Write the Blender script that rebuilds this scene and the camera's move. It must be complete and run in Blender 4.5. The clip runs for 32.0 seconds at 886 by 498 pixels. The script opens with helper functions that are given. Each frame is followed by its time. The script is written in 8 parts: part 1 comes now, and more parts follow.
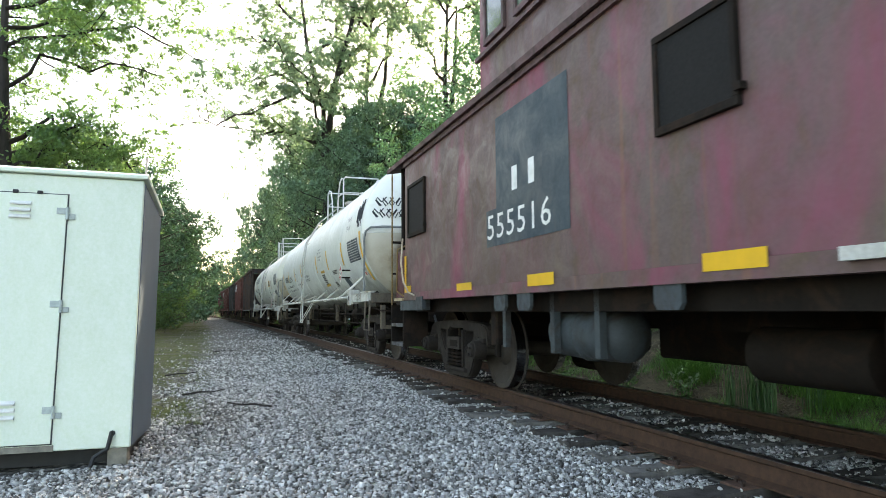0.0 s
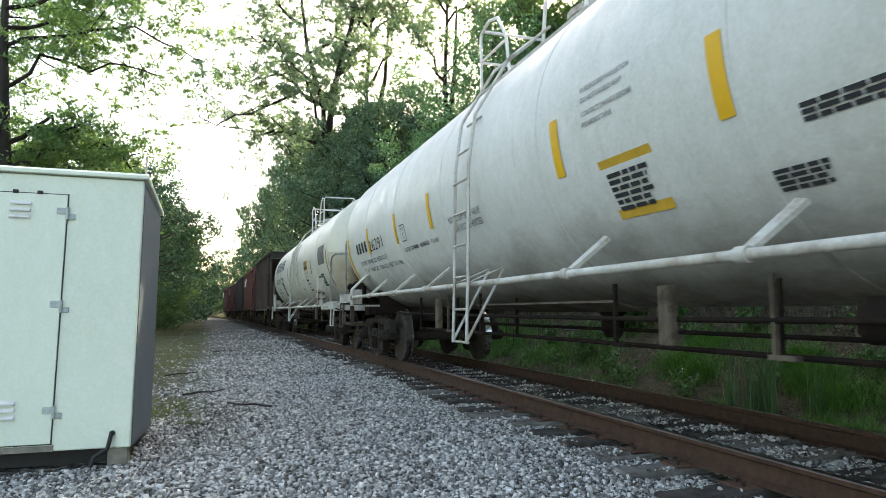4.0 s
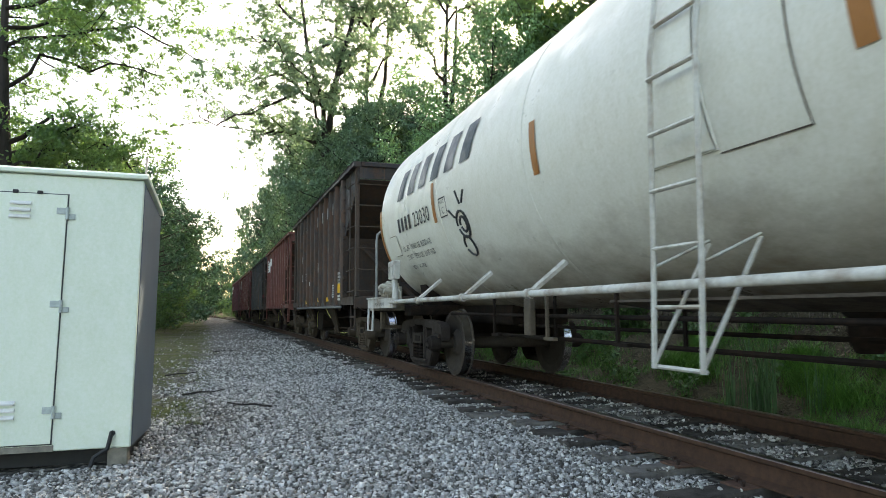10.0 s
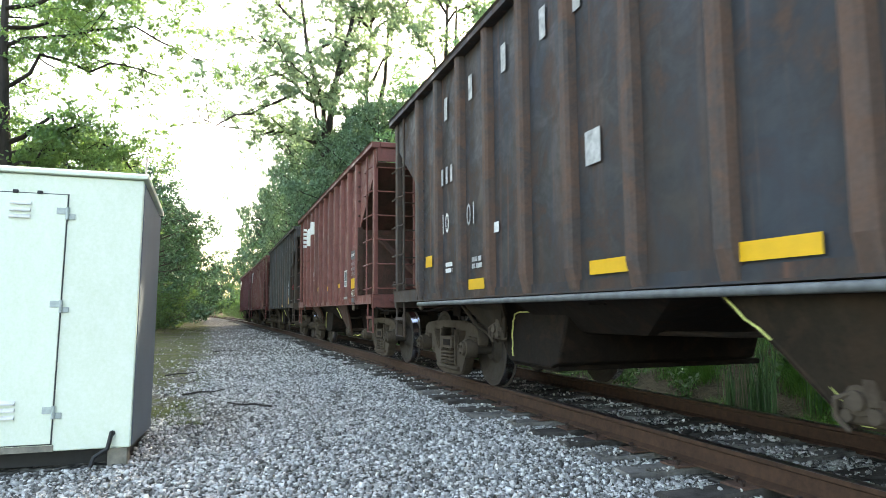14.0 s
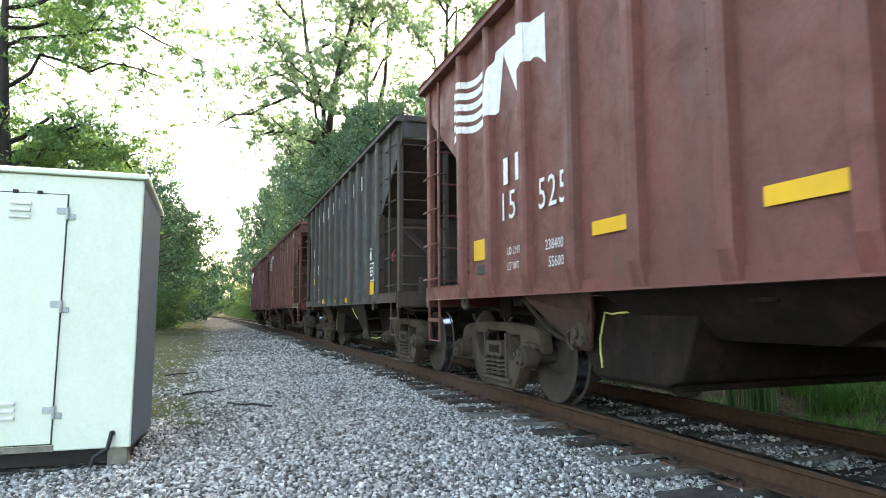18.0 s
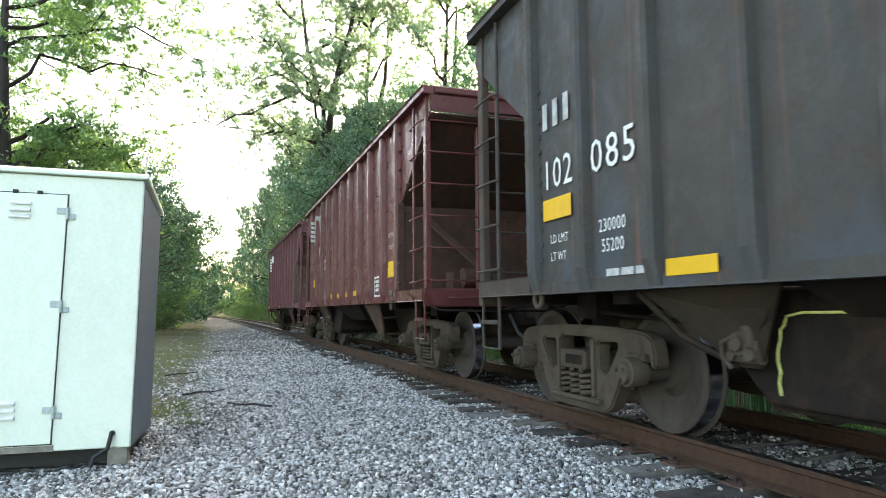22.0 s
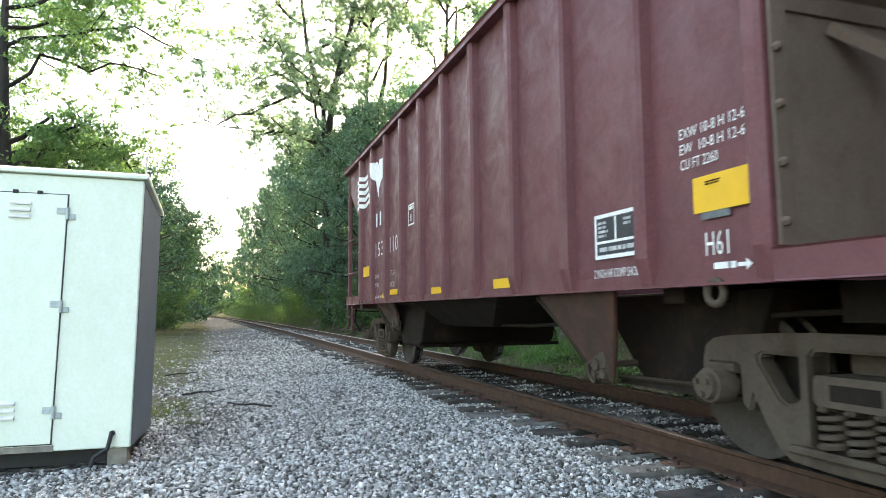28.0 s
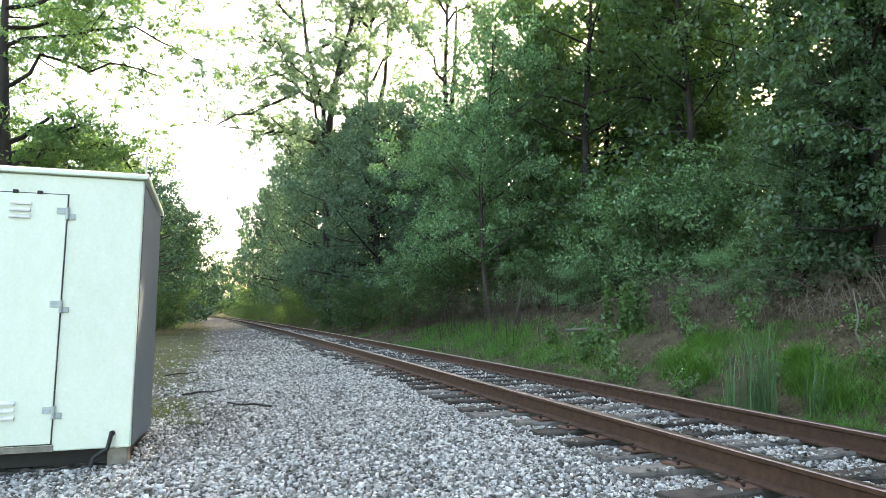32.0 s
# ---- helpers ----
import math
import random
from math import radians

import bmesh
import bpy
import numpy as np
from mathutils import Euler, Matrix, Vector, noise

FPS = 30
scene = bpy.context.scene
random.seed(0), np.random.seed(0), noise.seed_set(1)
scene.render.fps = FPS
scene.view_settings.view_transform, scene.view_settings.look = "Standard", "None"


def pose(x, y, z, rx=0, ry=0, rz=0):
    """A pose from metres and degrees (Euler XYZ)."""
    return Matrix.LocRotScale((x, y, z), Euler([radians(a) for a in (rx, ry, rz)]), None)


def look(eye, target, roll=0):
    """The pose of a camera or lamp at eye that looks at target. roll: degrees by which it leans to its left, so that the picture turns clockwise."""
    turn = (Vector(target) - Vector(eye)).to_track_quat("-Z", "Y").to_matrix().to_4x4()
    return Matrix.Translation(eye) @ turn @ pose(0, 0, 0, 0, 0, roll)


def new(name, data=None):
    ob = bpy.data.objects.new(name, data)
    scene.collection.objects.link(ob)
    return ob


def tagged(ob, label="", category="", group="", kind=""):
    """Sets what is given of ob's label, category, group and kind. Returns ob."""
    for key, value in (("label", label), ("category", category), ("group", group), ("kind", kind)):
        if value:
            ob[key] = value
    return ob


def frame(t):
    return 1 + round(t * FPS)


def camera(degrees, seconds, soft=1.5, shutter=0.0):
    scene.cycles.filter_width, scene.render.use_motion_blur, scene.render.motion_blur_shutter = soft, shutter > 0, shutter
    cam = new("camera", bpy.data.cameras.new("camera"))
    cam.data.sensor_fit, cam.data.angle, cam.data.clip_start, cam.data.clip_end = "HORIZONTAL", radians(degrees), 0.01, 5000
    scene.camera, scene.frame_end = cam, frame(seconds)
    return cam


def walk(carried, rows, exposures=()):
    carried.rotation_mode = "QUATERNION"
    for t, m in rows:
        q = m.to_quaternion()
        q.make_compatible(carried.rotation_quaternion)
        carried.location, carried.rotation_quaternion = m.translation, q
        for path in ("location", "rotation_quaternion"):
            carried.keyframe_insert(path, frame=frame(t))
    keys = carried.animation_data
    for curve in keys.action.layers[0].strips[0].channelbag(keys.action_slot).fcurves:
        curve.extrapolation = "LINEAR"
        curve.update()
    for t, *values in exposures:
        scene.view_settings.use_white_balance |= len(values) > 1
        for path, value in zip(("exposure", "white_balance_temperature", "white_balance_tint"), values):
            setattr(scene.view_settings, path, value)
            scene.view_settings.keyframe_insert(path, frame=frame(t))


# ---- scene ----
import collections
SECONDS = 32.0
EYE = (0.0, 0.0, 0.917)
cam = camera(68.1, SECONDS, soft=0.7, shutter=0.2)
VIEW = Matrix.Translation(EYE) @ pose(0, 0, 0, 95.343, 0, -18.592) @ pose(0, 0, 0, 0, 0, -0.406)
EXPOSURE = ((0.0, 2.68), (1.2, 2.6), (2.4, 2.4), (4.0, 2.3), (9.5, 2.25), (11.0, 2.36), (12.2, 2.7), (13.2, 3.05), (28.0, 3.06), (30.0, 3.0), (32.0, 2.98))
walk(cam, [(0.0, VIEW), (SECONDS, VIEW)], [(t, e, 7950, 10) for t, e in EXPOSURE])

# ---- light: an evening sky, the sun low behind the wooded bank ----
SUN_HEIGHT, SUN_SIDE = 27.0, 38.0          # degrees above the horizon, degrees to the right of the line
world = bpy.data.worlds.new("sky")
scene.world = world
world.use_nodes = True
sky = world.node_tree.nodes.new("ShaderNodeTexSky")
sky.sky_type, sky.sun_disc = "NISHITA", False
sky.sun_elevation, sky.sun_rotation = radians(SUN_HEIGHT), radians(SUN_SIDE)
sky.air_density, sky.dust_density, sky.ozone_density = 1.0, 2.8, 1.0
world.node_tree.links.new(sky.outputs[0], world.node_tree.nodes["Background"].inputs[0])
world.node_tree.nodes["Background"].inputs[1].default_value = 0.15
sun = new("sun", bpy.data.lights.new("sun", "SUN"))
sun.data.energy, sun.data.angle, sun.data.color = 2.2, radians(0.6), (1.0, 0.93, 0.78)
sun_way = Vector((math.sin(radians(SUN_SIDE)) * math.cos(radians(SUN_HEIGHT)),
                  math.cos(radians(SUN_SIDE)) * math.cos(radians(SUN_HEIGHT)), math.sin(radians(SUN_HEIGHT))))
sun.matrix_world = look(sun_way * 60, (0, 0, 0))

# ---- the line ----
NEAR_RAIL, GAUGE, BEND, FAR_DROP = 3.246, 1.435, 0.00053, -0.032
CENTRE = NEAR_RAIL + GAUGE / 2
SPEED = 3.372


def on_line(s, o=0.0):
    """Place and heading at s metres along the track, o metres to the right of its middle."""
    a = BEND * s
    if s > 160:
        a = BEND * 160 + (s - 160) * BEND
    return CENTRE - (1 - math.cos(a)) / BEND + o * math.cos(a), math.sin(a) / BEND + o * math.sin(a), a


def line_pose(s, z=0.0, o=0.0):
    x, y, a = on_line(s, o)
    return pose(x, y, z, 0, 0, math.degrees(a))


# ---- materials ----
class Nodes:
    def __init__(self, name, rough=0.6, metal=0.0, spec=0.5):
        self.mat = bpy.data.materials.new(name)
        self.mat.use_nodes = True
        self.t = self.mat.node_tree
        self.bsdf = self.t.nodes["Principled BSDF"]
        self.bsdf.inputs["Roughness"].default_value = rough
        self.bsdf.inputs["Metallic"].default_value = metal
        self.bsdf.inputs["Specular IOR Level"].default_value = spec
        self.co = self.t.nodes.new("ShaderNodeTexCoord").outputs["Object"]

    def put(self, kind, **values):
        n = self.t.nodes.new(kind)
        for k, v in values.items():
            if k in n.inputs:
                n.inputs[k].default_value = v
        return n

    def link(self, a, b):
        self.t.links.new(a, b)

    def scaled(self, sx, sy, sz, shift=True):
        m = self.put("ShaderNodeMapping")
        m.inputs["Scale"].default_value = (sx, sy, sz)
        self.link(self.co, m.inputs["Vector"])
        if shift:
            r = self.put("ShaderNodeObjectInfo")
            k = self.put("ShaderNodeMath")
            k.operation = "MULTIPLY"
            k.inputs[1].default_value = 37.0
            self.link(r.outputs["Random"], k.inputs[0])
            c = self.put("ShaderNodeCombineXYZ")
            for i in range(3):
                self.link(k.outputs[0], c.inputs[i])
            self.link(c.outputs[0], m.inputs["Location"])
        return m.outputs[0]

    def noise(self, scale, detail=4.0, rough=0.6, at=None, warp=0.0):
        n = self.put("ShaderNodeTexNoise", Scale=scale, Detail=detail, Roughness=rough, Distortion=warp)
        self.link(at if at else self.co, n.inputs["Vector"])
        return n.outputs["Fac"]

    def ramp(self, fac, *stops):
        r = self.put("ShaderNodeValToRGB")
        e = r.color_ramp.elements
        while len(e) < len(stops):
            e.new(0.5)
        for el, (p, c) in zip(e, stops):
            el.position = p
            el.color = (*c, 1) if isinstance(c, tuple) else (c, c, c, 1)
        self.link(fac, r.inputs[0])
        return r.outputs[0]

    def mix(self, fac, a, b, how="MIX"):
        m = self.put("ShaderNodeMix")
        m.data_type, m.blend_type = "RGBA", how
        for sock, v in ((m.inputs[0], fac), (m.inputs[6], a), (m.inputs[7], b)):
            if isinstance(v, tuple):
                sock.default_value = (*v, 1)
            elif isinstance(v, (int, float)):
                sock.default_value = v
            else:
                self.link(v, sock)
        return m.outputs[2]

    def maths(self, op, a, b=0.5):
        m = self.put("ShaderNodeMath")
        m.operation = op
        for sock, v in ((m.inputs[0], a), (m.inputs[1], b)):
            if isinstance(v, (int, float)):
                sock.default_value = v
            else:
                self.link(v, sock)
        return m.outputs[0]

    def base(self, c):
        if isinstance(c, tuple):
            self.bsdf.inputs["Base Color"].default_value = (*c, 1)
        else:
            self.link(c, self.bsdf.inputs["Base Color"])
        return self

    def rough(self, r):
        self.link(r, self.bsdf.inputs["Roughness"])
        return self

    def bump(self, h, strength=0.3, dist=0.01):
        b = self.put("ShaderNodeBump", Strength=strength, Distance=dist)
        self.link(h, b.inputs["Height"])
        self.link(b.outputs[0], self.bsdf.inputs["Normal"])
        return self


def plain(name, colour, rough=0.6, metal=0.0, vary=0.25, scale=9.0, spec=0.4):
    n = Nodes(name, rough, metal, spec)
    f = n.noise(scale, 6, 0.65, n.scaled(1, 1, 1))
    lo, hi = tuple(c * (1 - vary) for c in colour), tuple(min(1, c * (1 + vary)) for c in colour)
    n.base(n.ramp(f, (0.3, lo), (0.7, hi)))
    n.bump(n.noise(scale * 7, 3), 0.15, 0.004)
    return n.mat


def weathered(name, paint, second, rust, patch=(0.5, 0.62), streak=(0.55, 0.75), rough=0.55, amount=0.8, dust=None, belly_stain_shade=None, bloom=None, spec=0.35):
    """Old paint on steel: broad fading, run-down streaks and rust in patches."""
    n = Nodes(name, rough, 0.0, spec)
    broad = n.noise(1.1, 5, 0.6, n.scaled(1, 1, 0.7))
    c = n.mix(n.ramp(broad, (0.38, 0.0), (0.62, 1.0)), paint, second)
    runs = n.noise(1.0, 6, 0.65, n.scaled(5, 5, 0.45), 0.3)
    c = n.mix(n.ramp(runs, (streak[0], 0.0), (streak[1], amount)), c, rust)
    spots = n.noise(3.2, 8, 0.7, n.scaled(1, 1, 1), 0.6)
    c = n.mix(n.ramp(spots, (patch[0], 0.0), (patch[1], amount)), c, rust)
    fine = n.noise(40, 4, 0.6)
    c = n.mix(0.3, c, n.ramp(fine, (0.3, 0.35), (0.7, 0.75)), "OVERLAY")
    c = n.mix(0.25, c, n.ramp(n.noise(9.0, 7, 0.75, n.scaled(1, 1, 0.6)), (0.32, 0.3), (0.68, 0.7)), "OVERLAY")
    if dust:
        d = n.noise(0.9, 4, 0.6, n.scaled(1, 0.5, 2.0))
        c = n.mix(n.ramp(d, (0.5, 0.0), (0.75, 0.6)), c, dust)
    if bloom:
        m = n.noise(0.9, 5, 0.65, n.scaled(1, 1.1, 0.55), 0.5)
        c = n.mix(n.ramp(m, (0.5, 0.0), (0.66, 0.75)), c, bloom)
        m = n.noise(1.0, 3, 0.6, n.scaled(9, 9, 0.25), 0.2)
        c = n.mix(n.ramp(m, (0.6, 0.0), (0.72, 0.5)), c, (0.2, 0.09, 0.05))
    # low on the tank: brown stain, with the shade underneath painted in
    if belly_stain_shade:
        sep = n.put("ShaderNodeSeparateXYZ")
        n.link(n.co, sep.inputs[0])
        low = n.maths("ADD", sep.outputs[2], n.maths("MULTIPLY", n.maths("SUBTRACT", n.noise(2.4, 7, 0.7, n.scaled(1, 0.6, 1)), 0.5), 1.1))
        c = n.mix(n.ramp(n.maths("SUBTRACT", low, 0.9), (0.0, 0.9), (0.75, 0.0)), c, belly_stain_shade)
    n.base(c)
    n.rough(n.ramp(spots, (0.35, rough - 0.12), (0.65, min(0.95, rough + 0.3))))
    n.bump(n.noise(2.2, 6, 0.6), 0.25, 0.02)
    return n.mat


def leafy(name, dark, light, glow, glow_part=0.45):
    n = Nodes(name)
    geo = n.put("ShaderNodeNewGeometry")
    f = n.noise(0.7, 3, 0.6)
    both = n.maths("ADD", n.maths("MULTIPLY", geo.outputs["Random Per Island"], 0.7), n.maths("MULTIPLY", f, 0.5))
    c = n.ramp(both, (0.2, tuple(v * 0.7 for v in dark)), (0.6, tuple((v + w) / 2 for v, w in zip(dark, light))), (0.95, tuple(v * 1.5 for v in light)))
    d = n.put("ShaderNodeBsdfDiffuse")
    tr = n.put("ShaderNodeBsdfTranslucent")
    n.link(c, d.inputs[0])
    n.link(n.mix(0.65, c, glow), tr.inputs[0])
    m = n.put("ShaderNodeMixShader")
    m.inputs[0].default_value = glow_part
    n.link(d.outputs[0], m.inputs[1])
    n.link(tr.outputs[0], m.inputs[2])
    g = n.put("ShaderNodeBsdfGlossy", Roughness=0.45)
    m2 = n.put("ShaderNodeMixShader")
    m2.inputs[0].default_value = 0.05
    n.link(m.outputs[0], m2.inputs[1])
    n.link(g.outputs[0], m2.inputs[2])
    n.link(m2.outputs[0], n.t.nodes["Material Output"].inputs[0])
    return n.mat


def barky(name, dark, light, scale=6):
    n = Nodes(name, 0.9, 0, 0.2)
    f = n.noise(scale, 8, 0.7, n.scaled(1, 1, 0.2))
    n.base(n.ramp(f, (0.3, dark), (0.7, light)))
    n.bump(f, 0.7, 0.03)
    return n.mat


def stone_mat(name):
    n = Nodes(name, 0.85, 0, 0.3)
    geo = n.put("ShaderNodeNewGeometry")
    c = n.ramp(geo.outputs["Random Per Island"], (0.0, (0.07, 0.067, 0.06)), (0.25, (0.23, 0.223, 0.205)), (0.65, (0.45, 0.44, 0.41)), (1.0, (0.74, 0.725, 0.68)))
    n.base(n.mix(0.5, c, n.ramp(n.noise(70, 5, 0.7), (0.3, 0.3), (0.7, 0.7)), "OVERLAY"))
    n.bump(n.noise(120, 3), 0.5, 0.006)
    return n.mat


def ground_mat():
    """Ballast, moss, soil and litter, laid out by the sheet's zones."""
    n = Nodes("ground", 0.95, 0, 0.2)
    zone = n.put("ShaderNodeVertexColor")
    zone.layer_name = "zone"
    sep = n.put("ShaderNodeSeparateColor")
    n.link(zone.outputs[0], sep.inputs[0])
    vor = n.put("ShaderNodeTexVoronoi", Scale=19.0)
    n.link(n.co, vor.inputs["Vector"])
    tone = n.put("ShaderNodeSeparateColor")
    n.link(vor.outputs["Color"], tone.inputs[0])
    grey = n.ramp(tone.outputs[0], (0.0, (0.05, 0.046, 0.04)), (0.45, (0.16, 0.15, 0.132)), (1.0, (0.38, 0.365, 0.335)))
    # gaps between the stones painted darker, standing in for their shade
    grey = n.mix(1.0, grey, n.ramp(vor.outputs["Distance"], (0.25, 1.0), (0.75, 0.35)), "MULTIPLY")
    grey = n.mix(n.ramp(n.noise(0.6, 5, 0.6), (0.42, 0.0), (0.66, 0.45)), grey, (0.1, 0.083, 0.06))
    litter = n.mix(n.ramp(tone.outputs[1], (0.5, 0.0), (0.8, 1.0)), (0.062, 0.055, 0.036), (0.15, 0.145, 0.125))
    moss = n.mix(n.ramp(n.noise(1.3, 8, 0.75), (0.46, 0.0), (0.58, 1.0)), (0.062, 0.072, 0.014), litter)
    soil = n.mix(n.ramp(n.noise(3, 7, 0.7), (0.4, 0.0), (0.62, 1.0)), (0.042, 0.034, 0.018), (0.098, 0.084, 0.048))
    soil = n.mix(n.ramp(n.noise(26, 4, 0.7), (0.55, 0.0), (0.7, 0.8)), soil, (0.15, 0.13, 0.08))
    patch = n.maths("ADD", sep.outputs[1], n.maths("MULTIPLY", n.maths("SUBTRACT", n.noise(1.7, 6, 0.7), 0.5), 1.6))
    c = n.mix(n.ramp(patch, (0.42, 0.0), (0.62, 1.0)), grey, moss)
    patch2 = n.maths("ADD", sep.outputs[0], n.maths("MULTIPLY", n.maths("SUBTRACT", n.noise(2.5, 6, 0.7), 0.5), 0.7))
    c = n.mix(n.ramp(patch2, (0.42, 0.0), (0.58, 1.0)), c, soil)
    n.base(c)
    n.bump(n.maths("ADD", n.maths("MULTIPLY", vor.outputs["Distance"], -1.0), n.noise(9, 5)), 0.6, 0.03)
    return n.mat


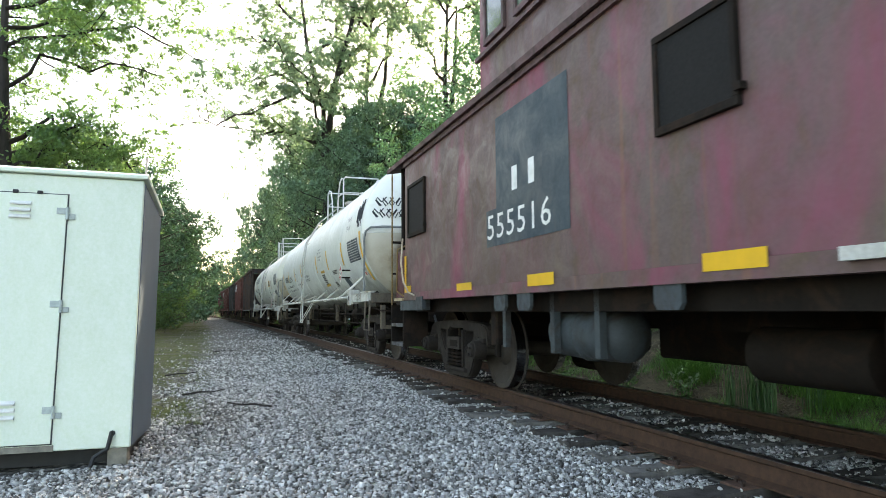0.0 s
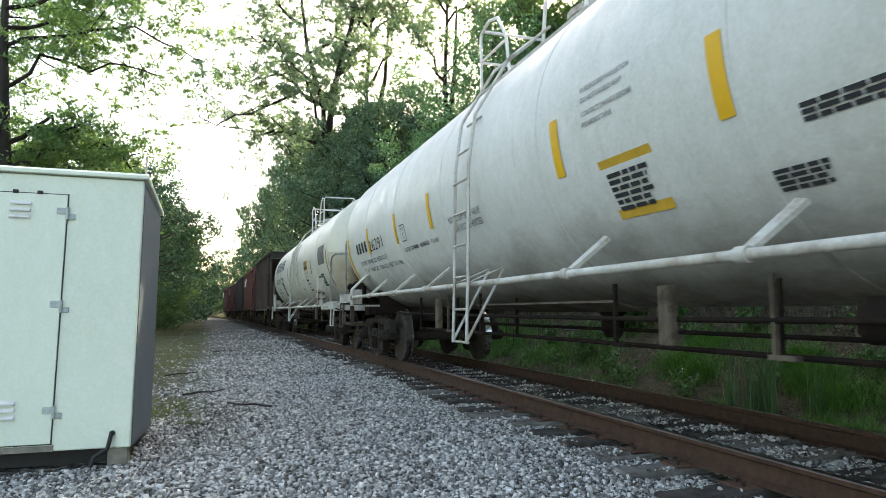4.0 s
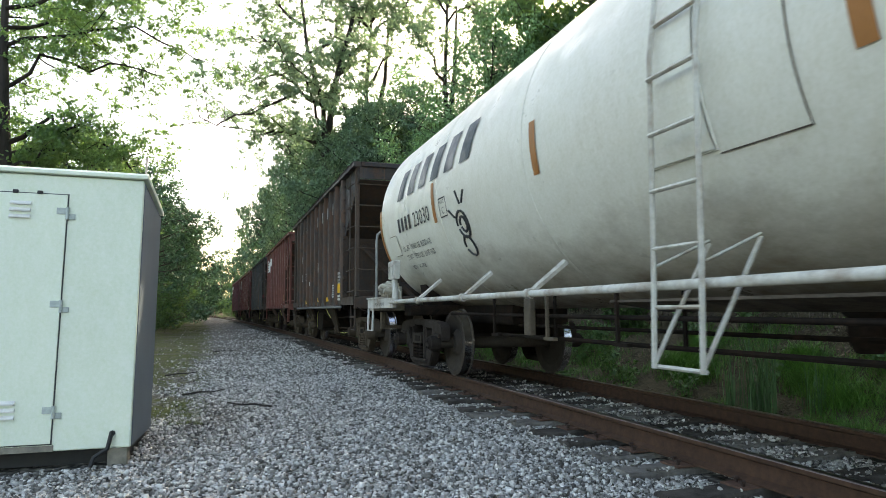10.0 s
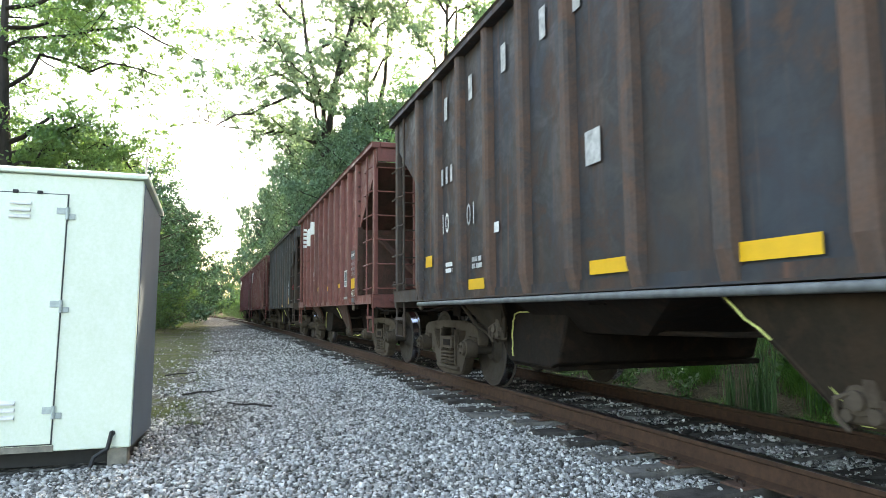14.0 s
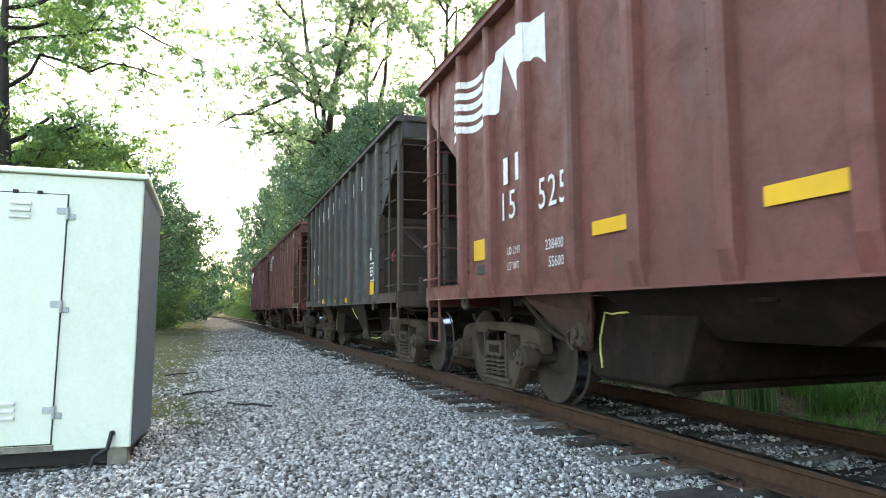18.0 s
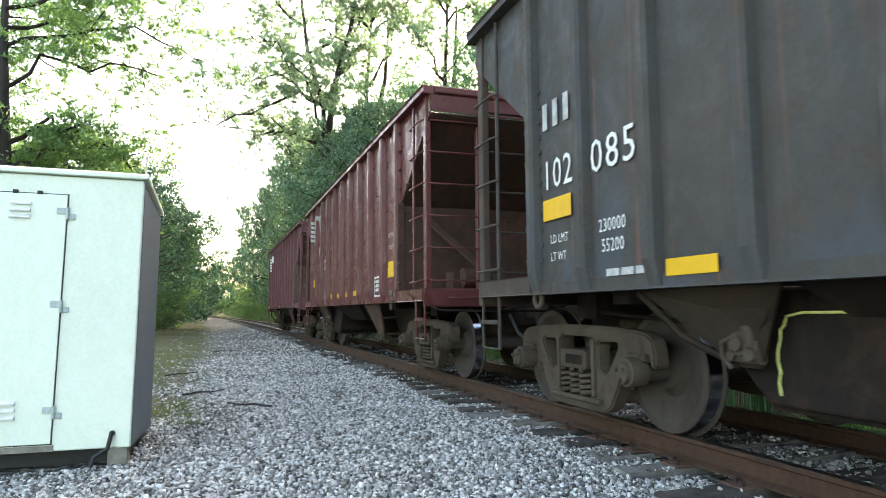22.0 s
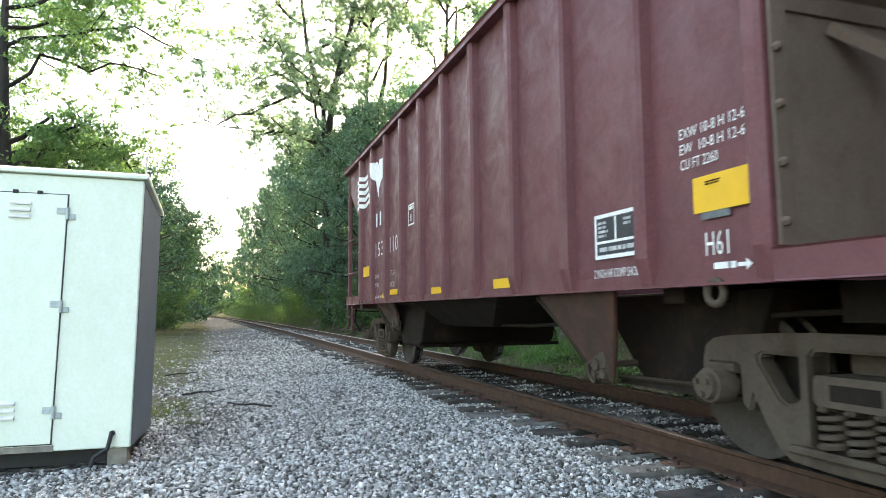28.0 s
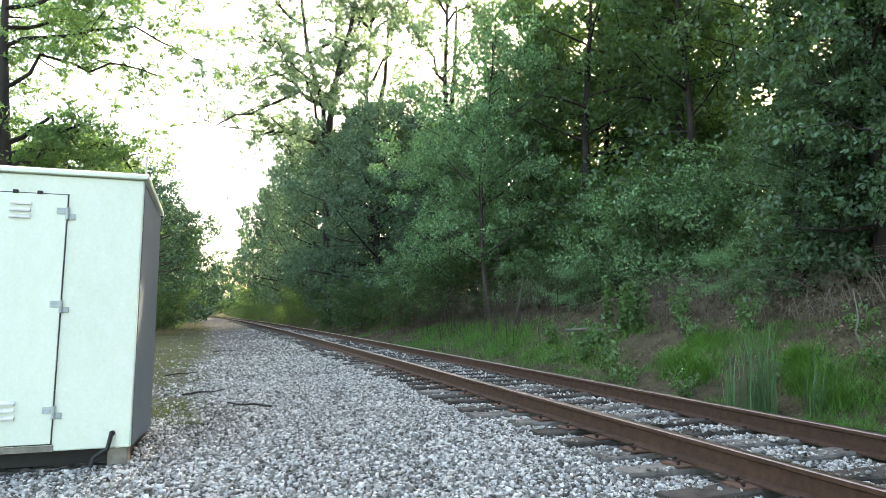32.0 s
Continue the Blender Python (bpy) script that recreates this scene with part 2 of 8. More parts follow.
M = {
    "ground": ground_mat(),
    "stone": stone_mat("ballast_stone"),
    "tie": barky("weathered_tie", (0.02, 0.017, 0.015), (0.11, 0.1, 0.088), 5),
    "tie_pale": barky("grey_tie", (0.06, 0.055, 0.05), (0.26, 0.245, 0.22), 5),
    "rail": plain("rusty_rail", (0.06, 0.029, 0.016), 0.85, 0.0, 0.4, 14),
    "railhead": plain("worn_railhead", (0.2, 0.17, 0.155), 0.36, 1.0, 0.3, 20),
    "plate": plain("rusty_plate", (0.1, 0.055, 0.038), 0.9, 0.0, 0.35, 22),
    "spike": plain("dark_iron", (0.045, 0.028, 0.022), 0.85, 0.0, 0.3, 30),
    "cabinet": weathered("cabinet_paint", (0.73, 0.795, 0.645), (0.7, 0.765, 0.62), (0.55, 0.58, 0.46), (0.72, 0.9), (0.75, 0.95), 0.42, 0.3),
    # the pale cabinet's side in dark blue-grey: its shade painted in
    "cabinet_side": plain("shaded_cabinet_side", (0.11, 0.145, 0.18), 0.6, 0, 0.06, 2, 0.15),
    # hinges greyer than the cabinet, their shadow put into the colour
    "hinge": plain("shaded_hinge", (0.4, 0.45, 0.42), 0.5, 0, 0.2, 30),
    "seam": plain("dark_seam", (0.05, 0.055, 0.055), 0.7),
    "concrete": plain("stained_concrete", (0.22, 0.2, 0.16), 0.9, 0, 0.4, 8),
    "black": plain("black_rubber", (0.02, 0.02, 0.02), 0.6),
    "caboose": weathered("faded_caboose_red", (0.125, 0.066, 0.064), (0.112, 0.074, 0.066), (0.118, 0.08, 0.052), (0.52, 0.68), (0.48, 0.7), 0.48, 0.75, bloom=(0.24, 0.05, 0.09)),
    "caboose_trim": weathered("caboose_roof_paint", (0.12, 0.06, 0.06), (0.10, 0.06, 0.055), (0.06, 0.045, 0.04), rough=0.6),
    "maroon": weathered("maroon_paint", (0.075, 0.008, 0.014), (0.062, 0.009, 0.013), (0.05, 0.018, 0.016), (0.62, 0.8), (0.62, 0.85), 0.45, 0.6),
    "panel": weathered("dark_panel", (0.03, 0.045, 0.055), (0.035, 0.055, 0.065), (0.09, 0.085, 0.08), (0.66, 0.8), (0.62, 0.85), 0.45, 0.5),
    "tank": weathered("tank_white", (0.61, 0.63, 0.59), (0.57, 0.59, 0.54), (0.3, 0.26, 0.18), (0.66, 0.9), (0.6, 0.95), 0.4, 0.45, belly_stain_shade=(0.12, 0.095, 0.06)),
    "tank_cream": weathered("tank_cream", (0.68, 0.68, 0.59), (0.64, 0.63, 0.54), (0.4, 0.35, 0.24), (0.68, 0.95), (0.62, 0.92), 0.38, 0.35, belly_stain_shade=(0.15, 0.1, 0.05)),
    "dirty_white": weathered("dirty_white_paint", (0.55, 0.55, 0.5), (0.45, 0.44, 0.38), (0.22, 0.15, 0.1), (0.5, 0.7), (0.5, 0.75), 0.6, 0.75),
    # grime, darkened further for the shade under the cars
    "grime": weathered("sooty_shaded_steel", (0.014, 0.011, 0.009), (0.019, 0.015, 0.012), (0.034, 0.022, 0.016), rough=0.85, spec=0.1),
    "chute": weathered("grimy_chute_steel", (0.034, 0.026, 0.018), (0.022, 0.017, 0.012), (0.045, 0.03, 0.02), rough=0.85, spec=0.1),
    "ochre": plain("dull_ochre_paint", (0.22, 0.14, 0.05), 0.7),
    "truck": weathered("dusty_cast_steel", (0.064, 0.049, 0.036), (0.088, 0.07, 0.052), (0.04, 0.026, 0.018), (0.55, 0.7), (0.6, 0.8), 0.8, 0.6, spec=0.12),
    "truck_dark": weathered("dark_cast_steel", (0.028, 0.023, 0.02), (0.042, 0.035, 0.03), (0.044, 0.033, 0.026), (0.55, 0.7), (0.6, 0.8), 0.7, 0.6, spec=0.12),
    "wheel": weathered("wheel_steel", (0.05, 0.042, 0.035), (0.066, 0.056, 0.046), (0.05, 0.032, 0.022), (0.5, 0.7), (0.6, 0.8), 0.75, 0.5, spec=0.12),
    "tread": plain("polished_tread", (0.6, 0.62, 0.66), 0.16, 1.0, 0.1, 15),
    "hopper_black": weathered("faded_black_hopper", (0.024, 0.027, 0.031), (0.034, 0.03, 0.028), (0.072, 0.043, 0.03), (0.5, 0.64), (0.5, 0.68), 0.55, 0.9, dust=(0.06, 0.045, 0.035), bloom=(0.035, 0.044, 0.055), spec=0.3),
    "hopper_grey": weathered("faded_grey_hopper", (0.047, 0.047, 0.044), (0.056, 0.053, 0.047), (0.085, 0.06, 0.046), (0.54, 0.7), (0.54, 0.72), 0.6, 0.8, dust=(0.07, 0.055, 0.042), bloom=(0.06, 0.07, 0.078), spec=0.3),
    "hopper_red": weathered("oxide_red_hopper", (0.17, 0.056, 0.045), (0.14, 0.052, 0.042), (0.085, 0.042, 0.034), (0.52, 0.72), (0.52, 0.75), 0.5, 0.7),
    "hopper_maroon": weathered("glossy_maroon_hopper", (0.11, 0.028, 0.026), (0.095, 0.028, 0.026), (0.075, 0.043, 0.03), (0.6, 0.78), (0.58, 0.8), 0.32, 0.6),
    "hopper_plum": weathered("plum_hopper", (0.132, 0.043, 0.046), (0.115, 0.041, 0.043), (0.1, 0.058, 0.048), (0.62, 0.8), (0.6, 0.85), 0.48, 0.5),
    "post_rust": weathered("rusty_side_post", (0.075, 0.052, 0.042), (0.05, 0.043, 0.04), (0.115, 0.066, 0.045), (0.45, 0.6), (0.48, 0.66), 0.7, 0.8),
    "white": plain("stencil_white", (0.72, 0.72, 0.68), 0.6, 0, 0.15, 12),
    "worn_white": plain("worn_stencil_white", (0.42, 0.42, 0.4), 0.7, 0, 0.4, 12),
    "ink": plain("stencil_black", (0.025, 0.028, 0.032), 0.55, 0, 0.3, 12),
    "yellow": plain("reflective_yellow", (0.73, 0.41, 0.015), 0.45, 0, 0.08, 6),
    "orange": plain("orange_tape", (0.33, 0.135, 0.035), 0.5, 0, 0.15, 6),
    "gold": plain("gold_panel", (0.6, 0.36, 0.04), 0.5, 0, 0.15, 6),
    "red": plain("placard_red", (0.42, 0.03, 0.03), 0.45, 0, 0.1, 6),
    "screen": plain("dark_window_screen", (0.018, 0.017, 0.016), 0.75, 0, 0.25, 60, 0.1),
    "grey_paint": weathered("grey_blue_paint", (0.05, 0.063, 0.066), (0.042, 0.05, 0.053), (0.04, 0.03, 0.025), rough=0.6),
    "plate_grey": plain("scuffed_grey_plate", (0.11, 0.12, 0.12), 0.6, 0, 0.4, 14),
    "dirty_tan": weathered("tan_dusted_steel", (0.13, 0.105, 0.075), (0.08, 0.065, 0.048), (0.05, 0.036, 0.026), rough=0.8),
    "step_grey": weathered("worn_step_steel", (0.1, 0.105, 0.105), (0.06, 0.06, 0.058), (0.04, 0.03, 0.024), rough=0.7),
    "dusty_end": weathered("dusty_end", (0.125, 0.088, 0.066), (0.1, 0.068, 0.052), (0.085, 0.046, 0.034), (0.55, 0.75), (0.58, 0.8), 0.85, 0.6, dust=(0.125, 0.1, 0.072)),
    "cheek_red": weathered("dusty_red_chute", (0.085, 0.037, 0.028), (0.06, 0.033, 0.025), (0.05, 0.034, 0.024), (0.45, 0.6), (0.48, 0.66), 0.7, 0.8, spec=0.2),
    "gear_brown": weathered("brown_dusted_steel", (0.066, 0.053, 0.044), (0.05, 0.043, 0.038), (0.085, 0.055, 0.04), (0.48, 0.64), (0.5, 0.7), 0.7, 0.8, spec=0.2),
    "sooty_end": weathered("sooty_end_steel", (0.045, 0.037, 0.031), (0.034, 0.029, 0.026), (0.065, 0.042, 0.03), (0.45, 0.6), (0.48, 0.66), 0.7, 0.8, spec=0.2),
    "marker_red": plain("dull_red_plastic", (0.2, 0.012, 0.018), 0.5),
    "rail_grey": plain("worn_grey_pipe", (0.2, 0.21, 0.2), 0.5, 0, 0.3, 12),
    "rope": plain("pale_rope", (0.5, 0.42, 0.32), 0.9),
    "wood": plain("pale_wood", (0.38, 0.29, 0.17), 0.8, 0, 0.3, 8),
    "lime": plain("yellow_crayon", (0.6, 0.62, 0.2), 0.8, 0, 0.3, 20),
    "leaf": leafy("summer_leaves", (0.018, 0.05, 0.022), (0.05, 0.12, 0.05), (0.2, 0.36, 0.05), 0.4),
    "leaf_silver": leafy("silver_green_leaves", (0.06, 0.11, 0.065), (0.13, 0.215, 0.135), (0.3, 0.44, 0.22), 0.6),
    "leaf_deep": leafy("deep_vine_leaves", (0.018, 0.052, 0.028), (0.075, 0.165, 0.085), (0.24, 0.42, 0.06), 0.28),
    "leaf_fresh": leafy("fresh_leaves", (0.065, 0.155, 0.075), (0.165, 0.33, 0.155), (0.22, 0.4, 0.09), 0.3),
    "leaf_sun": leafy("sunlit_leaves", (0.025, 0.075, 0.03), (0.075, 0.17, 0.075), (0.36, 0.58, 0.15), 0.6),
    "leaf_weed": leafy("weed_leaves", (0.05, 0.12, 0.04), (0.11, 0.22, 0.08), (0.2, 0.36, 0.06), 0.3),
    "litter": leafy("dead_leaves", (0.05, 0.035, 0.022), (0.2, 0.15, 0.1), (0.2, 0.13, 0.06), 0.1),
    "moss_grass": leafy("dull_moss_grass", (0.05, 0.075, 0.015), (0.12, 0.14, 0.04), (0.16, 0.2, 0.03), 0.3),
    "brush": barky("dead_brushwood", (0.06, 0.05, 0.04), (0.24, 0.2, 0.155)),
    "twig": barky("dead_twigs", (0.028, 0.022, 0.017), (0.1, 0.08, 0.06)),
    "bark_dark": barky("dark_bark", (0.016, 0.014, 0.012), (0.06, 0.052, 0.045)),
    "leaf_cool": leafy("cool_leaves", (0.022, 0.062, 0.034), (0.075, 0.155, 0.085), (0.15, 0.3, 0.07), 0.14),
    "leaf_bright": leafy("bright_leaves", (0.03, 0.075, 0.02), (0.08, 0.16, 0.045), (0.27, 0.42, 0.06), 0.45),
    "leaf_pale": leafy("pale_willow_leaves", (0.045, 0.098, 0.055), (0.115, 0.195, 0.115), (0.18, 0.33, 0.11), 0.2),
    "grass": leafy("verge_grass", (0.045, 0.13, 0.024), (0.1, 0.25, 0.05), (0.18, 0.4, 0.04), 0.3),
    "reed": leafy("reed_leaves", (0.035, 0.1, 0.035), (0.085, 0.19, 0.075), (0.18, 0.34, 0.08), 0.25),
    "dry": leafy("dry_stems", (0.12, 0.09, 0.06), (0.3, 0.25, 0.17), (0.3, 0.24, 0.14), 0.2),
    "bark": barky("bark", (0.03, 0.026, 0.022), (0.11, 0.095, 0.08)),
    "bark_pale": barky("pale_bark", (0.1, 0.09, 0.08), (0.26, 0.24, 0.2)),
}


# ---- mesh helpers ----
class Build:
    """Collects plain shapes into one mesh."""

    def __init__(self):
        self.v, self.f = [], []

    def add(self, verts, faces):
        k = len(self.v)
        self.v.extend([tuple(p) for p in verts])
        self.f.extend([tuple(k + i for i in q) for q in faces])
        return self

    def box(self, x0, x1, y0, y1, z0, z1, c=0.0):
        """A box; c: the width of the chamfer on its long edges."""
        if c <= 0:
            return self.add([(x, y, z) for x in (x0, x1) for y in (y0, y1) for z in (z0, z1)],
                            [(0, 1, 3, 2), (4, 6, 7, 5), (0, 4, 5, 1), (2, 3, 7, 6), (0, 2, 6, 4), (1, 5, 7, 3)])
        d = [x1 - x0, y1 - y0, z1 - z0]
        a = d.index(max(d))
        b, e = [i for i in range(3) if i != a]
        lo, hi = (x0, y0, z0), (x1, y1, z1)
        ring = [(lo[b] + c, lo[e]), (hi[b] - c, lo[e]), (hi[b], lo[e] + c), (hi[b], hi[e] - c), (hi[b] - c, hi[e]), (lo[b] + c, hi[e]), (lo[b], hi[e] - c), (lo[b], lo[e] + c)]
        verts = []
        for end in (lo[a], hi[a]):
            for p, q in ring:
                w = [0, 0, 0]
                w[a], w[b], w[e] = end, p, q
                verts.append(w)
        faces = [(i, (i + 1) % 8, 8 + (i + 1) % 8, 8 + i) for i in range(8)] + [tuple(range(7, -1, -1)), tuple(range(8, 16))]
        return self.add(verts, faces)

    def prism(self, outline, x0, x1, axis=0):
        """An outline extruded along an axis (0: outline in y, z; 1: x, z; 2: x, y)."""
        n = len(outline)
        put = ((lambda a, p, q: (a, p, q)), (lambda a, p, q: (p, a, q)), (lambda a, p, q: (p, q, a)))[axis]
        return self.add([put(a, p, q) for a in (x0, x1) for p, q in outline],
                        [(i, (i + 1) % n, n + (i + 1) % n, n + i) for i in range(n)] + [tuple(range(n - 1, -1, -1)), tuple(range(n, 2 * n))])

    def rod(self, a, b, r, n=8, r2=None):
        a, b = Vector(a), Vector(b)
        q = (b - a).to_track_quat("Z", "Y")
        r2 = r if r2 is None else r2
        ring = [(math.cos(2 * math.pi * i / n), math.sin(2 * math.pi * i / n)) for i in range(n)]
        verts = [a + q @ Vector((c * r, s * r, 0)) for c, s in ring] + [b + q @ Vector((c * r2, s * r2, 0)) for c, s in ring]
        return self.add(verts, [(i, (i + 1) % n, n + (i + 1) % n, n + i) for i in range(n)] + [tuple(range(n - 1, -1, -1)), tuple(range(n, 2 * n))])

    def tube(self, pts, r, n=7, taper=1.0):
        """A bent pipe through the points."""
        pts = [Vector(p) for p in pts]
        m, verts, up = len(pts), [], None
        for i, p in enumerate(pts):
            d = (pts[min(i + 1, m - 1)] - pts[max(i - 1, 0)]).normalized()
            if up is None:
                up = d.orthogonal().normalized()
            up = (up - d * up.dot(d))
            up = up.normalized() if up.length > 1e-5 else d.orthogonal().normalized()
            side = d.cross(up)
            rr = r * (1 + (taper - 1) * i / max(1, m - 1))
            verts += [p + (up * math.cos(2 * math.pi * k / n) + side * math.sin(2 * math.pi * k / n)) * rr for k in range(n)]
        faces = [(i * n + k, i * n + (k + 1) % n, (i + 1) * n + (k + 1) % n, (i + 1) * n + k) for i in range(m - 1) for k in range(n)]
        faces += [tuple(range(n - 1, -1, -1)), tuple(range((m - 1) * n, m * n))]
        return self.add(verts, faces)

    def turn(self, profile, axis="x", n=28, at=(0, 0, 0)):
        """A body of revolution: profile of (along, radius)."""
        verts, m = [], len(profile)
        for a, r in profile:
            for k in range(n):
                c, s = math.cos(2 * math.pi * k / n) * r, math.sin(2 * math.pi * k / n) * r
                p = {"x": (a, c, s), "y": (c, a, s), "z": (c, s, a)}[axis]
                verts.append(tuple(p[i] + at[i] for i in range(3)))
        faces = [(i * n + k, i * n + (k + 1) % n, (i + 1) * n + (k + 1) % n, (i + 1) * n + k) for i in range(m - 1) for k in range(n)]
        faces += [tuple(range(n - 1, -1, -1)), tuple(range((m - 1) * n, m * n))]
        return self.add(verts, faces)

    def sheet(self, corners, thick):
        """A flat plate through corners (in order), thickened to both sides."""
        c = [Vector(p) for p in corners]
        nrm = (c[1] - c[0]).cross(c[2] - c[1]).normalized() * thick / 2
        n = len(c)
        return self.add([p - nrm for p in c] + [p + nrm for p in c],
                        [(i, (i + 1) % n, n + (i + 1) % n, n + i) for i in range(n)] + [tuple(range(n - 1, -1, -1)), tuple(range(n, 2 * n))])

    def mesh(self, name, smooth=None):
        me = bpy.data.meshes.new(name)
        me.from_pydata(self.v, [], self.f)
        bm = bmesh.new()
        bm.from_mesh(me)
        bmesh.ops.recalc_face_normals(bm, faces=bm.faces)
        if smooth:
            for f in bm.faces:
                f.smooth = True
            for e in bm.edges:
                e.smooth = len(e.link_faces) == 2 and e.calc_face_angle(3.2) < radians(smooth)
        bm.to_mesh(me)
        bm.free()
        return me


def part(name, shape, material, parent=None, label="", smooth=None, bevel=0.0):
    """Links a Build (or a ready mesh) as one mesh object under parent."""
    me = shape.mesh(name, smooth) if isinstance(shape, Build) else shape
    if not me.materials:
        me.materials.append(M[material])
    ob = new(name, me)
    ob.parent = parent
    if bevel:
        b = ob.modifiers.new("worn_edges", "BEVEL")
        b.width, b.segments, b.limit_method, b.angle_limit = bevel, 2, "ANGLE", radians(40)
    return tagged(ob, label)


def thing(name, label, category, m=Matrix(), group="", kind=""):
    ob = new(name)
    ob.matrix_world = m
    return tagged(ob, label, category, group, kind)


def quads(name, verts, material):
    """A mesh of loose quads from an array of (n, 4, 3)."""
    verts = np.asarray(verts, np.float32)
    n = len(verts)
    me = bpy.data.meshes.new(name)
    me.vertices.add(n * 4)
    me.vertices.foreach_set("co", verts.ravel())
    me.loops.add(n * 4)
    me.loops.foreach_set("vertex_index", np.arange(n * 4, dtype=np.int32))
    me.polygons.add(n)
    me.polygons.foreach_set("loop_start", np.arange(0, n * 4, 4, dtype=np.int32))
    me.update(calc_edges=True)
    me.materials.append(M[material])
    return me


FONT_CACHE = {}


def lettering(text, size, wide=1.0, squeeze=1.0):
    """Flat letter shapes as (verts, faces), from the built-in font, set out from the left, base line at 0; squeeze: width of each letter."""
    key = (text, size, wide, squeeze)
    if key not in FONT_CACHE:
        cu = bpy.data.curves.new("letters", "FONT")
        cu.body, cu.size, cu.resolution_u, cu.space_character = text, size, 2, wide
        ob = bpy.data.objects.new("letters", cu)
        scene.collection.objects.link(ob)
        me = bpy.data.meshes.new_from_object(ob.evaluated_get(bpy.context.evaluated_depsgraph_get()))
        FONT_CACHE[key] = ([(v.co.x * squeeze, v.co.y) for v in me.vertices], [tuple(p.vertices) for p in me.polygons])
        bpy.data.meshes.remove(me)
        bpy.data.objects.remove(ob)
        bpy.data.curves.remove(cu)
    return FONT_CACHE[key]


def fitted(text, width, height, wide=1.0):
    """Letter shapes stretched to a width and a height."""
    v, f = lettering(text, 1.0, wide)
    x0, x1 = min(p for p, q in v), max(p for p, q in v)
    z0, z1 = min(q for p, q in v), max(q for p, q in v)
    return [((p - x0) / (x1 - x0) * width, (q - z0) / (z1 - z0) * height) for p, q in v], f


def bars(width, height, n=1, gap=0.25, seed=0):
    """Plain bars in place of writing: n lines, broken into words."""
    rnd, verts, faces = random.Random(seed), [], []
    for i in range(n):
        h = height * (1 - gap) if n > 1 else height
        z, x, end = -i * height, 0.0, width * (rnd.uniform(0.75, 1) if n > 1 else 1)
        while x < end - 0.01:
            w = min(end - x, height * rnd.uniform(1.2, 3.4))
            k = len(verts)
            verts += [(x, z), (x + w, z), (x + w, z + h), (x, z + h)]
            faces.append((k, k + 1, k + 2, k + 3))
            x += w + height * 0.4
    return verts, faces


def block_letters(n, w, h, gap):
    """Plain upright bars, one for each mark."""
    verts, faces = [], []
    for i in range(n):
        x = i * (w + gap) + w * 0.14
        k = len(verts)
        for j in range(5):
            verts += [(x, h * j / 4), (x + w * 0.72, h * j / 4)]
        faces += [(k + 2 * j, k + 2 * j + 1, k + 2 * j + 3, k + 2 * j + 2) for j in range(4)]
    return verts, faces


# ---- the ground: one sheet along the line ----
CROSS = ((-420, 8), (-200, 5), (-60, 1.5), (-20, 0.5), (-10, 0.05), (-7.5, -0.2), (-5.5, -0.255), (-4.0, -0.25), (-2.2, -0.225), (-1.5, -0.235), (1.4, -0.24), (1.8, -0.3),
         (2.6, -0.52), (3.2, -0.42), (3.75, -0.06), (4.3, 0.32), (5.0, 0.78), (6.0, 1.15), (9, 1.8), (15, 4.2), (30, 10), (70, 17), (200, 24), (420, 26))


def ground_height(s, o):
    for (a, za), (b, zb) in zip(CROSS, CROSS[1:]):
        if o <= b:
            k = min(1.0, max(0.0, (o - a) / (b - a)))
            z = za + (zb - za) * k
            break
    else:
        z = CROSS[-1][1]
    if o > 2.6:
        z = -0.52 + (z + 0.52) * (1 - 0.38 * min(1.0, max(0.0, (s - 9) / 18)))
    if o > 2.2 or o < -7:
        z += 0.16 * noise.noise((s * 0.45, o * 0.6, 3)) * min(1.0, abs(o) / 6) + 0.05 * noise.noise((s * 1.7, o * 1.9, 7))
    elif o < -1.8:
        z += 0.02 * noise.noise((s * 0.8, o * 0.9, 1))
    return z


def make_ground():
    ss = [-420, -200, -100, -50, -25] + [-12 + 0.6 * i for i in range(80)] + [36 + 2 * i for i in range(30)] + [100, 110, 125, 145, 170, 210, 270, 360, 480, 640]
    oo = [-420, -200, -90, -45, -25, -15] + [-11 + 0.5 * i for i in range(40)] + [9 + i for i in range(8)] + [18, 21, 25, 30, 36, 45, 70, 130, 220, 420]
    verts, zones = [], []
    for s in ss:
        for o in oo:
            x, y, _ = on_line(s, o)
            verts.append((x, y, ground_height(s, o)))
            soil = min(1.0, max(0.0, (o - 1.5) / 0.7)) if o > 0 else min(1.0, max(0.0, (-o - 6.8) / 1.6)) * 0.85
            moss = min(1.0, max(0.0, (-3.3 - o) / 1.6)) * min(1.0, max(0.0, (s - 6.4) / 1.6)) * 0.85
            zones.append((soil, moss, 0, 1))
    w = len(oo)
    faces = [(i * w + j, (i + 1) * w + j, (i + 1) * w + j + 1, i * w + j + 1) for i in range(len(ss) - 1) for j in range(w - 1)]
    me = bpy.data.meshes.new("ground")
    me.from_pydata(verts, [], [f[::-1] for f in faces])
    layer = me.color_attributes.new("zone", "FLOAT_COLOR", "POINT")
    layer.data.foreach_set("color", np.array(zones, np.float32).ravel())
    for p in me.polygons:
        p.use_smooth = True
    me.materials.append(M["ground"])
    return tagged(new("ground", me), "grey ballast yard with mossy verge and a soil bank", "ground", kind="structure")


make_ground()


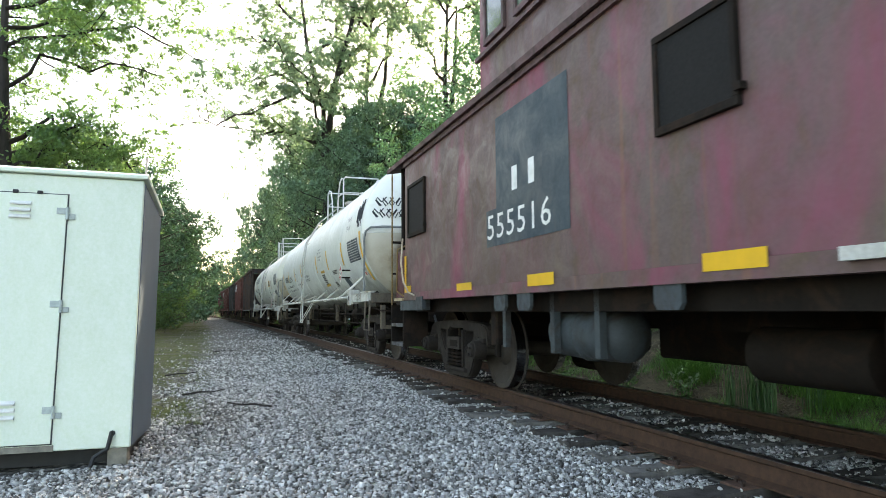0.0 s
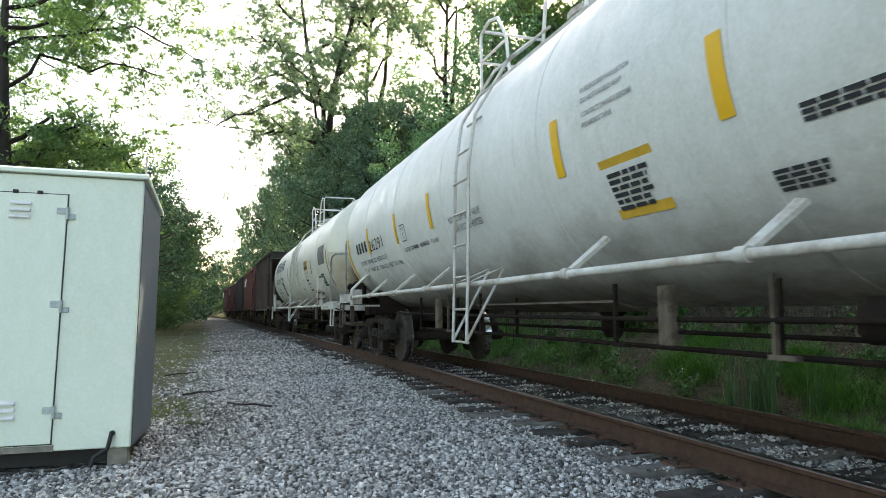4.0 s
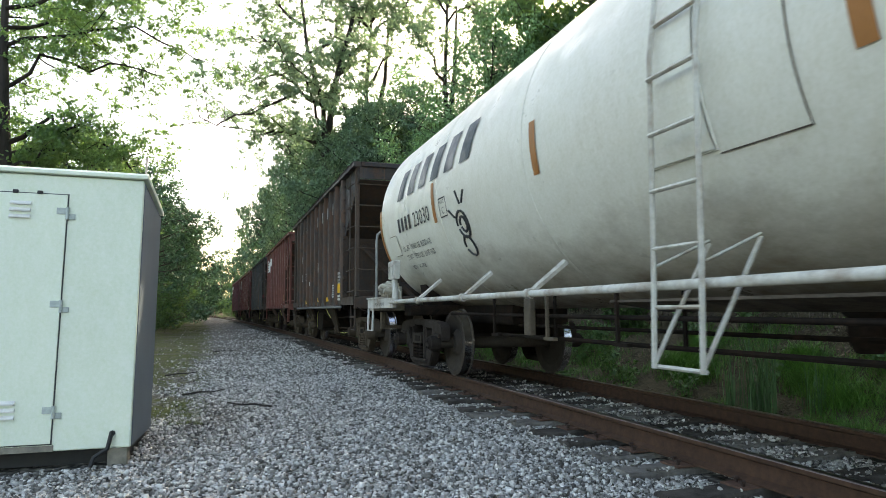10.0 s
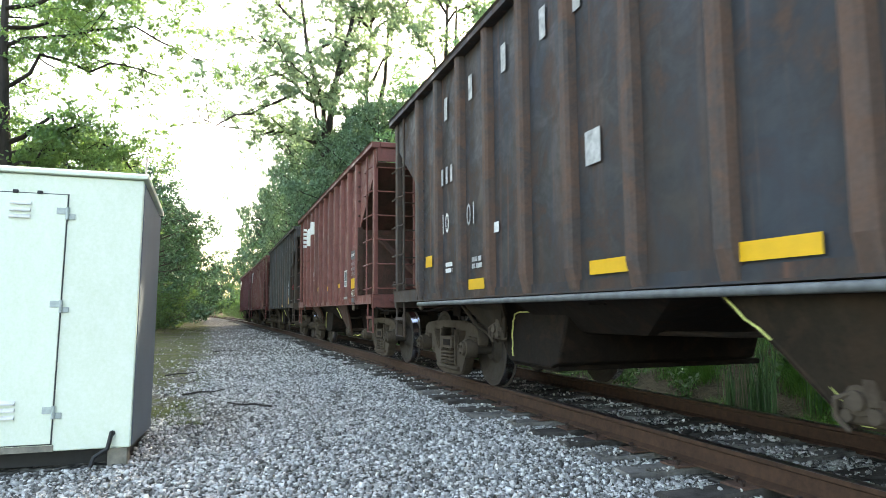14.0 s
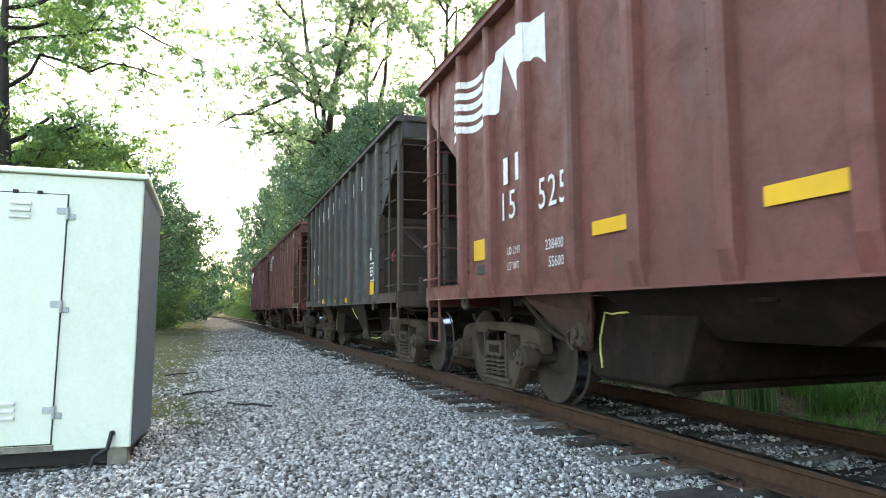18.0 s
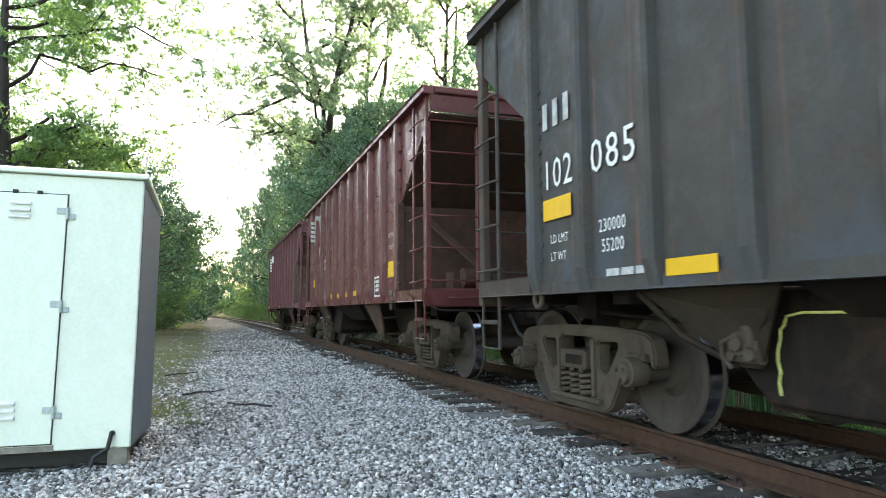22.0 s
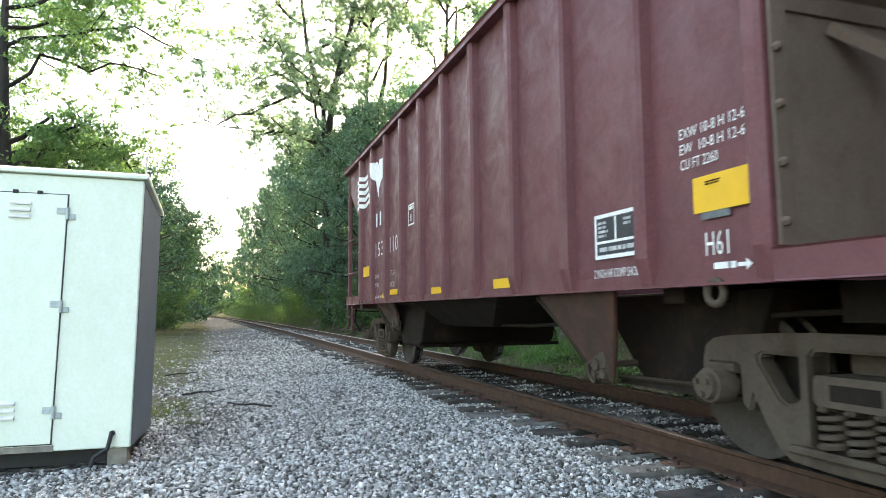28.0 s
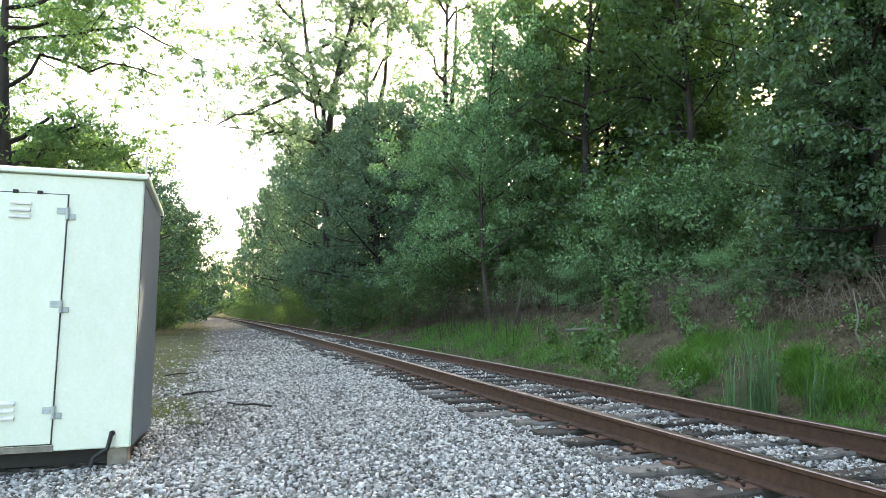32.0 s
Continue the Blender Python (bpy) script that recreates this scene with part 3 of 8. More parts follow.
# ---- loose ballast stones ----
def stone_shapes(n, rnd):
    """Broken stones: skewed eight-cornered lumps with flat faces."""
    v = np.array([(x, y, z) for x in (-1, 1) for y in (-1, 1) for z in (-1, 1)], float) * 0.72
    f = np.array([(0, 1, 3), (0, 3, 2), (4, 6, 7), (4, 7, 5), (0, 4, 5), (0, 5, 1), (2, 3, 7), (2, 7, 6), (0, 2, 6), (0, 6, 4), (1, 5, 7), (1, 7, 3)])
    return [(v + rnd.uniform(-0.42, 0.42, (8, 3))) * rnd.uniform(0.5, 1.45, 3) for _ in range(n)], f


rnd = random.Random(3)
TIES = [(-3 + i * 0.535 + rnd.uniform(-0.06, 0.06), rnd.uniform(-0.14, 0.12)) for i in range(170)]


def make_gravel():
    rnd = np.random.RandomState(5)
    shapes, faces = stone_shapes(20, rnd)
    spots = []
    for s0, s1, per in ((2.6, 5.5, 2500), (5.5, 8, 2100), (8, 12, 1300), (12, 18, 620), (18, 28, 200), (28, 45, 45)):
        for o0, o1, rate in ((-5.6, -1.35, 1.0), (-1.35, 1.3, 0.85), (1.3, 2.2, 0.4)):
            n = int((s1 - s0) * (o1 - o0) * per * rate)
            for s, o in zip(rnd.uniform(s0, s1, n), rnd.uniform(o0, o1, n)):
                if min(abs(abs(o) - 0.75), 9) < 0.1 or (o < -4.62 and 5.64 < s < 7.3) or 0.32 * (o + CENTRE) + 0.95 * s < 3.9:
                    continue
                k = min(169, max(0, round((s + 3) / 0.535)))
                if -1.28 + TIES[k][1] < o < 1.3 and abs(s - TIES[k][0]) < 0.12:
                    cover = noise.noise((s * 2.1, o * 2.3, 9))
                    if (o < -0.8 and rnd.rand() < 0.68) or abs(abs(o) - 0.75) < 0.22 or rnd.rand() < (0.9 if cover > -0.1 else 0.25):
                        continue
                if s > 11 and o < -1.35 and rnd.rand() < min(0.7, (s - 11) / 14) * (1.0 if o < -2.6 else 0.6):
                    continue
                if o < -3.7 and s > 6.8:
                    bare = min(1.0, max(0.0, (-3.7 - o) / 1.1)) * min(1.0, (s - 6.8) / 1.6) + 0.8 * noise.noise((s * 0.7, o * 1.1, 4))
                    if rnd.rand() < min(0.9, bare * 1.1):
                        continue
                spots.append((s, o))
    verts, n = np.empty((len(spots), 8, 3), np.float32), len(spots)
    for i, (s, o) in enumerate(spots):
        x, y, _ = on_line(s, o)
        far = 0.84 + 0.3 * min(2.5, max(0, (s - 8) / 12))
        size = rnd.choice((0.008, 0.012, 0.016, 0.02), p=(0.25, 0.34, 0.3, 0.11)) * rnd.uniform(0.8, 1.2) * far
        a, b = rnd.uniform(0, 6.28, 2)
        ca, sa, cb, sb = math.cos(a), math.sin(a), math.cos(b), math.sin(b)
        turn = np.array(((ca, -sa, 0), (sa, ca, 0), (0, 0, 1))) @ np.array(((1, 0, 0), (0, cb, -sb), (0, sb, cb)))
        v = shapes[rnd.randint(20)] @ turn.T * size
        v[:, 2] *= 0.85
        on_tie = 0.05 if -1.2 < o < 1.3 and abs(s - TIES[min(169, max(0, round((s + 3) / 0.535)))][0]) < 0.12 else 0.0
        verts[i] = v + (x, y, ground_height(s, o) + on_tie + size * rnd.uniform(0.1, 1.1))
    me = bpy.data.meshes.new("gravel")
    me.vertices.add(n * 8)
    me.vertices.foreach_set("co", verts.ravel())
    idx = (faces[None] + np.arange(n)[:, None, None] * 8).astype(np.int32).ravel()
    me.loops.add(len(idx))
    me.loops.foreach_set("vertex_index", idx)
    me.polygons.add(len(idx) // 3)
    me.polygons.foreach_set("loop_start", np.arange(0, len(idx), 3, dtype=np.int32))
    me.update(calc_edges=True)
    me.materials.append(M["stone"])
    tagged(new("gravel", me), "loose crushed grey ballast stones", "gravel", kind="stuff")


make_gravel()


# ---- the track ----
def rail_mesh():
    prof = [(-0.07, -0.17), (0.07, -0.17), (0.07, -0.158), (0.012, -0.138), (0.009, -0.045), (0.035, -0.032), (0.036, -0.006), (0.03, 0.0), (-0.03, 0.0), (-0.036, -0.006),
            (-0.035, -0.032), (-0.009, -0.045), (-0.012, -0.138), (-0.07, -0.158)]
    made = []
    for o, z in ((-GAUGE / 2 - 0.036, 0.0), (GAUGE / 2 + 0.036, FAR_DROP)):
        verts, n, steps = [], len(prof), [-14 + 1.5 * i for i in range(60)] + [80 + 5 * i for i in range(60)]
        for s in steps:
            for p, q in prof:
                x, y, _ = on_line(s, o + p)
                verts.append((x, y, z + q))
        faces = [(i * n + k, i * n + (k + 1) % n, (i + 1) * n + (k + 1) % n, (i + 1) * n + k) for i in range(len(steps) - 1) for k in range(n)]
        me = bpy.data.meshes.new("rail")
        me.from_pydata(verts, [], [f[::-1] for f in faces])
        me.materials.append(M["rail"])
        me.materials.append(M["railhead"])
        for i, p in enumerate(me.polygons):
            if i % n in (6, 7, 8):
                p.material_index = 1
        me.update()
        made.append(me)
    return made


track = thing("railway_track", "single rusty railway track on weathered timber ties", "railway track", kind="structure")
for me in rail_mesh():
    part("rail", me, "rail", track, "rusty steel rail with a worn shiny head")


def tie_mesh(k):
    rnd = random.Random(k)
    b = Build()
    y = [0.115 + rnd.uniform(-0.01, 0.01) for _ in range(8)]
    n = 9
    top = [(-1.3 + 2.6 * i / (n - 1), rnd.uniform(-0.012, 0.006)) for i in range(n)]
    verts = []
    for x, dz in top:
        w = 0.112 + rnd.uniform(-0.012, 0.01)
        verts += [(x, -w, -0.36), (x, -w, -0.2 + dz), (x, -w + 0.014, -0.185 + dz), (x, w - 0.014, -0.185 + dz), (x, w, -0.2 + dz), (x, w, -0.36)]
    faces = [(i * 6 + j, i * 6 + (j + 1) % 6, (i + 1) * 6 + (j + 1) % 6, (i + 1) * 6 + j) for i in range(n - 1) for j in range(6)]
    faces += [tuple(range(5, -1, -1)), tuple(range((n - 1) * 6, n * 6))]
    return b.add(verts, faces).mesh("tie")


plate = Build().box(-0.19, 0.17, -0.1, 0.1, -0.186, -0.172, 0.004).mesh("tie_plate")
spike = Build().box(-0.009, 0.009, -0.009, 0.009, -0.2, -0.15).box(-0.02, 0.014, -0.014, 0.014, -0.158, -0.143, 0.003).mesh("spike")
plate.materials.append(M["plate"])
spike.materials.append(M["spike"])
tie_kinds = [tie_mesh(k) for k in range(6)]
for k, me in enumerate(tie_kinds):
    me.materials.append(M["tie_pale" if k in (1, 4) else "tie"])
rnd = random.Random(3)
for i in range(170):
    s, shift = TIES[i]
    ob = part("tie", tie_kinds[rnd.randrange(6)], "tie", track)
    ob.matrix_basis = line_pose(s, rnd.uniform(-0.004, 0.002), shift) @ pose(0, 0, 0, 0, 0, rnd.uniform(-1.5, 1.5))
    if 0 < s < 22:
        for o, z, flip in ((-GAUGE / 2 - 0.036, 0, 0), (GAUGE / 2 + 0.036, FAR_DROP, 180)):
            p = part("tie_plate", plate, "plate", track)
            p.matrix_basis = line_pose(s, z, o) @ pose(0, 0, 0, 0, 0, flip)
            if s < 13:
                for dx, dy in ((-0.1, 0.06), (-0.15, -0.05), (0.095, -0.06)):
                    p = part("spike", spike, "spike", track)
                    p.matrix_basis = line_pose(s + dy, z, o + (dx if not flip else -dx)) @ pose(0, 0, 0.004, 0, 0, flip if dx < 0 else 180 - flip)


# ---- the relay cabinet ----
def make_cabinet():
    x1, y0, y1, z0, z1 = -0.62, 5.64, 7.09, -0.17, 1.93
    x0 = x1 - 1.86
    c = thing("relay_cabinet", "tall pale green-white steel trackside cabinet on concrete blocks", "cabinet", pose(-0.643, 5.643, -0.11, -3.5, 0.56, -0.19) @ pose(0.62, -5.64, 0.17))
    part("body", Build().box(x0, x1, y0, y1, z0, z1), "cabinet", c, bevel=0.012)
    part("side_panel", Build().box(x1 + 0.002, x1 + 0.006, y0 + 0.02, y1 - 0.01, z0 + 0.01, z1 - 0.02), "cabinet_side", c, "side sheet, its shade painted in blue-grey")
    roof = Build().prism([(y0 - 0.035, z1 + 0.006), (y0 - 0.035, z1 + 0.035), (y0 + 0.02, z1 + 0.062), (y1 + 0.03, z1 + 0.05), (y1 + 0.03, z1 + 0.004)], x0 - 0.03, x1 + 0.03)
    part("roof", roof, "cabinet", c, "pale overhanging roof sheet", bevel=0.006)
    part("rod", Build().rod((x1 + 0.005, y0 + 0.03, z1 + 0.05), (x1 + 0.005, y0 + 0.03, z1 + 0.2), 0.008), "dirty_white", c, "short pale vertical rod")
    dx1, dz0, dz1 = -1.162, -0.114, 1.775
    dx0 = dx1 - 0.82
    door = part("door", Build().box(dx0, dx1, y0 - 0.016, y0 - 0.002, dz0, dz1), "cabinet", c, bevel=0.004)
    seam = Build()
    for a in ((dx0 - 0.008, dx0, dz0, dz1), (dx1, dx1 + 0.008, dz0, dz1), (dx0 - 0.008, dx1 + 0.008, dz1, dz1 + 0.008), (dx0 - 0.008, dx1 + 0.008, dz0 - 0.008, dz0)):
        seam.box(a[0], a[1], y0 - 0.006, y0 + 0.01, a[2], a[3])
    part("door_seal", seam, "seam", c, "dark gap round the door")
    for z in (1.63, 0.905, 0.115):
        h = part("hinge", Build().rod((dx1 + 0.006, y0 - 0.02, z - 0.05), (dx1 + 0.006, y0 - 0.02, z + 0.045), 0.013), "hinge", c, smooth=50)
        part("hinge_leaf", Build().box(dx1 - 0.068, dx1 + 0.002, y0 - 0.026, y0 - 0.016, z - 0.01, z + 0.04), "hinge", h, bevel=0.003)
        part("hinge_leaf", Build().box(dx1 + 0.006, dx1 + 0.06, y0 - 0.012, y0 - 0.002, z - 0.048, z - 0.005), "hinge", h, bevel=0.003)
    for zc in (1.635, 0.13):
        for i in range(3):
            z = zc + 0.055 - i * 0.052
            lou = Build().prism([(y0 - 0.016, z + 0.022), (y0 - 0.04, z + 0.002), (y0 - 0.04, z - 0.008), (y0 - 0.016, z - 0.008)], dx1 - 0.385, dx1 - 0.245)
            part("louvre", lou, "white", door)
    for dx in (-0.19, -0.355):
        part("latch", Build().box(dx1 + dx - 0.018, dx1 + dx + 0.018, y0 - 0.032, y0 - 0.01, dz1 - 0.004, dz1 + 0.022), "black", c, "small black top clip", bevel=0.004)
    part("sill", Build().box(x0 + 0.01, dx1 + 0.02, y0 - 0.01, y0 - 0.002, z0 + 0.0, dz0 - 0.012), "concrete", c, "rust-stained bottom strip")
    part("base_block", Build().box(x1 - 0.16, x1 - 0.02, y0 + 0.02, y0 + 0.2, -0.34, z0), "concrete", c, "concrete plinth block", bevel=0.01)
    part("base_block", Build().box(x0 + 0.2, x0 + 0.5, y0 + 0.02, y1 - 0.05, -0.34, z0), "concrete", c, "concrete plinth block", bevel=0.01)
    # black block filling the void, its colour standing in for shade
    part("underframe", Build().box(x0 + 0.05, x1 - 0.04, y0 + 0.22, y1 - 0.06, -0.3, z0), "black", c, "black block for the shade under the floor")
    cable = Build().tube([(-0.755, y0 - 0.012, -0.055), (-0.76, y0 - 0.03, -0.1), (-0.775, y0 - 0.03, -0.17), (-0.86, y0 - 0.06, -0.225), (-0.875, y0 - 0.08, -0.29)], 0.016)
    cable.rod((-0.75, y0, -0.06), (-0.75, y0 - 0.02, -0.06), 0.022)
    part("cable", cable, "black", c, "black earth cable", smooth=50)


make_cabinet()


# ---- plants ----
def leaves(centres, radii, n, size, rnd, flat=0.75, hang=0.0, loose=0.6):
    """n leaf blades, scattered in clumps: (n, 4, 3)."""
    centres, radii = np.asarray(centres), np.asarray(radii)
    pick = rnd.choice(len(centres), n, p=radii ** 2 / np.sum(radii ** 2))
    d = rnd.normal(size=(n, 3))
    d /= np.linalg.norm(d, axis=1)[:, None]
    p = centres[pick] + d * (radii[pick] * rnd.uniform(0.2, 1.0, n) ** loose)[:, None] * (1, 1, flat)
    out = rnd.normal(size=(n, 3)) + d * 0.6
    out[:, 2] -= hang
    out /= np.linalg.norm(out, axis=1)[:, None]
    up = rnd.normal(size=(n, 3)) * 0.7 + (0, 0, 0.8)
    side = np.cross(out, up)
    side /= np.linalg.norm(side, axis=1)[:, None] + 1e-6
    size = (size * rnd.uniform(0.55, 1.45, n))[:, None]
    fold = np.cross(side, out) * size * 0.12
    return np.stack([p - out * size * 0.5, p + side * size * 0.28 + fold, p + out * size * 0.5, p - side * size * 0.28 + fold], 1)


def tree_meshes(seed, height, bare, spread, n_leaves, leaf, trunk, leaf_mat, bark="bark", limbs=12, lean=(0, 0), clump=0.17, rise=0.5, fill=1.0, hang=0.0, taper=0.5, skirt=False):
    """Trunk with limbs and a crown of leaf clumps, standing at the origin."""
    rnd, wood = np.random.RandomState(seed), Build()
    top = height * 0.93
    spine = []
    wob = rnd.uniform(-0.03, 0.03, 2) * height
    for i in range(8):
        k = i / 7
        spine.append(Vector((lean[0] * k * k + wob[0] * math.sin(k * 5), lean[1] * k * k + wob[1] * math.sin(k * 4), k * top)))
    wood.tube(spine, trunk, 9, 0.12)
    centres, radii = [], []
    for i in range(limbs):
        k = bare / height + (0.95 - bare / height) * (i + rnd.uniform(0, 0.8)) / limbs
        j = min(6, int(k * 7))
        a = spine[j].lerp(spine[j + 1], k * 7 - j)
        ang = i * 2.4 + rnd.uniform(-0.4, 0.4)
        shape = math.sin(math.pi * min(1, 0.18 + 0.8 * k)) ** taper
        if skirt:
            shape = max(shape, 0.8 * (1 - k) + 0.35)
        reach = spread * shape * rnd.uniform(0.7, 1.1)
        d = Vector((math.cos(ang), math.sin(ang), rise * rnd.uniform(0.4, 1.4) - (0.25 if skirt and k < 0.4 else 0)))
        bend = Vector((rnd.uniform(-0.2, 0.2), rnd.uniform(-0.2, 0.2), rnd.uniform(-0.1, 0.25)))
        path = [a + d * reach * q + bend * reach * q * q for q in (0, 0.3, 0.65, 1.0)]
        wood.tube(path, trunk * 0.42 * (1 - 0.6 * k), 6, 0.25)
        for q in (0.35, 0.6, 0.8, 1.0):
            base = path[0] + d * reach * q + bend * reach * q * q
            for _ in range(2 if q < 1 else 3):
                if rnd.rand() > fill:
                    continue
                e = base + Vector((rnd.normal(), rnd.normal(), rnd.normal() * 0.6 + 0.1)) * reach * 0.26
                wood.tube([base, e], trunk * 0.09, 3, 0.3)
                centres.append(e)
                radii.append(spread * clump * rnd.uniform(0.6, 1.3))
    blades = leaves([tuple(c) for c in centres], radii, n_leaves, leaf, rnd, 0.7, hang)
    t = wood.mesh("trunk", 60)
    t.materials.append(M[bark])
    return t, quads("crown", blades, leaf_mat)


def limbed_meshes(seed, stems, boughs, trunk, limb, n_leaves, leaf, leaf_mat, clump, deep, bark="bark", hang=0.2, twigs=7, loose=0.5):
    """A tree of given stems and boughs (paths); deep: how far the boughs scatter in depth; clumps sit on the twigs of each bough."""
    rnd, wood = np.random.RandomState(seed), Build()
    for path in stems:
        wood.tube(path, trunk, 9, 0.3)
    centres, radii = [], []
    for path, thick in boughs:
        pts = [Vector(p) for p in path]
        off = rnd.uniform(-deep, deep)
        n = len(pts)
        length = sum((pts[i + 1] - pts[i]).length for i in range(n - 1))
        full = []
        for i in range(3 * (n - 1) + 1):
            j = min(n - 2, i // 3)
            jig = Vector(rnd.normal(size=3)) * 0.028 * length * (0 if i == 0 else 1)
            full.append(pts[j].lerp(pts[j + 1], i / 3 - j) + Vector((0, off * i / (3 * n - 3), 0)) + jig)
        pts, n = full, len(full)
        wood.tube(pts, limb * (0.7 + 0.3 * thick), 6, 0.25)
        for k in range(int(twigs * thick)):
            q = 0.3 + 0.7 * (k + rnd.rand()) / int(twigs * thick)
            j = min(n - 2, int(q * (n - 1)))
            base = pts[j].lerp(pts[j + 1], min(1.0, q * (n - 1) - j))
            e = base + Vector((rnd.normal(), rnd.normal() * 1.2, rnd.normal() * 0.6 + 0.05)) * length * 0.12 * loose * 2
            mid = base.lerp(e, 0.5) + Vector(rnd.normal(size=3)) * 0.03 * length
            wood.tube([base, mid, e], limb * 0.28, 3, 0.3)
            for q2 in (0.3, 0.5, 0.65, 0.8, 0.95, 1.1, 1.25):
                c = mid.lerp(e, q2 * 2 - 1) if q2 > 0.5 else base.lerp(mid, q2 * 2)
                centres.append(tuple(c + Vector(rnd.normal(size=3)) * clump * 0.3))
                radii.append(clump * rnd.uniform(0.3, 0.8))
    blades = leaves(centres, radii, n_leaves, leaf, rnd, 0.6, hang, 1.5)
    t = wood.mesh("trunk", 60)
    t.materials.append(M[bark])
    return t, quads("crown", blades, leaf_mat)


def plant_tree(meshes, s, o, label, name="tree", category="tree", turn=0.0, scale=1.0, group="", sink=0.1, squash=1.0):
    x, y, _ = on_line(s, o)
    t = thing(name, label, category, pose(x, y, ground_height(s, o) - sink, 0, 0, turn) @ Matrix.Diagonal((scale, scale, scale * squash, 1)), group)
    part("trunk", meshes[0], "bark", t)
    part("crown", meshes[1], "leaf", t)
    return t


def at(x, y):
    """The (s, o) of a place."""
    return y, x - on_line(y)[0]


FORKED = limbed_meshes(11, [[(0, 0, 0), (-0.3, 0, 9), (-0.5, 0, 14.5), (-1.5, 0.4, 18), (-2.1, 0.5, 23)], [(-0.4, 0, 11), (0.2, -0.6, 16), (1.2, -0.8, 20), (1.6, -0.6, 23)]],
                       [([(-0.5, 0, 14.2), (-2.3, 0, 15), (-5, 0, 13.4), (-8, 0, 12.4)], 1.5), ([(-0.6, 0, 14.6), (-3.4, 0, 16.6), (-5.8, 0, 15.8)], 1), ([(-1.4, 0, 17.4), (-3.5, 0, 19), (-5.2, 0, 19.4)], 1),
                        ([(-1.6, 0.4, 18), (0.5, 0, 20), (0.9, 0, 22.5)], 1), ([(-0.5, 0, 14.2), (0.6, 0, 16.6), (1.4, 0, 19)], 1), ([(-0.4, 0, 12), (-3, 1, 13), (-5, 1, 12.5)], 1.2),
                        ([(-1.9, 0.4, 20), (-3.5, 1, 22), (-4.4, 1, 24)], 1.2), ([(1.2, -0.8, 19), (2.4, 0, 21), (2.8, 0, 23)], 1), ([(-0.5, 0, 13), (-1.6, -2, 15), (-3, -3, 16.5)], 1)],
                       0.26, 0.11, 30000, 0.2, "leaf_silver", 0.8, 3.0, "bark_dark", 0.1, 17, 1.5)
TWIN = limbed_meshes(12, [[(0, 0, 0), (-0.4, 0, 9), (-0.8, 0, 15), (-0.5, 0, 19), (-0.3, 0, 24)], [(-0.5, 0, 11), (0.5, 0, 16), (0.8, 0, 20.5)]],
                     [([(-0.8, 0, 15.2), (0.5, 0, 17.4), (0.7, 0, 19.6)], 1), ([(-0.7, 0, 14.6), (-2.2, 0, 16.8), (-2.9, 0, 17.8)], 1), ([(-0.5, 0, 18.8), (1.5, 0, 21), (2.8, 0, 22.8)], 1.2), ([(-0.5, 0, 19.4), (-1.9, 0, 21), (-2.8, 0, 22.4)], 1),
                      ([(-0.8, 0, 14), (1.5, 1, 15), (3.5, 1, 15.5)], 1.2), ([(-0.4, 0, 20), (0.3, 0, 22.5), (0.6, 0, 24.5)], 1)],
                     0.22, 0.1, 16000, 0.2, "leaf_silver", 0.8, 3.0, "bark_dark", 0.1, 15, 1.5)
OVERHANG = limbed_meshes(17, [[(0, 0, 0), (-0.1, 0, 2.3), (-0.3, 0, 4.8), (-0.4, 0, 6.6), (-0.5, 0.2, 9.5)]],
                         [([(-0.3, 0, 4.6), (0.4, 0, 5.0), (1.3, 0, 4.9), (2.15, 0, 4.2)], 2.0), ([(-0.2, 0, 4.4), (0.5, 0.5, 4.7), (1.2, 0.8, 4.4), (1.7, 0.8, 3.9)], 1.6),
                          ([(-0.4, 0, 5.7), (0.3, 0, 6.3), (1.4, 0, 6.4), (2.4, 0, 6.5)], 1.3), ([(-0.4, 0, 6.6), (0.8, 0, 7.1), (2.4, 0, 7.3), (3.4, 0, 6.8)], 1.3), ([(-0.4, 0, 7.4), (1.2, 0, 8.0), (2.8, 0, 8.1)], 1.6),
                          ([(-0.4, 0, 4), (0.2, 0, 4.3), (0.7, -0.4, 4.7)], 1), ([(-0.4, 0, 5.5), (-1.2, 0.5, 6.4), (-2.4, 0.5, 6.6)], 1.4), ([(-0.4, 0, 7.0), (0.3, 1.4, 7.7), (0.9, 2.2, 7.9)], 1.4), ([(-0.4, 0, 8.6), (0.6, 0.3, 9.3), (1.6, 0.4, 9.4)], 1.5),
                          ([(-0.3, 0, 4.8), (-1.2, -0.6, 5.2), (-2.2, -0.8, 5)], 1.4)],
                         0.16, 0.04, 42000, 0.075, "leaf_sun", 0.42, 0.9, "bark_dark", 0.35, 13, 0.8)
WIDE = tree_meshes(12, 13, 3.5, 5.2, 10000, 0.24, 0.26, "leaf", limbs=16, clump=0.2, rise=0.5, taper=0.6)
FULL = tree_meshes(13, 12, 0.8, 4.0, 15000, 0.19, 0.22, "leaf_cool", limbs=24, clump=0.15, rise=0.35, taper=0.5, skirt=True)
FAR = tree_meshes(23, 12, 0.8, 4.0, 6500, 0.33, 0.22, "leaf_cool", limbs=22, clump=0.17, rise=0.35, taper=0.5, skirt=True)
WILLOW = tree_meshes(14, 12, 0.8, 4.2, 30000, 0.16, 0.2, "leaf_pale", "bark_dark", limbs=28, clump=0.145, rise=0.5, skirt=True)
SUNNY = tree_meshes(15, 11, 0.8, 4.2, 10000, 0.21, 0.2, "leaf_bright", limbs=20, clump=0.19, rise=0.4, skirt=True)
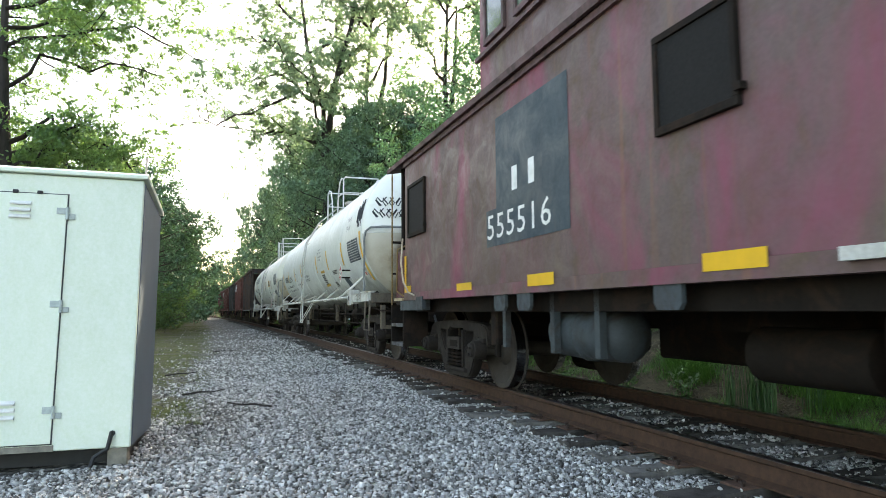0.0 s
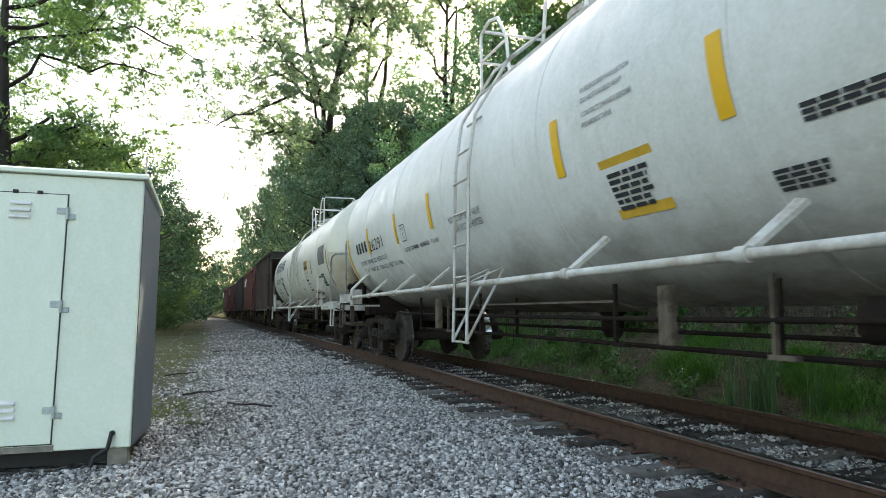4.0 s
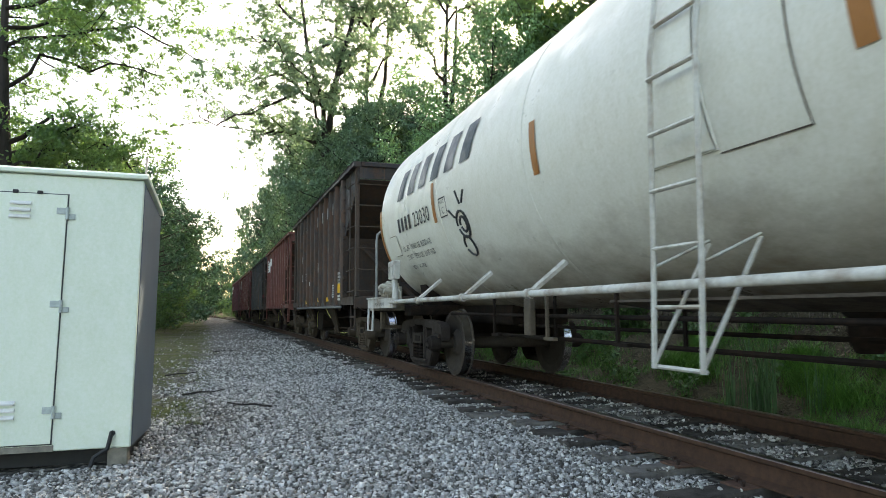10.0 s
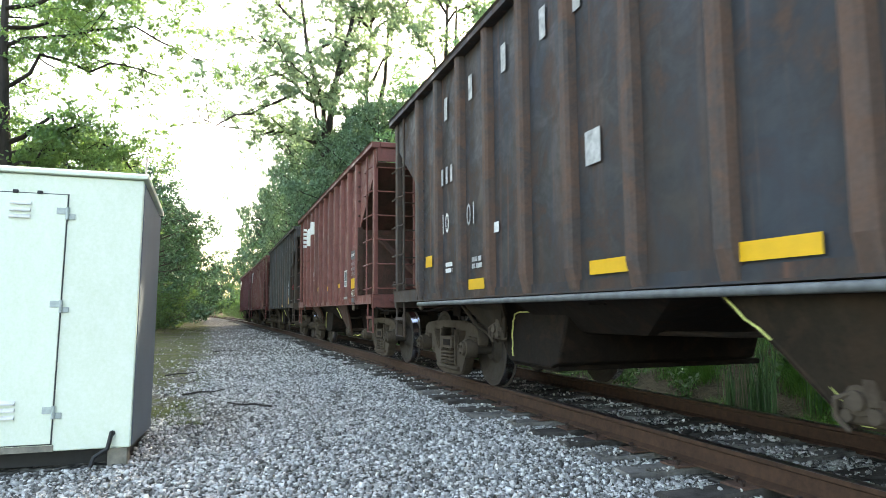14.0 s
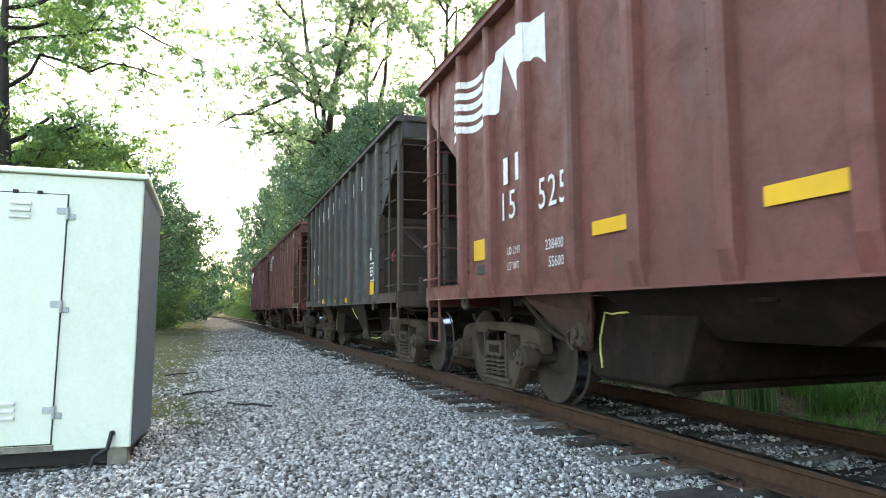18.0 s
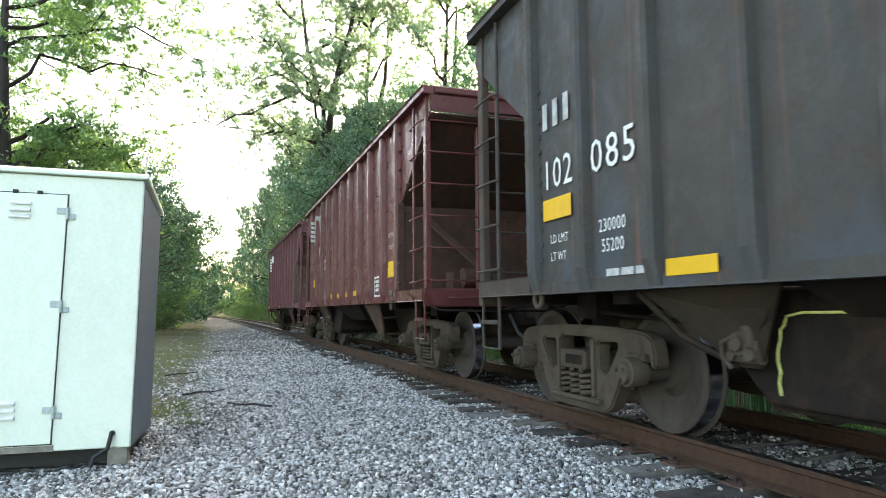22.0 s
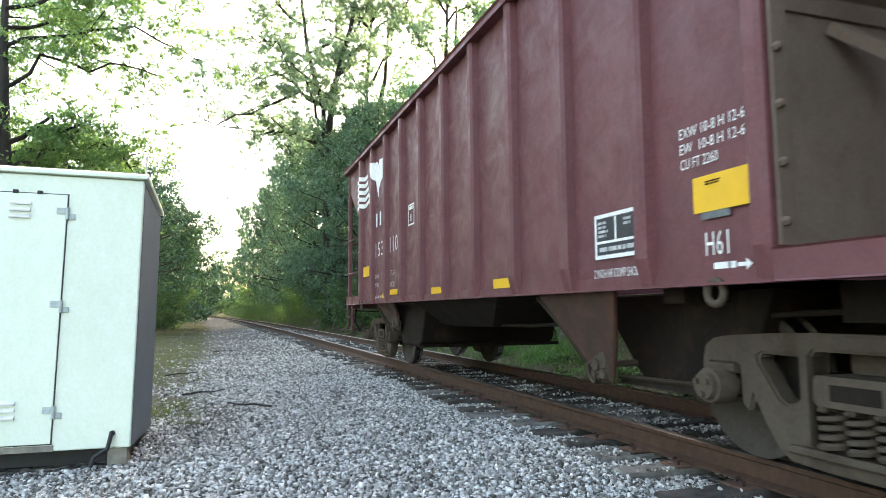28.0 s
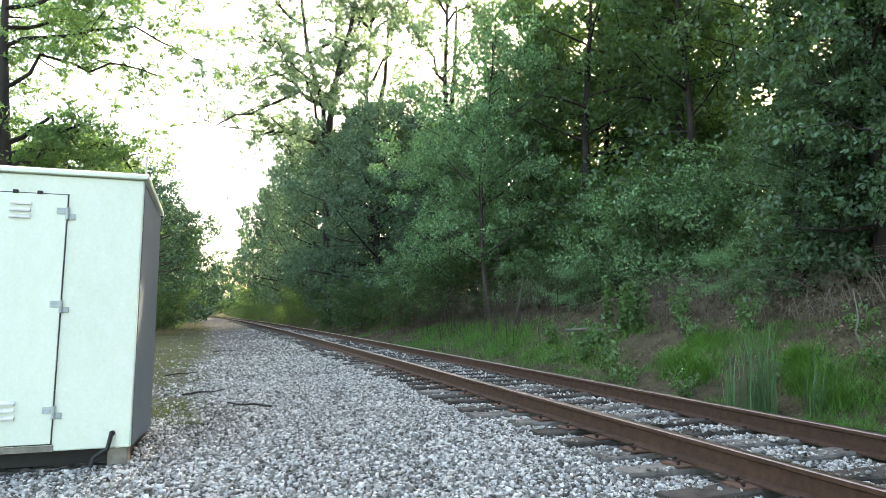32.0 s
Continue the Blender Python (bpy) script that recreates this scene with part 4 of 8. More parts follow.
SLIM = tree_meshes(16, 17, 6, 3.0, 8500, 0.18, 0.21, "leaf", "bark_dark", limbs=18, clump=0.19, rise=0.4)
VINE = tree_meshes(18, 9.5, 0.2, 1.7, 34000, 0.098, 0.14, "leaf_deep", "bark_dark", limbs=44, clump=0.2, rise=0.2, skirt=True, hang=0.9)
SAPLING = tree_meshes(19, 9.5, 1.6, 2.7, 30000, 0.095, 0.09, "leaf_fresh", limbs=30, clump=0.15, rise=0.6, skirt=True)
BUSH = tree_meshes(20, 2.6, 0.1, 1.7, 11000, 0.08, 0.035, "leaf_fresh", limbs=22, clump=0.2, rise=0.7, skirt=True)
SHRUB = tree_meshes(21, 3.4, 0.1, 2.0, 5000, 0.14, 0.05, "leaf", limbs=14, clump=0.3, rise=0.6, skirt=True)

RIGHT = "trees of the wooded bank"
for mesh, x, y, turn, sc, tall, label in (
        (FORKED, 7.4, 48, 0, 1.13, 1, "tall open-crowned tree with bare forked limbs"),
        (TWIN, 11.0, 48, 0, 1.13, 1, "tall open-crowned tree with twin dark stems"),
        (TWIN, 14.2, 40, 40, 1.0, 1, "tall open-crowned tree with twin dark stems"),
        (WILLOW, 9.2, 40, 0, 1.0, 1.2, "dense grey-green willow leaning over the bank"),
        (WILLOW, 8.4, 50, 70, 1.05, 1.25, "dense grey-green willow leaning over the bank"),
        (WILLOW, 8.6, 64, 120, 1.15, 1.38, "dense grey-green willow leaning over the bank"),
        (WILLOW, 8.2, 79, 10, 1.2, 1.5, "dense dark green tree at the foot of the bank"),
        (WILLOW, 10.5, 46, 200, 1.1, 1.2, "dense grey-green willow leaning over the bank"),
        (SHRUB, 7.4, 36, 20, 0.9, 1, "low dense scrub tree beside the track"),
        (FAR, 8.2, 94, 220, 1.2, 1.6, "dense dark green tree at the foot of the bank"),
        (FAR, 8.0, 110, 160, 1.2, 1.6, "dense dark green tree at the foot of the bank"),
        (FAR, 7.2, 128, 300, 1.2, 1.4, "dense dark green tree at the foot of the bank"),
        (FAR, 5.5, 150, 33, 1.25, 1.2, "dense dark green tree at the foot of the bank"),
        (FAR, 3.0, 172, 77, 1.25, 1.1, "dense dark green tree at the foot of the bank"),
        (FAR, 0.0, 195, 140, 1.25, 1.05, "dense dark green tree at the foot of the bank"),
        (FAR, -4.0, 222, 240, 1.3, 1, "dense dark green tree at the foot of the bank"),
        (FULL, 11.2, 33, 200, 0.95, 0.85, "dense dark green tree at the foot of the bank"),
        (SAPLING, 9.2, 22, 20, 1.08, 1.15, "slender many-branched tree with fresh green leaves"),
        (SAPLING, 9.0, 26.5, 190, 0.95, 0.95, "slender many-branched tree with fresh green leaves"),
        (SAPLING, 10.6, 24.6, 130, 0.95, 1.05, "slender many-branched tree with fresh green leaves"),
        (SLIM, 13.0, 21, 0, 0.95, 1, "tall slim woodland tree on the slope"),
        (SLIM, 15.5, 19, 50, 1.0, 1, "tall slim woodland tree on the slope"),
        (SLIM, 14.2, 27, 100, 1.0, 1, "tall slim woodland tree on the slope"),
        (SLIM, 18.5, 24, 150, 1.0, 1, "tall slim woodland tree on the slope"),
        (SLIM, 18.0, 17, 210, 0.9, 1, "tall slim woodland tree on the slope"),
        (SLIM, 22.0, 30, 250, 1.1, 1, "tall slim woodland tree on the slope"),
        (SLIM, 19.5, 36, 290, 1.1, 1, "tall slim woodland tree on the slope"),
        (SLIM, 16.4, 31, 20, 1.0, 1, "tall slim woodland tree on the slope"),
        (SLIM, 16.8, 25.5, 15, 0.9, 1, "tall slim woodland tree on the slope"),
        (SLIM, 17.0, 22.0, 75, 0.95, 1, "tall slim woodland tree on the slope"),
        (SLIM, 14.4, 17.5, 125, 0.85, 1, "tall slim woodland tree on the slope"),
        (SLIM, 12.6, 25, 300, 0.9, 1, "tall slim woodland tree on the slope"),
        (SLIM, 21.5, 24, 330, 1.0, 1, "tall slim woodland tree on the slope"),
        (WIDE, 16.0, 44, 90, 1.1, 1, "spreading woodland tree high on the slope"),
        (WIDE, 30.0, 48, 230, 1.2, 1, "spreading woodland tree high on the slope"),
        (WIDE, 20.0, 58, 300, 1.2, 1, "spreading woodland tree high on the slope"),
        (WIDE, 26.0, 14, 40, 1.1, 1, "spreading woodland tree high on the slope"),
        (WIDE, 17.5, 9.5, 80, 1.0, 1, "spreading woodland tree high on the slope"),
        (WIDE, 17.0, 3.0, 10, 1.0, 1, "spreading woodland tree high on the slope"),
        (WIDE, 24.5, 31, 200, 1.15, 1, "spreading woodland tree high on the slope"),
        
        (FULL, 20.0, 24.5, 140, 1.05, 1.1, "dense dark green tree on the slope"),
        (WIDE, 22.0, 36, 20, 1.2, 1, "spreading woodland tree high on the slope"),
        # four trees added out of view, to shade the bank
        (WIDE, 12.5, 4.0, 30, 1.0, 1, "spreading tree added beside the bank for shade"),
        (WIDE, 11.5, 0.0, 130, 1.0, 1, "spreading tree added beside the bank for shade"),
        (WIDE, 12.5, -5.0, 230, 1.1, 1, "spreading tree added beside the bank for shade"),
        (WIDE, 12.0, -11.0, 330, 1.1, 1, "spreading tree added beside the bank for shade"),
        (FULL, 18.0, 12.0, 100, 0.9, 1, "dense dark green tree on the slope"),
        (FULL, 19.0, 9.0, 240, 0.9, 1, "dense dark green tree on the slope"),
        (VINE, 11.5, 9.3, 70, 1.05, 1.05, "tree smothered in hanging vines"),
        (VINE, 10.7, 8.2, 0, 1.0, 1, "tree smothered in hanging vines"),
        (VINE, 11.9, 7.6, 140, 1.05, 1, "tree smothered in hanging vines"),
        (VINE, 9.9, 9.1, 200, 0.5, 0.9, "low bank of hanging vines"),
        (VINE, 13.1, 9.7, 250, 1.15, 1, "tree smothered in hanging vines"),
        (VINE, 14.2, 8.6, 30, 1.2, 1, "tree smothered in hanging vines"),
        (SHRUB, 14.5, 26.5, 0, 1.5, 1, "shaded woodland undergrowth on the slope"),
        (SHRUB, 17.5, 27, 77, 1.6, 1, "shaded woodland undergrowth on the slope"),
        (SHRUB, 15.5, 23.5, 154, 1.3, 1, "shaded woodland undergrowth on the slope"),
        (SHRUB, 18.5, 21, 231, 1.5, 1, "shaded woodland undergrowth on the slope"),
        (SHRUB, 20.5, 27.5, 308, 1.7, 1, "shaded woodland undergrowth on the slope"),
        (SHRUB, 17, 31, 25, 1.7, 1, "shaded woodland undergrowth on the slope"),
        (SHRUB, 13, 28.5, 102, 1.3, 1, "shaded woodland undergrowth on the slope"),
        (SHRUB, 21, 22, 179, 1.6, 1, "shaded woodland undergrowth on the slope"),
        (SHRUB, 13.6, 32, 256, 1.4, 1, "shaded woodland undergrowth on the slope"),
        (SHRUB, 19.5, 17.5, 333, 1.5, 1, "shaded woodland undergrowth on the slope"),
        (SHRUB, 12.4, 22.5, 50, 0.9, 1, "shaded woodland undergrowth on the slope"),
        (SHRUB, 24, 26, 127, 1.9, 1, "shaded woodland undergrowth on the slope"),
        (SHRUB, 23, 33, 204, 1.9, 1, "shaded woodland undergrowth on the slope"),
        (FULL, 14.0, 36, 80, 1.05, 1, "dense dark green tree on the slope"),
        (FULL, 14.5, 43, 180, 1.15, 1, "dense dark green tree on the slope"),
        (FAR, 14.0, 56, 280, 1.25, 1.1, "dense dark green tree on the slope"),
        (FAR, 14.5, 70, 20, 1.3, 1.2, "dense dark green tree on the slope"),
        (FAR, 14.0, 88, 120, 1.4, 1.2, "dense dark green tree on the slope"),
        (FAR, 13.0, 108, 200, 1.4, 1.2, "dense dark green tree on the slope"),
        (FAR, 11.0, 132, 250, 1.4, 1, "dense dark green tree on the slope"),
        (FAR, 22.0, 66, 60, 1.4, 1, "dense dark green tree on the slope"),
        (FAR, 20.0, 46, 60, 1.3, 1, "dense dark green tree on the slope")):
    s, o = at(x, y)
    plant_tree(mesh, s, o, label, turn=turn, scale=sc, squash=tall, group=RIGHT, sink=1.2 if mesh is FAR else 0.1)

LEFT = "trees left of the yard"
for mesh, x, y, turn, sc, label in (
        (OVERHANG, -3.9, 15.0, 0, 1.0, "sunlit tree with long sparse overhanging boughs"),
        (OVERHANG, -7.6, 20.0, 25, 1.15, "sunlit tree with long sparse overhanging boughs"),
        (FULL, -6.6, 38, 0, 1.0, "dense dark green tree beside the yard"),
        (FULL, -5.8, 47, 90, 1.05, "dense dark green tree beside the yard"),
        (FULL, -6.0, 57, 90, 1.1, "dense dark green tree beside the yard"),
        (FULL, -5.9, 68, 180, 1.15, "dense dark green tree beside the yard"),
        (FAR, -6.0, 80, 40, 1.2, "dense dark green tree beside the yard"),
        (FAR, -6.2, 94, 270, 1.2, "dense dark green tree beside the yard"),
        (FAR, -6.9, 110, 40, 1.25, "dense dark green tree beside the yard"),
        (FAR, -8.0, 126, 30, 1.25, "dense dark green tree beside the yard"),
        (FAR, -9.2, 145, 120, 1.3, "dense dark green tree beside the yard"),
        (FAR, -11.0, 168, 20, 1.3, "dense dark green tree beside the yard"),
        (FAR, -13.0, 195, 75, 1.3, "dense dark green tree beside the yard"),
        (FAR, -16.0, 225, 110, 1.4, "dense dark green tree beside the yard"),
        (FAR, -8.0, 262, 10, 1.4, "dense dark green tree beside the yard"),
        (FAR, -14.0, 266, 100, 1.4, "dense dark green tree beside the yard"),
        (FAR, -20.0, 262, 200, 1.4, "dense dark green tree beside the yard"),
        (FAR, -26.0, 255, 300, 1.4, "dense dark green tree beside the yard"),
        (FAR, -2.0, 250, 60, 1.4, "dense dark green tree beside the yard"),
        (FULL, -11.0, 46, 60, 1.05, "dense dark green tree beside the yard"),
        (SUNNY, -10.5, 32, 60, 0.95, "bushy tree with sunlit yellow-green leaves"),
        (SUNNY, -13.5, 27, 200, 0.95, "bushy tree with sunlit yellow-green leaves"),
        (FAR, -13.5, 64, 60, 1.15, "dense dark green tree beside the yard"),
        (WIDE, -17.0, 20.0, 60, 1.0, "spreading tree beyond the cabinet")):
    s, o = at(x, y)
    plant_tree(mesh, s, o, label, turn=turn, scale=sc, group=LEFT, sink=1.2 if mesh in (FAR, FULL, SUNNY) else 0.1)

rnd = random.Random(8)
for i, (x, y, sc) in enumerate(((11.0, 14.6, 1.05), (12.2, 14.2, 1.15), (9.6, 16.6, 0.5), (11.4, 16.6, 0.9), (9.0, 25.5, 0.75), (9.4, 28, 0.8), (8.9, 33, 0.75), (8.8, 44, 0.85), (9.0, 55, 1.0),
                                (8.4, 66, 1.0), (8.0, 78, 1.0), (7.2, 92, 1.0), (12.2, 15.5, 1.1), (13.0, 18, 1.2), (9.6, 10.6, 0.4), (12.0, 20, 1.0), (10.4, 21.5, 0.7), (8.2, 30, 0.6), (7.9, 38, 0.7), (8.2, 42, 0.7), (8.2, 48, 0.7), (8.2, 53, 0.8), (8.0, 60, 0.8), (7.6, 68, 0.8), (7.2, 76, 0.9), (6.8, 84, 0.9), (5.2, 96, 1.3), (4.2, 110, 1.4), (6.7, 46, 0.35), (6.4, 54, 0.4), (6.0, 61, 0.45), (5.7, 69, 0.5), (5.3, 77, 0.55), (4.7, 86, 0.6), (4.0, 95, 0.6), (3.2, 104, 0.7), (2.3, 116, 0.8), (1.0, 130, 0.9))):
    s, o = at(x, y)
    plant_tree(BUSH if i in (0, 1, 2, 3, 14, 16) else SHRUB, s, o, "dense green bush on the soil bank", "bush", "bush", rnd.uniform(0, 360), sc, "bushes on the bank", 0.05)
for x, y, sc in ((-4.9, 30, 0.5), (-4.5, 34, 0.7), (-4.0, 39, 0.8), (-3.8, 44, 0.8), (-3.8, 50, 0.8), (-4.0, 57, 0.9), (-4.3, 65, 0.9), (-4.8, 74, 1.0), (-5.8, 84, 1.2), (-6.6, 96, 1.3), (-7.6, 110, 1.4), (-9.0, 128, 1.6), (-6.0, 26, 0.5)):
    s, o = at(x, y)
    plant_tree(SHRUB, s, o, "scrubby green bush beside the yard", "bush", "bush", rnd.uniform(0, 360), sc, "bushes left of the yard", 0.05)


# ---- leafy weeds, dead stems and wood on the bank ----
def weed_meshes(seed, height, n, size, stems=3):
    rnd, b, centres = np.random.RandomState(seed), Build(), []
    for k in range(stems):
        a = rnd.uniform(0, 6.28)
        tip = Vector((math.cos(a) * 0.18, math.sin(a) * 0.18, height * rnd.uniform(0.75, 1.1)))
        b.tube([(0.03 * k, 0, 0), tip * 0.5 + Vector((0.02, 0, 0)), tip], 0.008, 5, 0.4)
        centres += [tuple(tip * q) for q in (0.25, 0.4, 0.55, 0.7, 0.85, 1.0)]
    me = b.mesh("stem", 60)
    me.materials.append(M["grass"])
    return me, quads("foliage", leaves(centres, [0.13] * len(centres), n, size, rnd, 0.9, 0.3), "leaf_weed")


WEEDS = [weed_meshes(31, 0.75, 170, 0.13), weed_meshes(32, 0.55, 200, 0.09, 4), weed_meshes(33, 0.35, 160, 0.07, 5), weed_meshes(34, 0.95, 420, 0.14, 4)]
rnd = random.Random(12)
for k, s, o in ((3, 12.0, 4.5), (3, 12.3, 4.35), (3, 13.6, 4.8), (1, 12.9, 3.9), (1, 13.3, 3.8), (1, 12.4, 3.8), (1, 11.4, 5.1), (1, 11.0, 4.8), (2, 10.6, 3.2), (1, 11.2, 3.3), (2, 9.9, 2.7), (2, 11.8, 2.6), (2, 8.6, 2.9), (1, 12.6, 3.5), (2, 13.5, 3.3), (2, 7.6, 3.6), (1, 14.8, 3.9), (2, 16.5, 3.4), (2, 6.2, 4.0),
                (1, 9.0, 4.6), (2, 10.2, 4.4), (1, 12.0, 4.4), (2, 18.5, 3.7), (2, 7.0, 4.7)):
    x, y, _ = on_line(s, o)
    w = thing("weed", "leafy green weed on the ditch bank", "weed", pose(x, y, ground_height(s, o) - 0.02, 0, 0, rnd.uniform(0, 360)), "weeds on the bank")
    part("stem", WEEDS[k][0], "grass", w)
    part("foliage", WEEDS[k][1], "leaf_weed", w)


def dead_stems(spots, rnd, tall, arch):
    b = Build()
    for x, y, z in spots:
        a, h = rnd.uniform(0, 6.28), tall * rnd.uniform(0.4, 1.3)
        d = Vector((math.cos(a), math.sin(a), 0)) * h * arch * rnd.uniform(0.2, 1.2)
        p = Vector((x, y, z))
        b.tube([p, p + d * 0.25 + Vector((0, 0, h * 0.55)), p + d * 0.65 + Vector((0, 0, h * 0.95)), p + d * 1.2 + Vector((0, 0, h * rnd.uniform(0.5, 1.0)))], rnd.choice((0.004, 0.006, 0.009)), 4, 0.4)
    return b


rnd = np.random.RandomState(14)
spots = []
for s0, s1, o0, o1, n in ((15.5, 30, 3.6, 6.2, 420), (9.6, 14.5, 4.6, 6.6, 420), (7.4, 9.6, 4.6, 7.2, 200), (5, 8, 4.5, 7.5, 60)):
    for s, o in zip(rnd.uniform(s0, s1, n), rnd.uniform(o0, o1, n)):
        x, y, _ = on_line(s, o)
        spots.append((x, y, ground_height(s, o) - 0.02))
ob = new("dead_stems", dead_stems(spots[:420], rnd, 1.5, 0.7).mesh("dead_stems", 60))
ob.data.materials.append(M["twig"])
tagged(ob, "tangle of dead brown vines and stems under the trees", "dead stems", kind="stuff")
ob = new("dead_brush", dead_stems(spots[420:], rnd, 0.55, 1.6).mesh("dead_brush", 60))
ob.data.materials.append(M["brush"])
tagged(ob, "dead brown brushwood on the soil bank", "brushwood", kind="stuff")


def fallen(label, category, name, s, o, path, r, mat, taper=0.5):
    x, y, _ = on_line(s, o)
    ob = new(name, Build().tube(path, r, 8, taper).mesh(name, 60))
    ob.data.materials.append(M[mat])
    ob.matrix_world = pose(x, y, ground_height(s, o))
    tagged(ob, label, category)


fallen("pale weathered fallen branch on the bank", "branch", "fallen_branch", 38.0, 3.9, [(-0.9, 0.3, 0.02), (-0.3, 0.1, 0.3), (0.5, 0, 0.45), (1.4, -0.3, 0.6)], 0.07, "bark_pale")
fallen("pale bare stick standing in the soil", "stick", "bare_stick", 6.7, 4.33, [(0.02, 0, -0.05), (-0.06, 0.05, 0.2), (0.02, 0.06, 0.42), (0.0, 0.1, 0.8)], 0.016, "bark_pale")
fallen("thin grey fallen branch on the bank", "branch", "fallen_branch", 12.5, 4.2, [(-0.9, 0.5, 0.25), (-0.3, 0.2, 0.28), (0.4, -0.2, 0.2), (1.1, -0.5, 0.12)], 0.025, "bark_pale")
fallen("dark leaning dead trunk under the trees", "dead trunk", "dead_trunk", 18.4, 4.5, [(0, 0, -0.1), (0.35, 0.1, 0.9), (0.6, 0.3, 1.7)], 0.06, "bark")
for s, o, turn in ((19.9, -3.8, 0.2), (10.0, -4.16, 0.3), (13.0, -4.6, 0.4), (8.3, -3.6, 2.6)):
    c, k = math.cos(turn), math.sin(turn)
    fallen("dark twig lying on the ballast", "twig", "twig", s, o, [(-0.28 * c, -0.28 * k, 0.03), (-0.05 * c, -0.05 * k + 0.03, 0.05), (0.12 * c, 0.12 * k, 0.04), (0.3 * c, 0.3 * k + 0.05, 0.06)], 0.014, "bark_dark")


# ---- grass and reeds ----
def blades(spots, rnd, height, width, droop=0.35, bent=True):
    """Bent blades as two quads each (or one), from an array of root places."""
    n = len(spots)
    a = rnd.uniform(0, 6.283, n)
    h = height * rnd.uniform(0.5, 1.25, n)
    way = np.stack([np.cos(a), np.sin(a), np.zeros(n)], 1)
    side = np.stack([-np.sin(a), np.cos(a), np.zeros(n)], 1) * (width * rnd.uniform(0.6, 1.3, n))[:, None]
    mid = spots + way * (h * droop * 0.3)[:, None] + np.array((0, 0, 1)) * (h * 0.6)[:, None]
    tip = spots + way * (h * droop)[:, None] + np.array((0, 0, 1)) * h[:, None]
    if not bent:
        return np.stack([spots - side, spots + side, tip + side * 0.15, tip - side * 0.15], 1)
    return np.concatenate([np.stack([spots - side, spots + side, mid + side * 0.8, mid - side * 0.8], 1),
                           np.stack([mid - side * 0.8, mid + side * 0.8, tip + side * 0.1, tip - side * 0.1], 1)])


def sown(n, s0, s1, o0, o1, rnd, scale, cut, seed):
    got = []
    while len(got) < n:
        s, o = s0 + (s1 - s0) * rnd.rand() ** 1.7, rnd.uniform(o0, o1)
        if noise.noise((s * scale * 0.7, o * scale, seed)) + 0.5 * noise.noise((s * scale * 2.9, o * scale * 2.6, seed + 5)) > cut:
            x, y, _ = on_line(s, o)
            got.append((x, y, ground_height(s, o) - 0.01))
    return np.array(got)


rnd = np.random.RandomState(4)
tagged(new("grass", quads("grass", blades(sown(42000, 3.5, 45, 2.15, 4.9, rnd, 0.8, 0.2, 2), rnd, 0.12, 0.004, 0.8, False), "grass")), "bright green verge grass in tufts on the ditch bank", "grass", kind="stuff")
tagged(new("dry_grass", quads("dry_grass", blades(sown(26000, 3.5, 40, 2.0, 7.0, rnd, 0.9, -0.05, 12), rnd, 0.1, 0.0035, 1.6, False), "dry")), "dead straw and dry stems on the bank", "dry grass", kind="stuff")
tagged(new("yard_grass", quads("yard_grass", blades(sown(26000, 7.4, 60, -7.8, -4.1, rnd, 0.9, 0.05, 22), rnd, 0.04, 0.004, 1.1, False), "moss_grass")), "thin low grass on the mossy verge", "grass", kind="stuff")
litter = sown(9000, 4, 40, 2.4, 8.0, rnd, 0.6, -0.3, 42)
tagged(new("leaf_litter", quads("leaf_litter", leaves(litter + (0, 0, 0.015), [0.06] * len(litter), 16000, 0.055, rnd, 0.15), "litter")), "dead brown leaves scattered on the bank", "leaf litter", kind="stuff")
for x, y, n, h, r in ((7.45, 9.1, 1500, 0.22, 0.22), (7.7, 9.8, 1400, 0.22, 0.24), (8.2, 9.7, 900, 0.2, 0.2), (7.8, 17.3, 2400, 0.28, 0.7), (7.9, 20.0, 2400, 0.28, 0.8), (7.5, 14.6, 1700, 0.22, 0.55),
                      (7.4, 12.2, 1100, 0.14, 0.45), (7.9, 7.45, 1100, 0.24, 0.2), (7.55, 6.9, 1300, 0.26, 0.2), (7.3, 6.3, 900, 0.3, 0.16), (7.9, 24.0, 2000, 0.28, 1.0)):
    spots = []
    for _ in range(n):
        px, py = x + rnd.normal() * r * 0.6, y + rnd.normal() * r
        spots.append((px, py, ground_height(*at(px, py)) - 0.01))
    ob = new("grass_tuft", quads("grass_tuft", blades(np.array(spots), rnd, h, 0.004, 0.9), "grass"))
    tagged(ob, "long bright green grass drooping on the ditch bank", "grass", kind="stuff")
for x, y, n, h, r in ((6.55, 6.85, 70, 1.15, 0.09), (6.75, 6.9, 50, 1.1, 0.09), (6.4, 7.1, 30, 0.9, 0.09), (7.15, 6.45, 34, 0.7, 0.1)):
    spots = np.array([(rnd.normal() * r, rnd.normal() * r, 0) for _ in range(n)])
    s, o = at(x, y)
    ob = new("reed_clump", quads("reed_clump", blades(spots, rnd, h, 0.008, 0.16), "reed"))
    ob.matrix_world = pose(x, y, ground_height(s, o) - 0.02)
    tagged(ob, "tall green reed clump in the ditch", "reeds", kind="stuff")

# ---- rolling stock: y runs back along the train, the yard side is at -x, z is 0 on the rails ----
AXLE, WHEEL_R, HALF_BASE = 0.457, 0.457, 0.889
SPINNING = []


